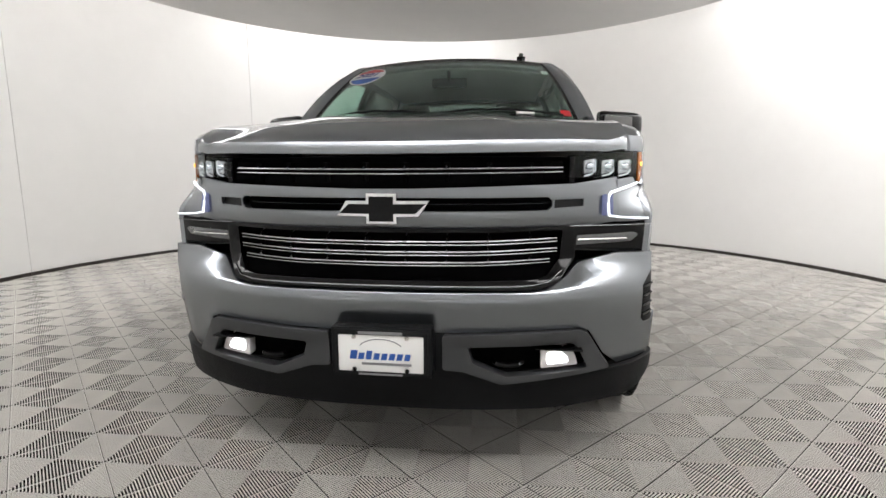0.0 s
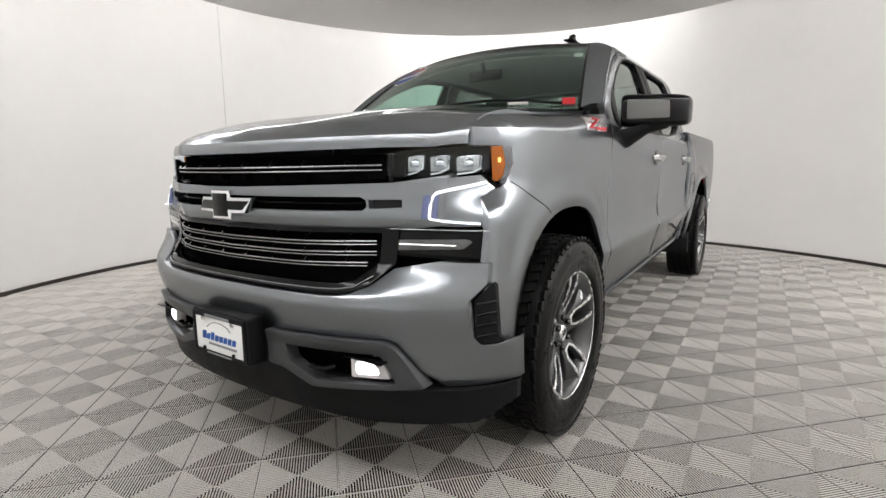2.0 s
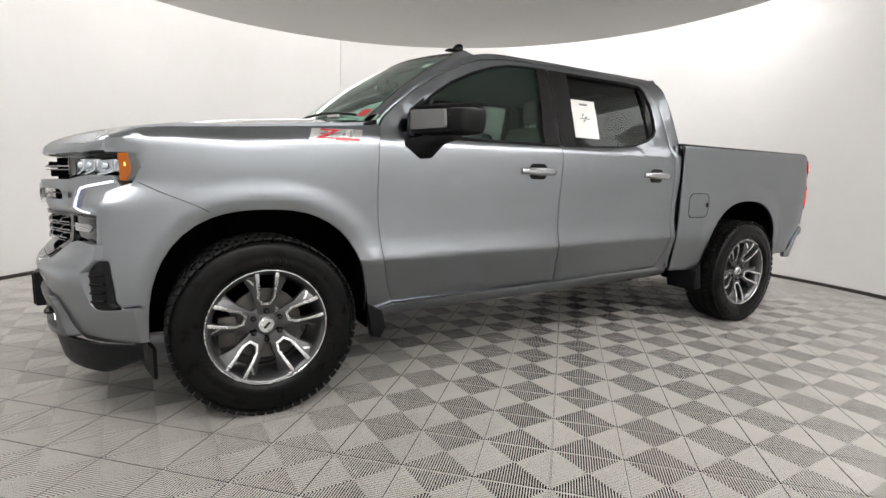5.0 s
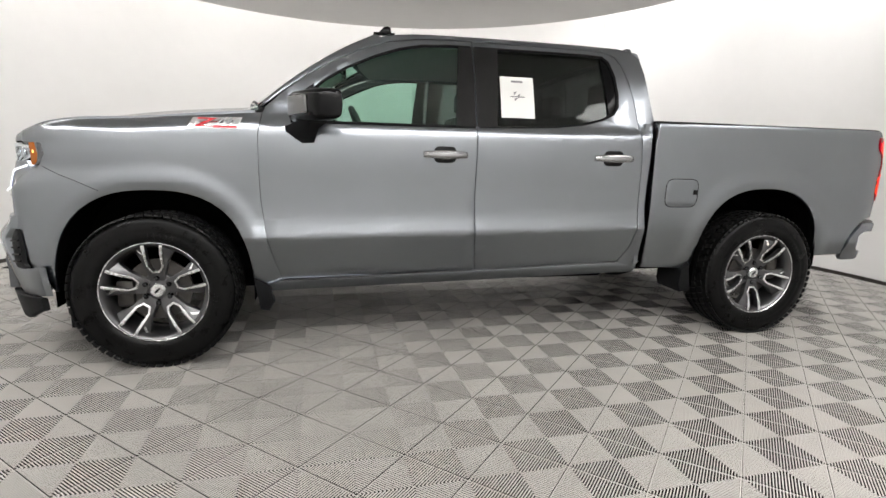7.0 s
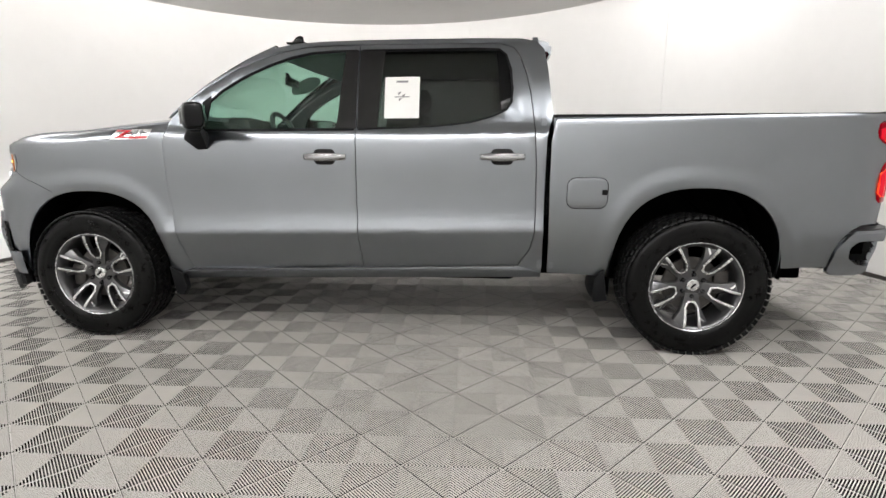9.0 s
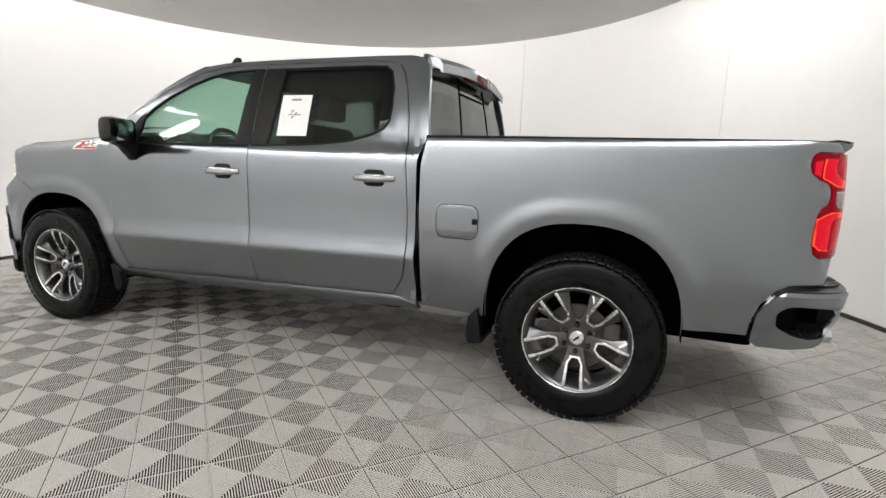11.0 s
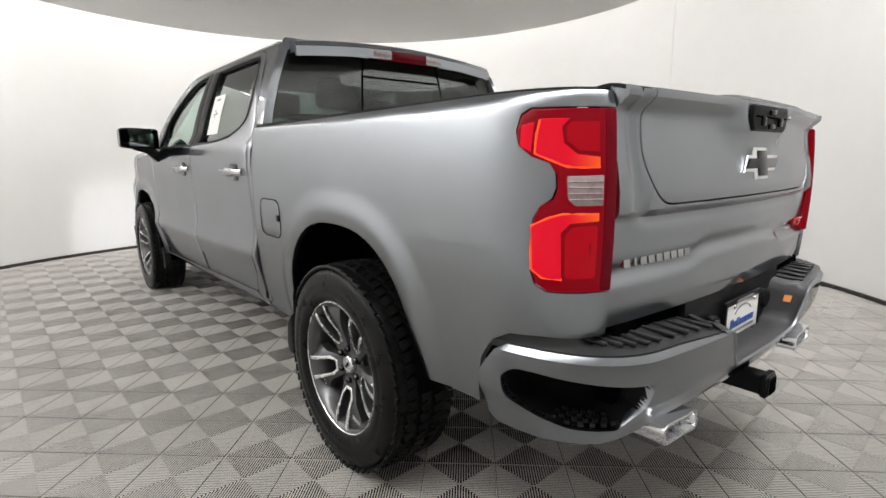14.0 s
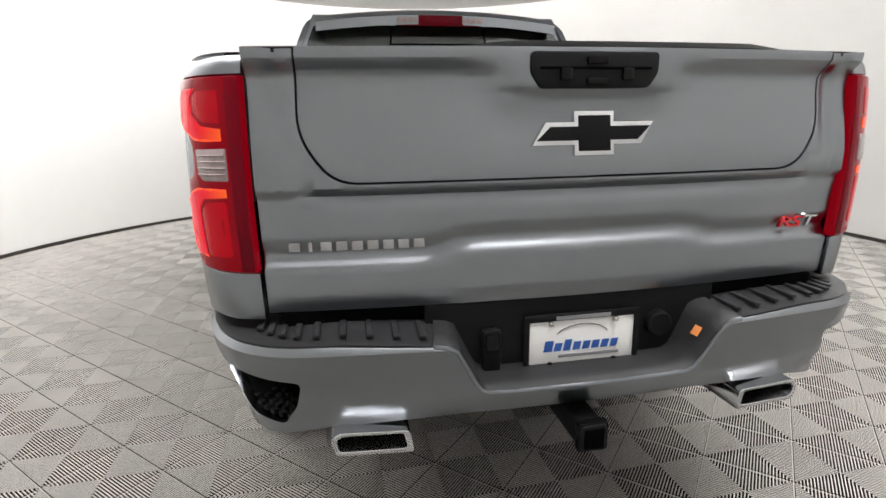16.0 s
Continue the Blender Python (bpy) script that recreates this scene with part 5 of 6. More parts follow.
def plate(x, z, face, sgn, y0=0.0, parent=None):
    """A dealer's plate in a black frame. sgn: +1 faces the rear, -1 the front."""
    p = part("licence_plate", box((0.004, 0.305, 0.152), (x, y0, z), 0.0015), PAPER, parent, "white dealer plate in a black frame")
    o, i = rounded([(-0.160, -0.080), (0.160, -0.080), (0.160, 0.080), (-0.160, 0.080)], 0.008), rounded([(-0.146, -0.066), (0.146, -0.066), (0.146, 0.062), (-0.146, 0.062)], 0.006)
    part("plate_frame", conform(o, lambda u, v, d: (x + sgn * (0.006 - d), y0 + u, z + v), (), (), 0.008, [i], 0.002), PLASTIC, p, "black plate frame")
    q = lambda dx, u, v: (x + sgn * dx, y0 + (u if sgn > 0 else -u), z + v)
    # the dealer's marks as plain bars
    for i_ in range(8):
        u0, hw, hh = -0.092 + 0.0263 * i_, 0.0095 if i_ else 0.0115, 0.011 if i_ not in (0, 2) else 0.015
        blk = [(u0 - hw - 0.003, -0.023), (u0 - hw + 0.002, -0.023 + 2 * hh), (u0 + hw + 0.002, -0.023 + 2 * hh), (u0 + hw - 0.003, -0.023)]
        part("print_bar", conform(blk, lambda u, v, d: q(0.0042 - d, u, v), (), (), 0.002), BLUE, p, "slanted blue print block")
    part("print_bar", box((0.002, 0.17, 0.008), q(0.0035, 0.02, -0.038)), GREY_INK, p, "grey print bar")
    part("print_bar", box((0.002, 0.15, 0.010), q(0.0075, 0.0, 0.070)), GREY_INK, p, "pale print bar on the frame")
    part("print_bar", box((0.002, 0.15, 0.006), q(0.0075, 0.0, -0.073)), GREY_INK, p, "pale print bar on the frame")
    arc = [q(0.003, 0.075 * math.cos(t), 0.012 + 0.036 * math.sin(t)) for t in frange(0.35, math.pi - 0.35, 0.25)]
    part("print_arc", tube(arc, 0.0018, 5), GREY_INK, p, "thin grey arc")
    for u in (-0.09, 0.09):
        for v in (-0.058, 0.055):
            part("plate_screw", lathe([(0, 0.008), (sgn * 0.004, 0.007), (sgn * 0.005, 0.0)], 12, "x"), GLOSS if v < 0 else STEEL, p).matrix_basis = Matrix.Translation(q(0.006, u, v))
    return p


plate(4.835, 0.678, FACE_REAR, 1, 0.012, truck)

# tow hitch and tail pipes
part("hitch_tube", prism(rounded([(-0.034, 0.432), (0.034, 0.432), (0.034, 0.500), (-0.034, 0.500)], 0.008), "x", 4.72, 4.955, 0.003), PLASTIC, truck, "black square hitch receiver")
# black plate on the solid tube in place of the mouth's shade
part("hitch_mouth_shade", box((0.004, 0.052, 0.054), (4.957, 0, 0.465)), CAVITY, truck)
part("hitch_collar", prism(rounded([(-0.041, 0.425), (0.041, 0.425), (0.041, 0.507), (-0.041, 0.507)], 0.01), "x", 4.93, 4.95, 0.003), GLOSS, truck)
part("hitch_beam", box((0.09, 1.0, 0.08), (4.68, 0, 0.47), 0.015), CAVITY, truck)
for e in (-1, 1):
    o = rounded([(e * 0.445, 0.50), (e * 0.635, 0.51), (e * 0.645, 0.555), (e * 0.625, 0.572), (e * 0.455, 0.562)], 0.014)
    cxm = sum(p[0] for p in o) / len(o); czm = sum(p[1] for p in o) / len(o)
    i = [(cxm + (y - cxm) * 0.86, czm + (z - czm) * 0.66) for y, z in o]
    pipe = conform(o, lambda y, z, d: (4.900 - 0.03 * abs(abs(y) - 0.44) - d, y * 1.004, z - 0.046 - d * 0.02), (), (), 0.25, [i], 0.004)
    i = [(y, z - 0.046) for y, z in i]
    tp = part("tail_pipe", pipe, CHROME, truck, "flat bright steel exhaust tip")
    part("pipe_throat", prism(i, "x", 4.72, 4.71), CAVITY, tp)


# ---- front end ----
def nose(off):
    """A surface parallel to the nose, off metres ahead of it: (y, z) to a place."""
    return lambda y, z, d: (nose_x(y, z) - off + d, y, z)


YL = frange(-0.92, 0.92, 0.04)
# a near-black sheet stands in for the shade behind the bars
part("grille_shade_sheet", slab(lambda y, z, d: (nose_x(y, z) + 0.085 + d, y, z), frange(-0.88, 0.88, 0.06), [0.40, 1.14], 0.02), CAVITY, truck, "near-black sheet in place of the shade behind the grille")
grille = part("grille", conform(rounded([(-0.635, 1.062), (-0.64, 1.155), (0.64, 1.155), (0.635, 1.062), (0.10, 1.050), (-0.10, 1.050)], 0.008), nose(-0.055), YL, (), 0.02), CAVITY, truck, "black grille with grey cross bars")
# upper slats
for z, r in ((1.118, 0.0032), (1.103, 0.0025)):
    part("slat", tube([(nose_x(y, z) + 0.012, y, z - 0.006 * (1 - (y / 0.62) ** 2)) for y in frange(-0.60, 0.60, 0.06)], r, 6), CHROME_DARK, grille, "thin bright slat")
for i in range(8):
    y = -0.49 + 0.14 * i
    part("slat_post", box((0.05, 0.018, 0.028), (nose_x(y) + 0.045, y, 1.122), 0.004), CAVITY, grille)
    part("slat_post", box((0.05, 0.012, 0.035), (nose_x(y) + 0.05, y, 1.085), 0.004), CAVITY, grille)
for i in range(8):
    y = -0.49 + 0.14 * i
    part("slat_fin", prism([(nose_x(y, 1.11) + 0.006, 1.112), (nose_x(y, 1.11) + 0.050, 1.112), (nose_x(y, 1.11) + 0.050, 1.136), (nose_x(y, 1.11) + 0.020, 1.126)], "y", y - 0.003, y + 0.003), CHROME_DARK, grille, "thin bright fin")
for e in (-1, 1):
    part("vent_block", prism(rounded([(e * 0.50, 1.072), (e * 0.50, 1.142), (e * 0.60, 1.142), (e * 0.61, 1.075)], 0.004), "x", nose_x(0.56) + 0.04, nose_x(0.56) + 0.06), CAVITY, grille)
    part("grille_end", box((0.022, 0.020, 0.094), (nose_x(0.63) + 0.010, e * 0.632, 1.108), 0.005), GLOSS, grille)


slot_c = rounded([(-0.55, 0.972), (-0.565, 0.985), (-0.565, 1.005), (-0.55, 1.018), (0.55, 1.018), (0.565, 1.005), (0.565, 0.985), (0.55, 0.972)], 0.004)
ends = [rounded([(e * 0.572, 0.978), (e * 0.572, 1.008), (e * 0.675, 1.010), (e * 0.675, 0.984)], 0.004) for e in (-1, 1)]
bar_out = [(-0.67, 0.912), (-0.10, 0.902), (0.10, 0.902), (0.67, 0.912), (0.80, 0.928), (0.80, 1.085), (0.64, 1.062), (0.10, 1.048), (-0.10, 1.048), (-0.64, 1.062), (-0.80, 1.085), (-0.80, 0.928)]
bar = part("grille_bar", conform(bar_out, lambda y, z, d: (nose_x(y, z) - 0.014 + 0.16 * (1.04 - z) + 0.9 * max(0, abs(z - 0.985) - 0.035) ** 1.5 + d, y, z), YL, [0.92, 0.93, 0.945, 0.96, 0.972, 1.018, 1.03, 1.045, 1.06, 1.075], 0.05, [slot_c] + ends, 0.003), PAINT, truck, "grey painted bar across the grille")
part("slot_slat", tube([(nose_x(y, 0.99) + 0.02, y, 0.997) for y in frange(-0.56, 0.56, 0.07)], 0.004, 6), GLOSS, bar)
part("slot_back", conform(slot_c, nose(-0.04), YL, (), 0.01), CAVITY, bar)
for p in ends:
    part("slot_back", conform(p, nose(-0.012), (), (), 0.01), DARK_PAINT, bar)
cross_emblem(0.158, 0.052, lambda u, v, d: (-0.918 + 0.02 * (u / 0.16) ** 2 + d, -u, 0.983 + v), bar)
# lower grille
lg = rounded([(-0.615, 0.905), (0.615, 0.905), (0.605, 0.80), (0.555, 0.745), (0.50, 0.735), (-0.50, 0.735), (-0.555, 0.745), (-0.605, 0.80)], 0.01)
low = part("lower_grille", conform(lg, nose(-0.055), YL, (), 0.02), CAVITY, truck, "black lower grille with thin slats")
for z, r in ((0.873, 0.0036), (0.862, 0.0025), (0.838, 0.0036), (0.827, 0.0025), (0.802, 0.0036), (0.792, 0.0025)):
    w = 0.585 if z > 0.82 else 0.56
    part("slat", tube([(nose_x(y, z) + 0.008, y, z - 0.004 * (1 - (y / 0.6) ** 2)) for y in frange(-w, w, 0.06)], r, 6), CHROME_DARK, low, "thin bright slat")
for i in range(8):
    for j, z in enumerate((0.875, 0.840, 0.805)):
        y = -0.49 + 0.14 * i
        part("slat_post", box((0.045, 0.016, 0.022), (nose_x(y, z) + 0.04, y, z), 0.003), CAVITY, low)
        x_ = nose_x(y, z)
        part("slat_fin", prism([(x_ + 0.004, z - 0.003), (x_ + 0.045, z - 0.003), (x_ + 0.045, z + 0.020), (x_ + 0.018, z + 0.012)], "y", y - 0.003, y + 0.003), CHROME_DARK, low, "thin bright fin")
frame_in = [(y * 0.985, z + (0.004 if z < 0.8 else -0.004)) for y, z in lg]
surround = [(-0.66, 0.915), (0.66, 0.915), (0.65, 0.80), (0.585, 0.725), (0.51, 0.708), (-0.51, 0.708), (-0.585, 0.725), (-0.65, 0.80)]
part("grille_surround", conform(surround, nose(-0.004), YL, [0.75, 0.8, 0.85], 0.03, [frame_in], 0.003), GLOSS, low, "gloss black surround")
part("surround_line", tube([(nose_x(y, z) - 0.001, y, z) for y, z in [(-0.60, 0.765), (-0.555, 0.733), (-0.5, 0.724)] + [(y, 0.722) for y in frange(-0.44, 0.44, 0.08)] + [(0.5, 0.724), (0.555, 0.733), (0.60, 0.765)]], 0.003, 6), CHROME_DARK, low)

for e in (-1, 1):
    def ny(y, z, d, off=0.0):
        return (nose_x(y, z) - off + d, e * y, z)
    # lamp cluster: housing, projector cells, amber corner, clear lens
    hl_out = rounded([(0.622, 1.080), (0.622, 1.160), (0.86, 1.176), (0.892, 1.178), (0.888, 1.10), (0.87, 1.092), (0.75, 1.080)], 0.006)
    hu = frange(0.64, 0.88, 0.03)
    hl = part("headlamp", conform(hl_out, lambda y, z, d: ny(y, z, d, -0.06), hu, (), 0.02), CAVITY, truck, "slim headlamp with three projector cells")
    for y, w in ((0.695, 0.020), (0.763, 0.022), (0.834, 0.026)):
        cell = rounded([(y - w, 1.094), (y - w, 1.142), (y + w, 1.150), (y + w, 1.100)], 0.006)
        part("projector_cell", conform(cell, lambda yy, z, d: ny(yy, z, d, -0.016), (), (), 0.028, bevel=0.004), CRYSTAL, hl, "glassy projector cell")
        # chrome dome, added so that the cell shows a bright glint
        dome = lathe([(-0.010, 0.0), (-0.008, 0.008), (-0.003, 0.014), (0.006, 0.018), (0.012, 0.0185)], 20, "x")
        part("cell_glint_dome", dome, CHROME, hl, "chrome dome added for a bright glint in the cell").matrix_basis = Matrix.Translation(ny(y, 1.121, 0.004, -0.012))
        part("cell_edge", tube([ny(y + w + 0.004, 1.145, 0, -0.022), ny(y + w + 0.004, 1.106, 0, -0.018), ny(y + w - 0.012, 1.094, 0, -0.012), ny(y - w + 0.004, 1.088, 0, -0.012)], 0.003, 6), CELL_GLOW, hl, "bright edge of the cell")
    part("lamp_lens", conform(hl_out, lambda y, z, d: ny(y, z, d, 0.002), hu, [1.1, 1.13], 0.003), LENS, hl, "clear lens")
    amber = rounded([(0.897, 1.066), (0.893, 1.175), (0.914, 1.177), (0.920, 1.12), (0.916, 1.085), (0.909, 1.066)], 0.004)
    tlp = part("turn_lamp", conform(amber, lambda y, z, d: ny(y, z, d, 0.003), [0.90, 0.905, 0.91, 0.915], [1.09, 1.12, 1.15], 0.02, bevel=0.002), AMBER, hl, "amber corner lamp")
    part("bulb_glow", box((0.006, 0.012, 0.016), ny(0.910, 1.132, -0.001, 0.003), 0.003), AMBER_SPOT, tlp, "small glowing bulb")
    rim_l = rounded([(0.9155, 1.177), (0.930, 1.175), (0.934, 1.12), (0.926, 1.085), (0.911, 1.063), (0.918, 1.085), (0.9215, 1.12)], 0.003)
    part("lens_edge", conform(rim_l, lambda y, z, d: ny(y, z, d, 0.002), [0.92, 0.925, 0.93], [1.09, 1.12, 1.15], 0.02, bevel=0.002), SMOKE, hl, "clear edge of the lens")
    # daytime running light: a bracket of light round the painted corner
    corner = [(0.80, 0.926), (0.80, 1.076), (0.872, 1.085), (0.89, 1.06), (0.905, 1.045), (0.93, 1.02), (0.94, 0.926)]
    ck = part("corner_panel", conform(corner, lambda y, z, d: ny(y, z, d, 0.012 * (1 - step(0.78, 0.96, y)) - 0.010 * step(0.80, 0.98, y) - 0.13 * (1.05 - z)), frange(0.81, 0.93, 0.012), frange(0.94, 1.07, 0.013), 0.04, bevel=0.002), PAINT, truck, "grey corner panel below the headlamp")
    drl = [(0.888, 1.062), (0.86, 1.053), (0.81, 1.040), (0.775, 1.030)]
    part("running_light", tube([ny(y, z, 0, 0.013) for y, z in drl], 0.0048, 8), HALO, ck, "lit upper arm of the running light")
    part("running_light", tube([ny(y, z, 0, 0.012) for y, z in [(0.768, 0.950), (0.81, 0.944), (0.87, 0.940), (0.915, 0.938)]], 0.0034, 8), HALO, ck, "lit lower arm of the running light")
    part("running_light", tube([ny(y, z, 0, 0.013) for y, z in [(0.775, 1.030), (0.768, 1.018), (0.765, 0.99), (0.766, 0.962), (0.768, 0.950)]], 0.0042, 8), HALO, ck, "lit upright of the running light")
    for ya, yb, k_ in ((0.742, 0.759, 0.017), (0.772, 0.784, 0.012)):
        gp = rounded([(ya, 0.950), (ya, 1.022), (yb, 1.026), (yb, 0.950)], 0.004)
        part("light_guide", conform(gp, lambda y, z, d: ny(y, z, d, k_), (), (), 0.03, bevel=0.003), GUIDE, ck, "blue-grey light guide")
    # black band and lower lamp
    band = [(0.615, 0.908), (0.615, 0.828), (0.75, 0.822), (0.915, 0.812), (0.938, 0.83), (0.938, 0.921), (0.80, 0.920)]
    bd = part("lamp_band", conform(band, lambda y, z, d: ny(y, z, d, -0.012), frange(0.63, 0.93, 0.03), [0.85, 0.88], 0.03, bevel=0.003), GLOSS, truck, "gloss black band with a slim clear lamp")
    lamp2 = rounded([(0.645, 0.845), (0.645, 0.880), (0.87, 0.888), (0.885, 0.878), (0.86, 0.855)], 0.006)
    part("clear_lamp", conform(lamp2, lambda y, z, d: ny(y, z, d, -0.006), frange(0.66, 0.89, 0.03), (), 0.01, bevel=0.003), SMOKE, bd, "slim clear lamp")
    part("lamp_strip", tube([ny(y, 0.866, 0, -0.003) for y in frange(0.66, 0.84, 0.03)], 0.003, 6), CRYSTAL, bd)
    part("bright_strip", tube([ny(y, 0.915, 0, 0.0) for y in frange(0.63, 0.932, 0.03)], 0.0018, 6), CHROME_DARK, bd)

# front bumper
FB = smoothed([(0.38, -0.070), (0.44, -0.047), (0.50, -0.027), (0.56, -0.007), (0.62, 0.012), (0.68, 0.026), (0.70, 0.020), (0.715, 0.012), (0.725, 0.004), (0.735, -0.01), (0.84, -0.015), (0.9, -0.02)])


def fbump(y, z, d):
    a = abs(y)
    k = step(0.55, 0.72, a)
    off = FB(z) * (1 - k) + smoothed([(0.36, -0.055), (0.45, -0.030), (0.56, -0.004), (0.68, 0.021), (0.70, 0.020), (0.74, 0.020), (0.80, 0.018), (0.86, 0.016)])(z) * k
    return (nose_x(min(a, 0.9965), z) - off + d, y, z)


fb_out = [(-0.992, 0.545), (-0.988, 0.412), (-0.82, 0.408), (-0.76, 0.46), (-0.70, 0.558), (-0.66, 0.572), (-0.20, 0.560), (0.20, 0.560), (0.66, 0.572), (0.70, 0.558), (0.76, 0.46), (0.82, 0.408), (0.988, 0.412), (0.992, 0.545),
          (0.992, 0.560), (0.955, 0.548), (0.92, 0.550), (0.905, 0.572), (0.90, 0.70), (0.938, 0.752), (0.938, 0.815), (0.80, 0.818), (0.66, 0.790), (0.60, 0.735), (0.55, 0.712), (0.50, 0.704),
          (-0.50, 0.704), (-0.55, 0.712), (-0.60, 0.735), (-0.66, 0.790), (-0.80, 0.818), (-0.938, 0.815), (-0.938, 0.752), (-0.90, 0.70), (-0.905, 0.572), (-0.92, 0.550), (-0.955, 0.548), (-0.992, 0.560)]
fbo = part("front_bumper", conform(fb_out, fbump, frange(-0.88, 0.88, 0.04) + [e * k for k in (0.90, 0.92, 0.94, 0.96, 0.97, 0.98) for e in (-1, 1)],
                                   [0.45, 0.48, 0.51, 0.54, 0.57, 0.60, 0.63, 0.65, 0.67, 0.68, 0.687, 0.693, 0.70, 0.71, 0.72, 0.74, 0.76, 0.78, 0.80], 0.03, bevel=0.004), PAINT, truck, "grey front bumper")
for e in (-1, 1):
    curtain = rounded([(0.907, 0.572), (0.903, 0.695), (0.942, 0.752), (0.948, 0.745), (0.956, 0.575), (0.97, 0.562), (0.955, 0.551), (0.92, 0.552)], 0.006)
    ac = part("air_curtain", conform(curtain, lambda y, z, d: (fbump(y, 0.6, d + 0.012)[0], e * y, z), [0.92, 0.93, 0.94, 0.95, 0.96], [0.6, 0.65, 0.7], 0.02, bevel=0.003), PLASTIC, fbo, "black ribbed vent at the bumper's end")
    for z in (0.585, 0.620, 0.655, 0.69):
        part("vent_rib", tube([(fbump(y, 0.6, 0.006)[0], e * y, z + 0.15 * (y - 0.93)) for y in (0.91, 0.925, 0.94, 0.952)], 0.005, 6), GLOSS, ac)
    # fog lamp surround
    so = rounded([(0.20, 0.555), (0.66, 0.567), (0.695, 0.553), (0.755, 0.455), (0.785, 0.413), (0.40, 0.378), (0.27, 0.425), (0.20, 0.43)], 0.012)
    si = rounded([(0.285, 0.512), (0.64, 0.520), (0.66, 0.505), (0.70, 0.425), (0.665, 0.418), (0.415, 0.405), (0.30, 0.455)], 0.012)
    sr = part("fog_lamp_surround", conform(so, lambda y, z, d: (nose_x(y, z) - 0.004 - 0.012 * step(0.5, 0.56, z) + d, e * y, z), frange(0.22, 0.78, 0.04), [0.42, 0.45, 0.48, 0.51, 0.54], 0.05, [si], 0.005), SURROUND, fbo, "dark grey surround of the fog lamp")
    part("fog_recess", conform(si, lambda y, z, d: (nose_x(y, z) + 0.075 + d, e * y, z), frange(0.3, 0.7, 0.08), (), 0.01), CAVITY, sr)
    fl = rounded([(0.535, 0.425), (0.535, 0.498), (0.62, 0.502), (0.655, 0.47), (0.668, 0.430)], 0.008)
    fo = part("fog_lamp", conform(fl, lambda y, z, d: (nose_x(y, z) + 0.018 + d, e * y, z), [0.56, 0.6, 0.64], (), 0.04, bevel=0.003), STEEL_LENS, sr, "lit fog lamp")
    part("fog_glow", conform(rounded([(0.556, 0.440), (0.556, 0.482), (0.605, 0.484), (0.628, 0.462), (0.633, 0.443)], 0.012), lambda y, z, d: (nose_x(y, z) + 0.015 + d, e * y, z), [0.58, 0.62], (), 0.004), WHITE_GLOW, fo, "glowing white lamp")
    # added plate, only there to trim the spot's beam at the top
    part("beam_cutoff", box((0.05, 0.16, 0.006), (nose_x(0.6, 0.46) + 0.012, e * 0.595, 0.4985), 0.001), GLOSS, fo, "thin black plate added to cut off the top of the beam")
    part("tow_hook", tube([(nose_x(0.42, 0.45) + 0.03, e * 0.37, 0.452), (nose_x(0.42, 0.45) - 0.0, e * 0.385, 0.452), (nose_x(0.42, 0.45) - 0.005, e * 0.42, 0.449), (nose_x(0.42, 0.45), e * 0.455, 0.452), (nose_x(0.42, 0.45) + 0.03, e * 0.47, 0.452)], 0.010, 8), GLOSS, sr, "black tow hook")
# plain black valance below
val = [(-0.988, 0.405), (-0.79, 0.402), (-0.40, 0.375), (-0.26, 0.43), (-0.2, 0.56), (0.2, 0.56), (0.26, 0.43), (0.40, 0.375), (0.79, 0.402), (0.988, 0.405), (0.985, 0.34), (0.90, 0.28), (0.6, 0.265), (-0.6, 0.265), (-0.90, 0.28), (-0.985, 0.34)]
part("front_valance", conform(val, lambda y, z, d: (nose_x(min(abs(y), 0.997), 0.5) + 0.01 + 0.22 * max(0.0, 0.42 - z) + d, y, z), frange(-0.96, 0.96, 0.04), [0.30, 0.34, 0.38, 0.42, 0.48], 0.03, bevel=0.004), PLASTIC, fbo, "black lower valance")
part("air_dam", slab(lambda u, v, d: (-0.55 + 0.10 * u * u + d, 0.86 * u, 0.20 + 0.14 * v), frange(-1, 1, 0.1), [0, 1], 0.015), PLASTIC, fbo, "black air dam")
part("plate_bracket", prism(rounded([(-0.172, 0.418), (-0.172, 0.592), (0.172, 0.592), (0.172, 0.418)], 0.012), "x", -0.955, -0.885, 0.006), PLASTIC, truck, "black plate bracket")
plate(-0.958, 0.505, FACE_FRONT, -1, 0.0, truck)

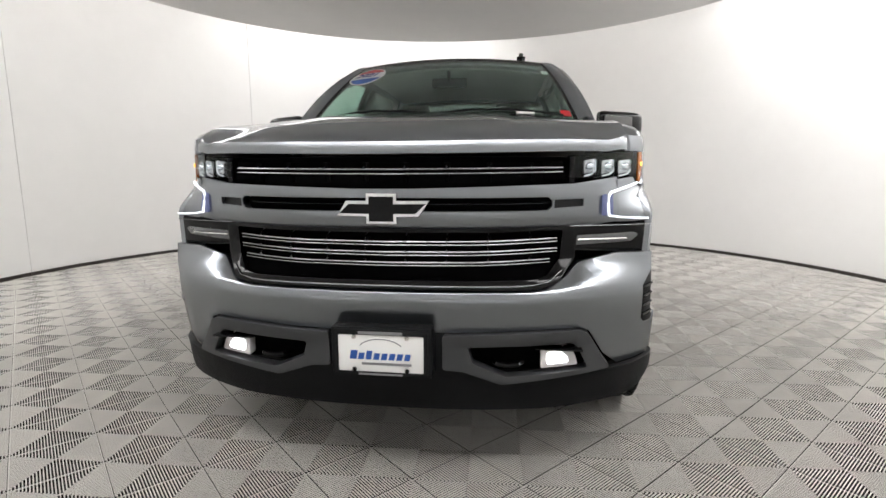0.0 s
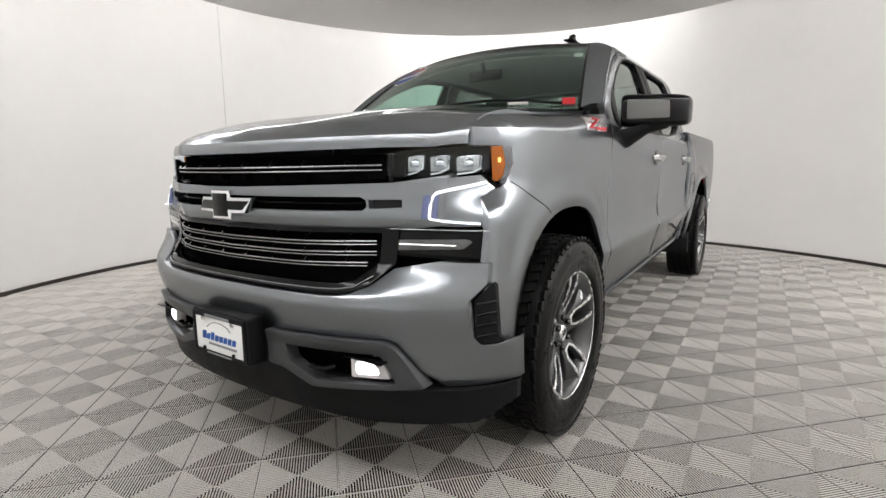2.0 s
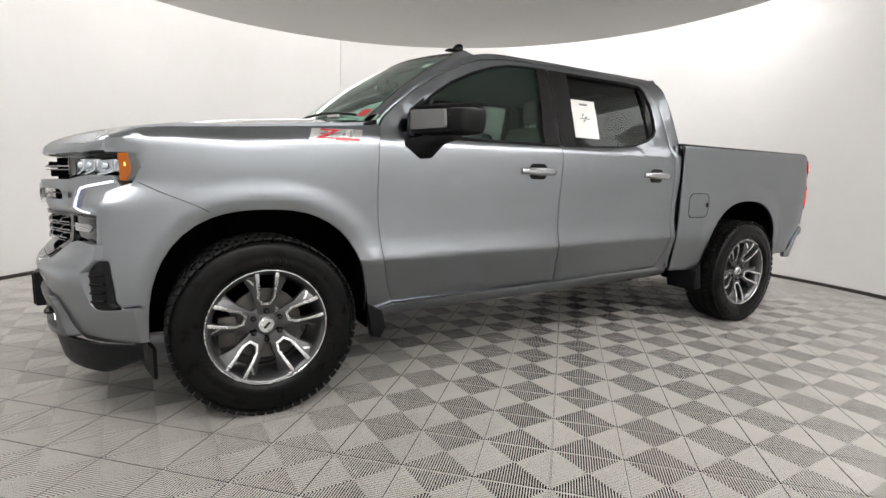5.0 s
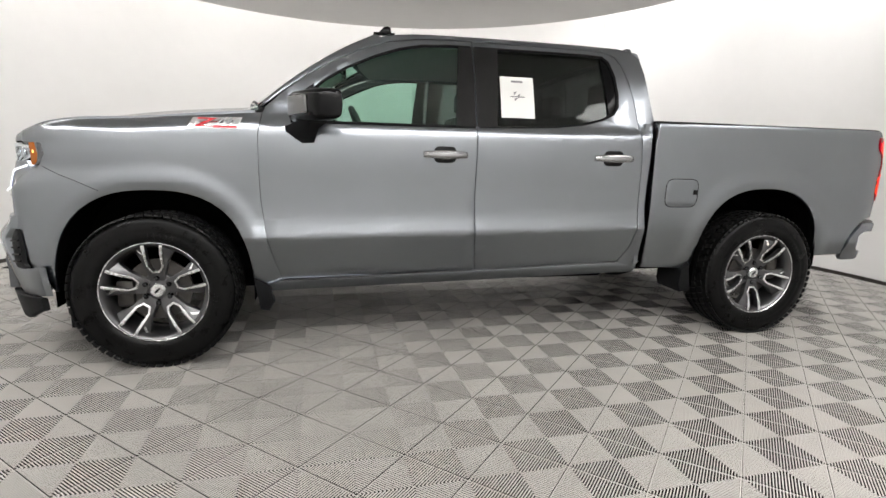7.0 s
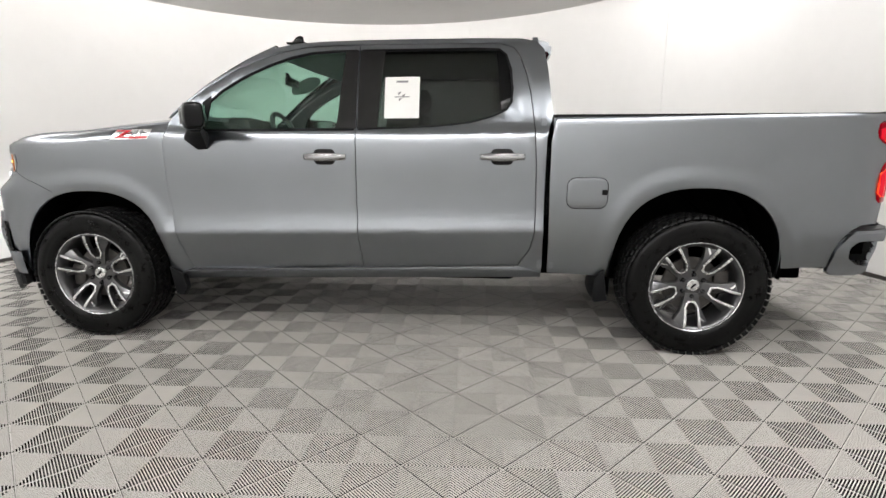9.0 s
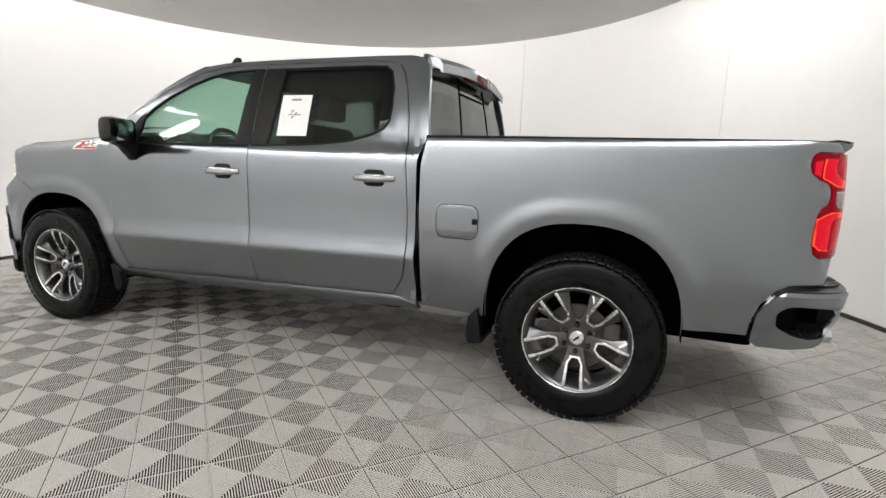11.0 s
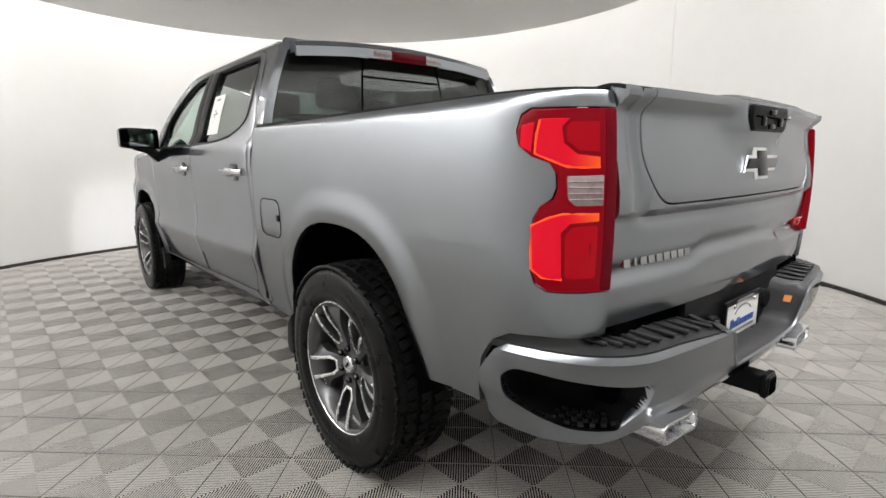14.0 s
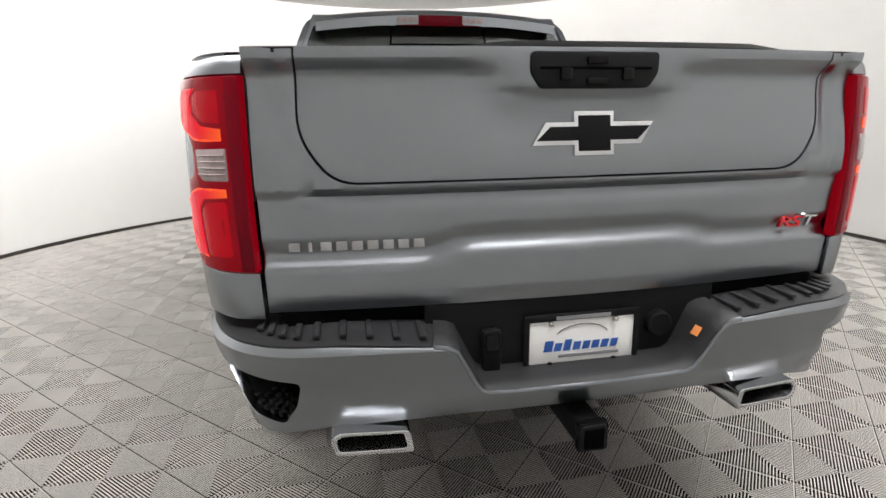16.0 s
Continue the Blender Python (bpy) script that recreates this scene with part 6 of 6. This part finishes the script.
# badges and stickers
for s in (-1, 1):
    bx, bz = 0.345, 1.297
    y0 = s * (side_y(bx, bz) + 0.003)
    face = FACE_LEFT if s < 0 else Matrix.Rotation(radians(180), 4, "Z") @ FACE_LEFT
    tilt = Matrix.Rotation(radians(0), 4, "X")
    def bfn_(k):
        return lambda x, z, d: (x, s * (side_y(x, z) + k - d), z)
    bg = part("side_badge", conform([(bx - 0.135, bz - 0.033), (bx - 0.110, bz + 0.027), (bx + 0.135, bz + 0.033), (bx + 0.110, bz - 0.027)], bfn_(0.004), frange(bx - 0.12, bx + 0.12, 0.06), [bz], 0.006, bevel=0.001), ALLOY, truck, "bright badge with red and grey figures")
    ex = s * -1
    letters("Z", 0.064, (bx - ex * 0.058, y0 + s * 0.003, bz - 0.001), face, RED, bg, depth=0.004, label="red raised letter", stretch=2.3, slant=0.25)
    letters("71", 0.050, (bx + ex * 0.042, y0 + s * 0.003, bz + 0.008), face, SATIN, bg, depth=0.004, label="grey raised figures", stretch=1.9, slant=0.25)
    lo, hi = (bx - 0.01, bx + 0.107) if s < 0 else (bx - 0.115, bx + 0.01)
    part("badge_stripe", conform([(lo, bz - 0.026), (lo + 0.004, bz - 0.012), (hi + 0.006, bz - 0.010), (hi, bz - 0.024)], bfn_(0.0055), frange(lo + 0.03, hi, 0.04), (), 0.004), RED, bg, "red stripe under the figures")
st = [(1.91, 1.385), (1.91, 1.628), (2.118, 1.628), (2.118, 1.385)]
stk = part("window_sticker", conform(st, lambda x, z, d: (x, -(side_y(x, z) - 0.019 - d), z), (), [1.45, 1.5, 1.55], 0.0015), PAPER, truck, "white price sheet in the rear window")
for x0, z0, w, h in ((2.014, 1.60, 0.035, 0.006), (2.014, 1.51, 0.045, 0.003), (2.0, 1.53, 0.02, 0.012), (2.025, 1.515, 0.018, 0.014), (2.005, 1.495, 0.022, 0.01)):
    part("print_bar", conform([(x0 - w, z0 - h), (x0 - w, z0 + h), (x0 + w, z0 + h), (x0 + w, z0 - h)] if h < 0.01 else [(x0 - w / 3, z0 - h), (x0 - w / 2, z0 + h * 0.4), (x0 + w / 2, z0 + h), (x0 + w / 3, z0 + h * 0.4)],
                              lambda x, z, d: (x, -(side_y(x, z) - 0.0175 - d), z), (), (), 0.001), GREY_INK, stk)


def screen_patch(u0, v0, w, h, mat, name, label, ellipse=False):
    if ellipse:
        poly = [(u0 + w * math.cos(a), v0 + h * math.sin(a)) for a in (2 * math.pi * k / 28 for k in range(28))]
    else:
        poly = [(u0 - w, v0 - h), (u0 + w, v0 - h), (u0 + w, v0 + h), (u0 - w, v0 + h)]
    return part(name, conform(poly, lambda u, v, d: screen(u, v, d - 0.004), frange(u0 - w, u0 + w, w / 4)[1:-1], frange(v0 - h, v0 + h, h / 4)[1:-1], 0.002), mat, truck, label)


SU, SV = 0.765, 0.69
oval = screen_patch(SU, SV, 0.175, 0.17, PAPER, "year_sticker", "oval white sticker with a red and blue band", True)
for a0, a1, m_ in ((0.5, math.pi - 0.5, RED), (math.pi + 0.35, 2 * math.pi - 0.35, BLUE)):
    part("sticker_band", conform([(SU + 0.162 * math.cos(a), SV + 0.155 * math.sin(a)) for a in frange(a0, a1, 0.2)], lambda u, v, d: screen(u, v, d - 0.006),
                                 frange(SU - 0.14, SU + 0.14, 0.04), frange(SV - 0.15, SV + 0.15, 0.03), 0.001), m_, oval)
pc = Vector(screen(SU, SV, -0.011)); pr = Vector(screen(SU - 0.1, SV, -0.011)); pu = Vector(screen(SU, SV + 0.06, -0.011))
ax = (pr - pc).normalized(); up = (pu - pc).normalized(); nz = ax.cross(up).normalized(); up = nz.cross(ax)
letters("2021", 0.085, pc, Matrix((( ax.x, up.x, nz.x, 0), (ax.y, up.y, nz.y, 0), (ax.z, up.z, nz.z, 0), (0, 0, 0, 1))), PAPER_BLUE, oval, depth=0.001, label="dark blue year figures", slant=0.2)
screen_patch(-0.885, 0.07, 0.036, 0.034, RED, "red_tag", "small red tag behind the windscreen")
screen_patch(-0.89, 0.71, 0.03, 0.035, PALE_GREEN, "inspection_sticker", "small pale green inspection sticker")
part("cowl_print", tube([screen(u, 0.05, -0.006) for u in (-0.66, -0.6, -0.54)], 0.008, 6), STEEL_LENS, truck, "pale scribbled marking")

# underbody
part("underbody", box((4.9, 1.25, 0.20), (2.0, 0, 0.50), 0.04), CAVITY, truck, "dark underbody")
# added block that keeps light off the floor under the cab
part("under_shade_box", box((2.10, 1.56, 0.12), (1.66, 0, 0.44), 0.03), CAVITY, truck, "dark box added between the wheels to deepen the shade below")
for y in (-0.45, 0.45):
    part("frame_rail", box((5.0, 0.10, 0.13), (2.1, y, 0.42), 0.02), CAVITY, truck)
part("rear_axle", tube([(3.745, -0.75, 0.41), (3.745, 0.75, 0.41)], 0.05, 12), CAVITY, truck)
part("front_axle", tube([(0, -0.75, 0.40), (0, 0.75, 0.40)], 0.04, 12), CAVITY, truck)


# ---- wheels ----
def build_wheel():
    """One wheel on its side of the car, its face towards -y, centred on the hub."""
    R, HW = 0.415, 0.137
    w = new("wheel")
    w.parent = truck
    prof = [(0.115, 0.262), (0.125, 0.285), (0.137, 0.33), (0.136, 0.36), (0.128, 0.385), (0.115, 0.396), (0.10, 0.402), (0.06, 0.405), (0.0, 0.4065), (-0.06, 0.405),
            (-0.10, 0.402), (-0.115, 0.396), (-0.126, 0.388), (-0.133, 0.372), (-0.137, 0.350), (-0.138, 0.335), (-0.136, 0.325), (-0.1375, 0.318), (-0.136, 0.295), (-0.130, 0.278), (-0.120, 0.268), (-0.112, 0.262)]
    ty = part("tyre", lathe(prof, 96), RUBBER, w, "black all-terrain tyre", angle=60)
    # tread: shoulder lugs and centre blocks
    lug = bmesh.new()
    n = 60
    for i in range(n):
        a = 2 * math.pi * i / n
        for y, wid, r, ln, ht in ((-0.112, 0.036, 0.3985, 0.034, 0.010), (0.112, 0.036, 0.3985, 0.034, 0.010), (-0.06, 0.038, 0.4095, 0.032, 0.010), (0.0, 0.040, 0.4115, 0.033, 0.009), (0.06, 0.038, 0.4095, 0.032, 0.010)):
            k = a + (0.05 if abs(y) == 0.06 else 0.0)
            m = Matrix.Rotation(-k, 4, "Y") @ Matrix.Translation((r + 0.001, y, 0)) @ Matrix.Rotation(radians(18 if abs(y) < 0.1 else 38 * (-1 if y > 0 else 1)) * (1 if abs(y) < 0.1 else 0.25), 4, "X")
            if abs(y) > 0.1:
                m = m @ Matrix.Rotation(radians(32) * (1 if y < 0 else -1), 4, "Z")
            b = bmesh.new()
            bmesh.ops.create_cube(b, size=1)
            bmesh.ops.scale(b, vec=(ht, wid, ln), verts=b.verts)
            bmesh.ops.transform(b, matrix=m, verts=b.verts)
            merge(b, lug)
    part("tread", lug, TREAD, ty, "blocky tread", smooth=False)
    # raised sidewall writing as short bars
    for k in (20, 160, 250):
        for j in range(5):
            a = radians(k + 5.5 * j)
            m = Matrix.Rotation(-a, 4, "Y") @ Matrix.Translation((0.306, -0.1365, 0))
            part("sidewall_bar", box((0.024, 0.003, 0.012), (0, 0, 0), 0.001, None), RUBBER, ty).matrix_basis = m
    rim_prof = [(0.11, 0.255), (0.10, 0.243), (0.0, 0.225), (-0.09, 0.238), (-0.108, 0.247), (-0.118, 0.256), (-0.121, 0.264), (-0.118, 0.270), (-0.105, 0.268), (-0.08, 0.262)]
    rim = part("rim", lathe(rim_prof, 72), ALLOY_MID, w, "machined alloy rim with dark pockets", angle=40)
    part("rim_lip", lathe([(-0.1205, 0.2625), (-0.1228, 0.2645), (-0.1225, 0.2670), (-0.1190, 0.2690)], 72), ALLOY, rim, "bright machined lip", angle=50)
    part("rim_barrel", lathe([(0.10, 0.238), (-0.07, 0.240)], 48), ALLOY_DARK, rim)
    yf = -0.1185

    def face_y(r):
        return yf + 0.048 * (1 - step(0.06, 0.24, r)) + 0.004

    for k in range(5):
        rot = Matrix.Rotation(radians(90 + 72 * k), 4, "Y")
        # dark spoke pair
        body = [(0.256, -0.118), (0.235, -0.105), (0.15, -0.060), (0.10, -0.047), (0.05, -0.036), (0.05, 0.036), (0.10, 0.047), (0.15, 0.060), (0.235, 0.105), (0.256, 0.118)]
        full = body + [(0.256, 0.036), (0.132, 0.030), (0.106, 0.015), (0.106, -0.015), (0.132, -0.030), (0.256, -0.036)]

        def spoke(u, v, d):
            slope = 0.028 * max(0.0, (abs(v) - 0.03)) / 0.05 * step(0.08, 0.2, u)
            p = rot @ Vector((u, face_y(u) + slope + d, v))
            return tuple(p)
        sp_ = part("spoke", conform(full, spoke, [0.08, 0.11, 0.17, 0.2, 0.23], [-0.06, -0.03, 0.03, 0.06], 0.035, bevel=0.003), ALLOY_MID, rim, "satin grey spoke pair")
        # bright cut edge round the window
        strip = [(0.2625, 0.054), (0.2625, 0.036), (0.132, 0.030), (0.106, 0.015), (0.106, -0.015), (0.132, -0.030), (0.2625, -0.036), (0.2625, -0.054),
                 (0.130, -0.041), (0.095, -0.021), (0.095, 0.021), (0.130, 0.041)]
        part("cut_edge", conform(strip, lambda u, v, d: tuple(rot @ Vector((u, face_y(u) - 0.003 + d, v))), [0.12, 0.145, 0.17, 0.2, 0.23], (), 0.006, bevel=0.001), ALLOY, sp_, "bright machined edge")
        # light on the spokes' sloped sides, put in as bright alloy wedges
        for e in (-1, 1):
            wedge = [(0.260, e * 0.055), (0.2585, e * 0.116), (0.238, e * 0.106), (0.190, e * 0.055)] if e > 0 else [(0.260, e * 0.055), (0.2585, e * 0.116), (0.248, e * 0.112), (0.236, e * 0.054)]
            part("lit_facet", conform(wedge, lambda u, v, d: tuple(rot @ Vector((u, face_y(u) + 0.028 * max(0.0, (abs(v) - 0.03)) / 0.05 - 0.002 + d, v))), (), (), 0.004, bevel=0.001), ALLOY, sp_, "spoke facet in bright alloy, imitating the light it catches")
    part("hub_plate", lathe([(-0.03, 0.090), (-0.055, 0.088), (-0.060, 0.078), (-0.060, 0.0)], 48), ALLOY_MID, rim)
    cap = part("centre_cap", lathe([(-0.055, 0.036), (-0.074, 0.036), (-0.079, 0.031), (-0.080, 0.0)], 32), ALLOY, rim, "silver centre cap")
    part("cap_mark", box((0.036, 0.003, 0.010), (0, -0.081, 0), 0.001, Matrix.Rotation(radians(-45), 4, "Y")), GLOSS, cap)
    for k in range(6):
        a = radians(30 + 60 * k)
        c = (0.067 * math.cos(a), 0, 0.067 * math.sin(a))
        ln = part("lug_nut", lathe([(-0.05, 0.0135), (-0.078, 0.0125), (-0.084, 0.008), (-0.085, 0.0)], 12), LUG, rim, "dark chrome lug nut")
        ln.matrix_basis = Matrix.Translation(c)
        part("lug_seat", lathe([(-0.0605, 0.0), (-0.0605, 0.018)], 14), CAVITY, rim).matrix_basis = Matrix.Translation(c)
    part("brake_disc", lathe([(-0.035, 0.165), (-0.035, 0.08), (-0.015, 0.08), (-0.015, 0.165), (-0.035, 0.165)], 48), BRAKE, w, "grey brake disc")
    part("brake_caliper", box((0.09, 0.07, 0.15), (0.165, -0.02, 0.02), 0.02), BRAKE, w)
    return w


wheel = build_wheel()
wheel.matrix_basis = pose(0.012, -0.873, 0.415, 0, 180, 0)
copy_thing(wheel, pose(3.745, -0.873, 0.415, 0, 0, 0))
copy_thing(wheel, pose(0.012, 0.873, 0.415, 0, 20, 180))
copy_thing(wheel, pose(3.74, 0.873, 0.415, 0, 33, 180))


# ---- floor tiles ----
CHECK, TURN = 0.2005, radians(2.22)
ORIGIN = Vector((-0.0729, -0.0687))
PITCH, RIB, DEEP, PLAIN_TOP = CHECK / 14, 0.0040, 0.02, 0.0029


def tile_data(bm, ox, oz):
    """Four squares of slanted ribs, each cut by one slanted seam. Flat prisms, open below."""
    c = CHECK

    def clip(a, b, nx, ny, lim):
        # part of segment a-b where nx*x + ny*y <= lim
        da, db = nx * a[0] + ny * a[1] - lim, nx * b[0] + ny * b[1] - lim
        if da > 0 and db > 0:
            return None
        if da <= 0 and db <= 0:
            return a, b
        t = da / (da - db)
        m = (a[0] + (b[0] - a[0]) * t, a[1] + (b[1] - a[1]) * t)
        return (a, m) if da <= 0 else (m, b)

    def rib(a, b, w, z0, z1):
        dx, dy = b[0] - a[0], b[1] - a[1]
        ln = math.hypot(dx, dy)
        if ln < 0.004:
            return
        px, py = -dy / ln * w / 2, dx / ln * w / 2
        v = [bm.verts.new((p[0] + ox + s * px, p[1] + oz + s * py, z)) for z in (z1, z1 - PLAIN_TOP, z0) for p, s in ((a, 1), (b, 1), (b, -1), (a, -1))]
        bm.faces.new(v[:4][::-1])
        for i, j in ((0, 1), (1, 2), (2, 3), (3, 0)):
            bm.faces.new((v[i], v[j], v[j + 4], v[i + 4]))
        # the shade deep in the grooves is painted on as a darker plastic
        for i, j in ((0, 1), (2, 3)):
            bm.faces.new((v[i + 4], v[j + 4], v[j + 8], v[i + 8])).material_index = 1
    for qx in (0, 1):
        for qy in (0, 1):
            x0, y0 = qx * c, qy * c
            up = (qx + qy) % 2 == 0            # seam runs from corner (0,0) to (c,c) of this square
            s = 1 if up else -1
            # ribs run across the seam
            for k in range(1, 28):
                t = k * PITCH
                # line x + s'*y = const
                if up:
                    a, b = (max(0, t - c), min(t, c)), (min(t, c), max(0, t - c))
                else:
                    a, b = (max(0, t - c), c - min(t, c)), (min(t, c), c - max(0, t - c))
                mx, my = (a[0] + b[0]) / 2, (a[1] + b[1]) / 2
                for e in (0, 1):
                    p = a if e == 0 else b
                    ln = math.hypot(p[0] - mx, p[1] - my)
                    if ln < 0.006:
                        continue
                    g = 0.003 / ln
                    q = (mx + (p[0] - mx) * g, my + (p[1] - my) * g)
                    rib((p[0] + x0, p[1] + y0), (q[0] + x0, q[1] + y0), RIB, -DEEP, 0.0)
            if up:
                rib((x0, y0), (x0 + c, y0 + c), 0.0036, -DEEP, -0.0065)
            else:
                rib((x0, y0 + c), (x0 + c, y0), 0.0036, -DEEP, -0.0065)


tile_bm = bmesh.new()
tile_data(tile_bm, 0, 0)
tile_me = bpy.data.meshes.new("floor_tile")
tile_bm.to_mesh(tile_me)
tile_bm.free()
tile_me.materials.append(TILE)
tile_me.materials.append(GROOVE_SHADE)
cells = []
for i in range(-20, 34):
    for j in range(-30, 30):
        base = Vector((2 * i * CHECK, 2 * j * CHECK))
        mid = base + Vector((CHECK, CHECK))
        p = ORIGIN + Vector((mid.x * math.cos(TURN) - mid.y * math.sin(TURN), mid.x * math.sin(TURN) + mid.y * math.cos(TURN)))
        if (p - Vector((ROOM_X, ROOM_Y))).length < ROOM_R + 0.26:
            org = ORIGIN + Vector((base.x * math.cos(TURN) - base.y * math.sin(TURN), base.x * math.sin(TURN) + base.y * math.cos(TURN)))
            cells.append((p.y - 0.35 * abs(p.x - 1.8) * (1 if p.y > 0 else 0), org))
cells.sort(key=lambda c: c[0])
rest = bmesh.new()
placed = 0
room_c = Vector((ROOM_X, ROOM_Y, 0))
for k, org in cells:
    m = Matrix.Translation((org.x, org.y, 0)) @ Matrix.Rotation(TURN, 4, "Z")
    far_out = max((m @ Vector((cx_, cy_, 0)) - room_c).length for cx_ in (0, 2 * CHECK) for cy_ in (0, 2 * CHECK))
    if far_out < ROOM_R + 0.05 and placed < 300:
        placed += 1
        ob = new("floor_tile", tile_me)
        ob.parent = floor
        ob.matrix_basis = m
        continue
    one = bmesh.new()
    one.from_mesh(tile_me)
    bmesh.ops.transform(one, matrix=m, verts=one.verts)
    if far_out > ROOM_R + 0.05:
        gone = [v for v in one.verts if math.hypot(v.co.x - ROOM_X, v.co.y - ROOM_Y) > ROOM_R + 0.07]
        bmesh.ops.delete(one, geom=gone, context="VERTS")
    cut = bpy.data.meshes.new("scratch_tile")
    one.to_mesh(cut)
    one.free()
    rest.from_mesh(cut)
    bpy.data.meshes.remove(cut)
me = bpy.data.meshes.new("floor_tiles_rest")
rest.to_mesh(me)
rest.free()
me.materials.append(TILE)
me.materials.append(GROOVE_SHADE)
far = tagged(new("floor_tiles_beyond", me), kind="stuff")
far.parent = floor
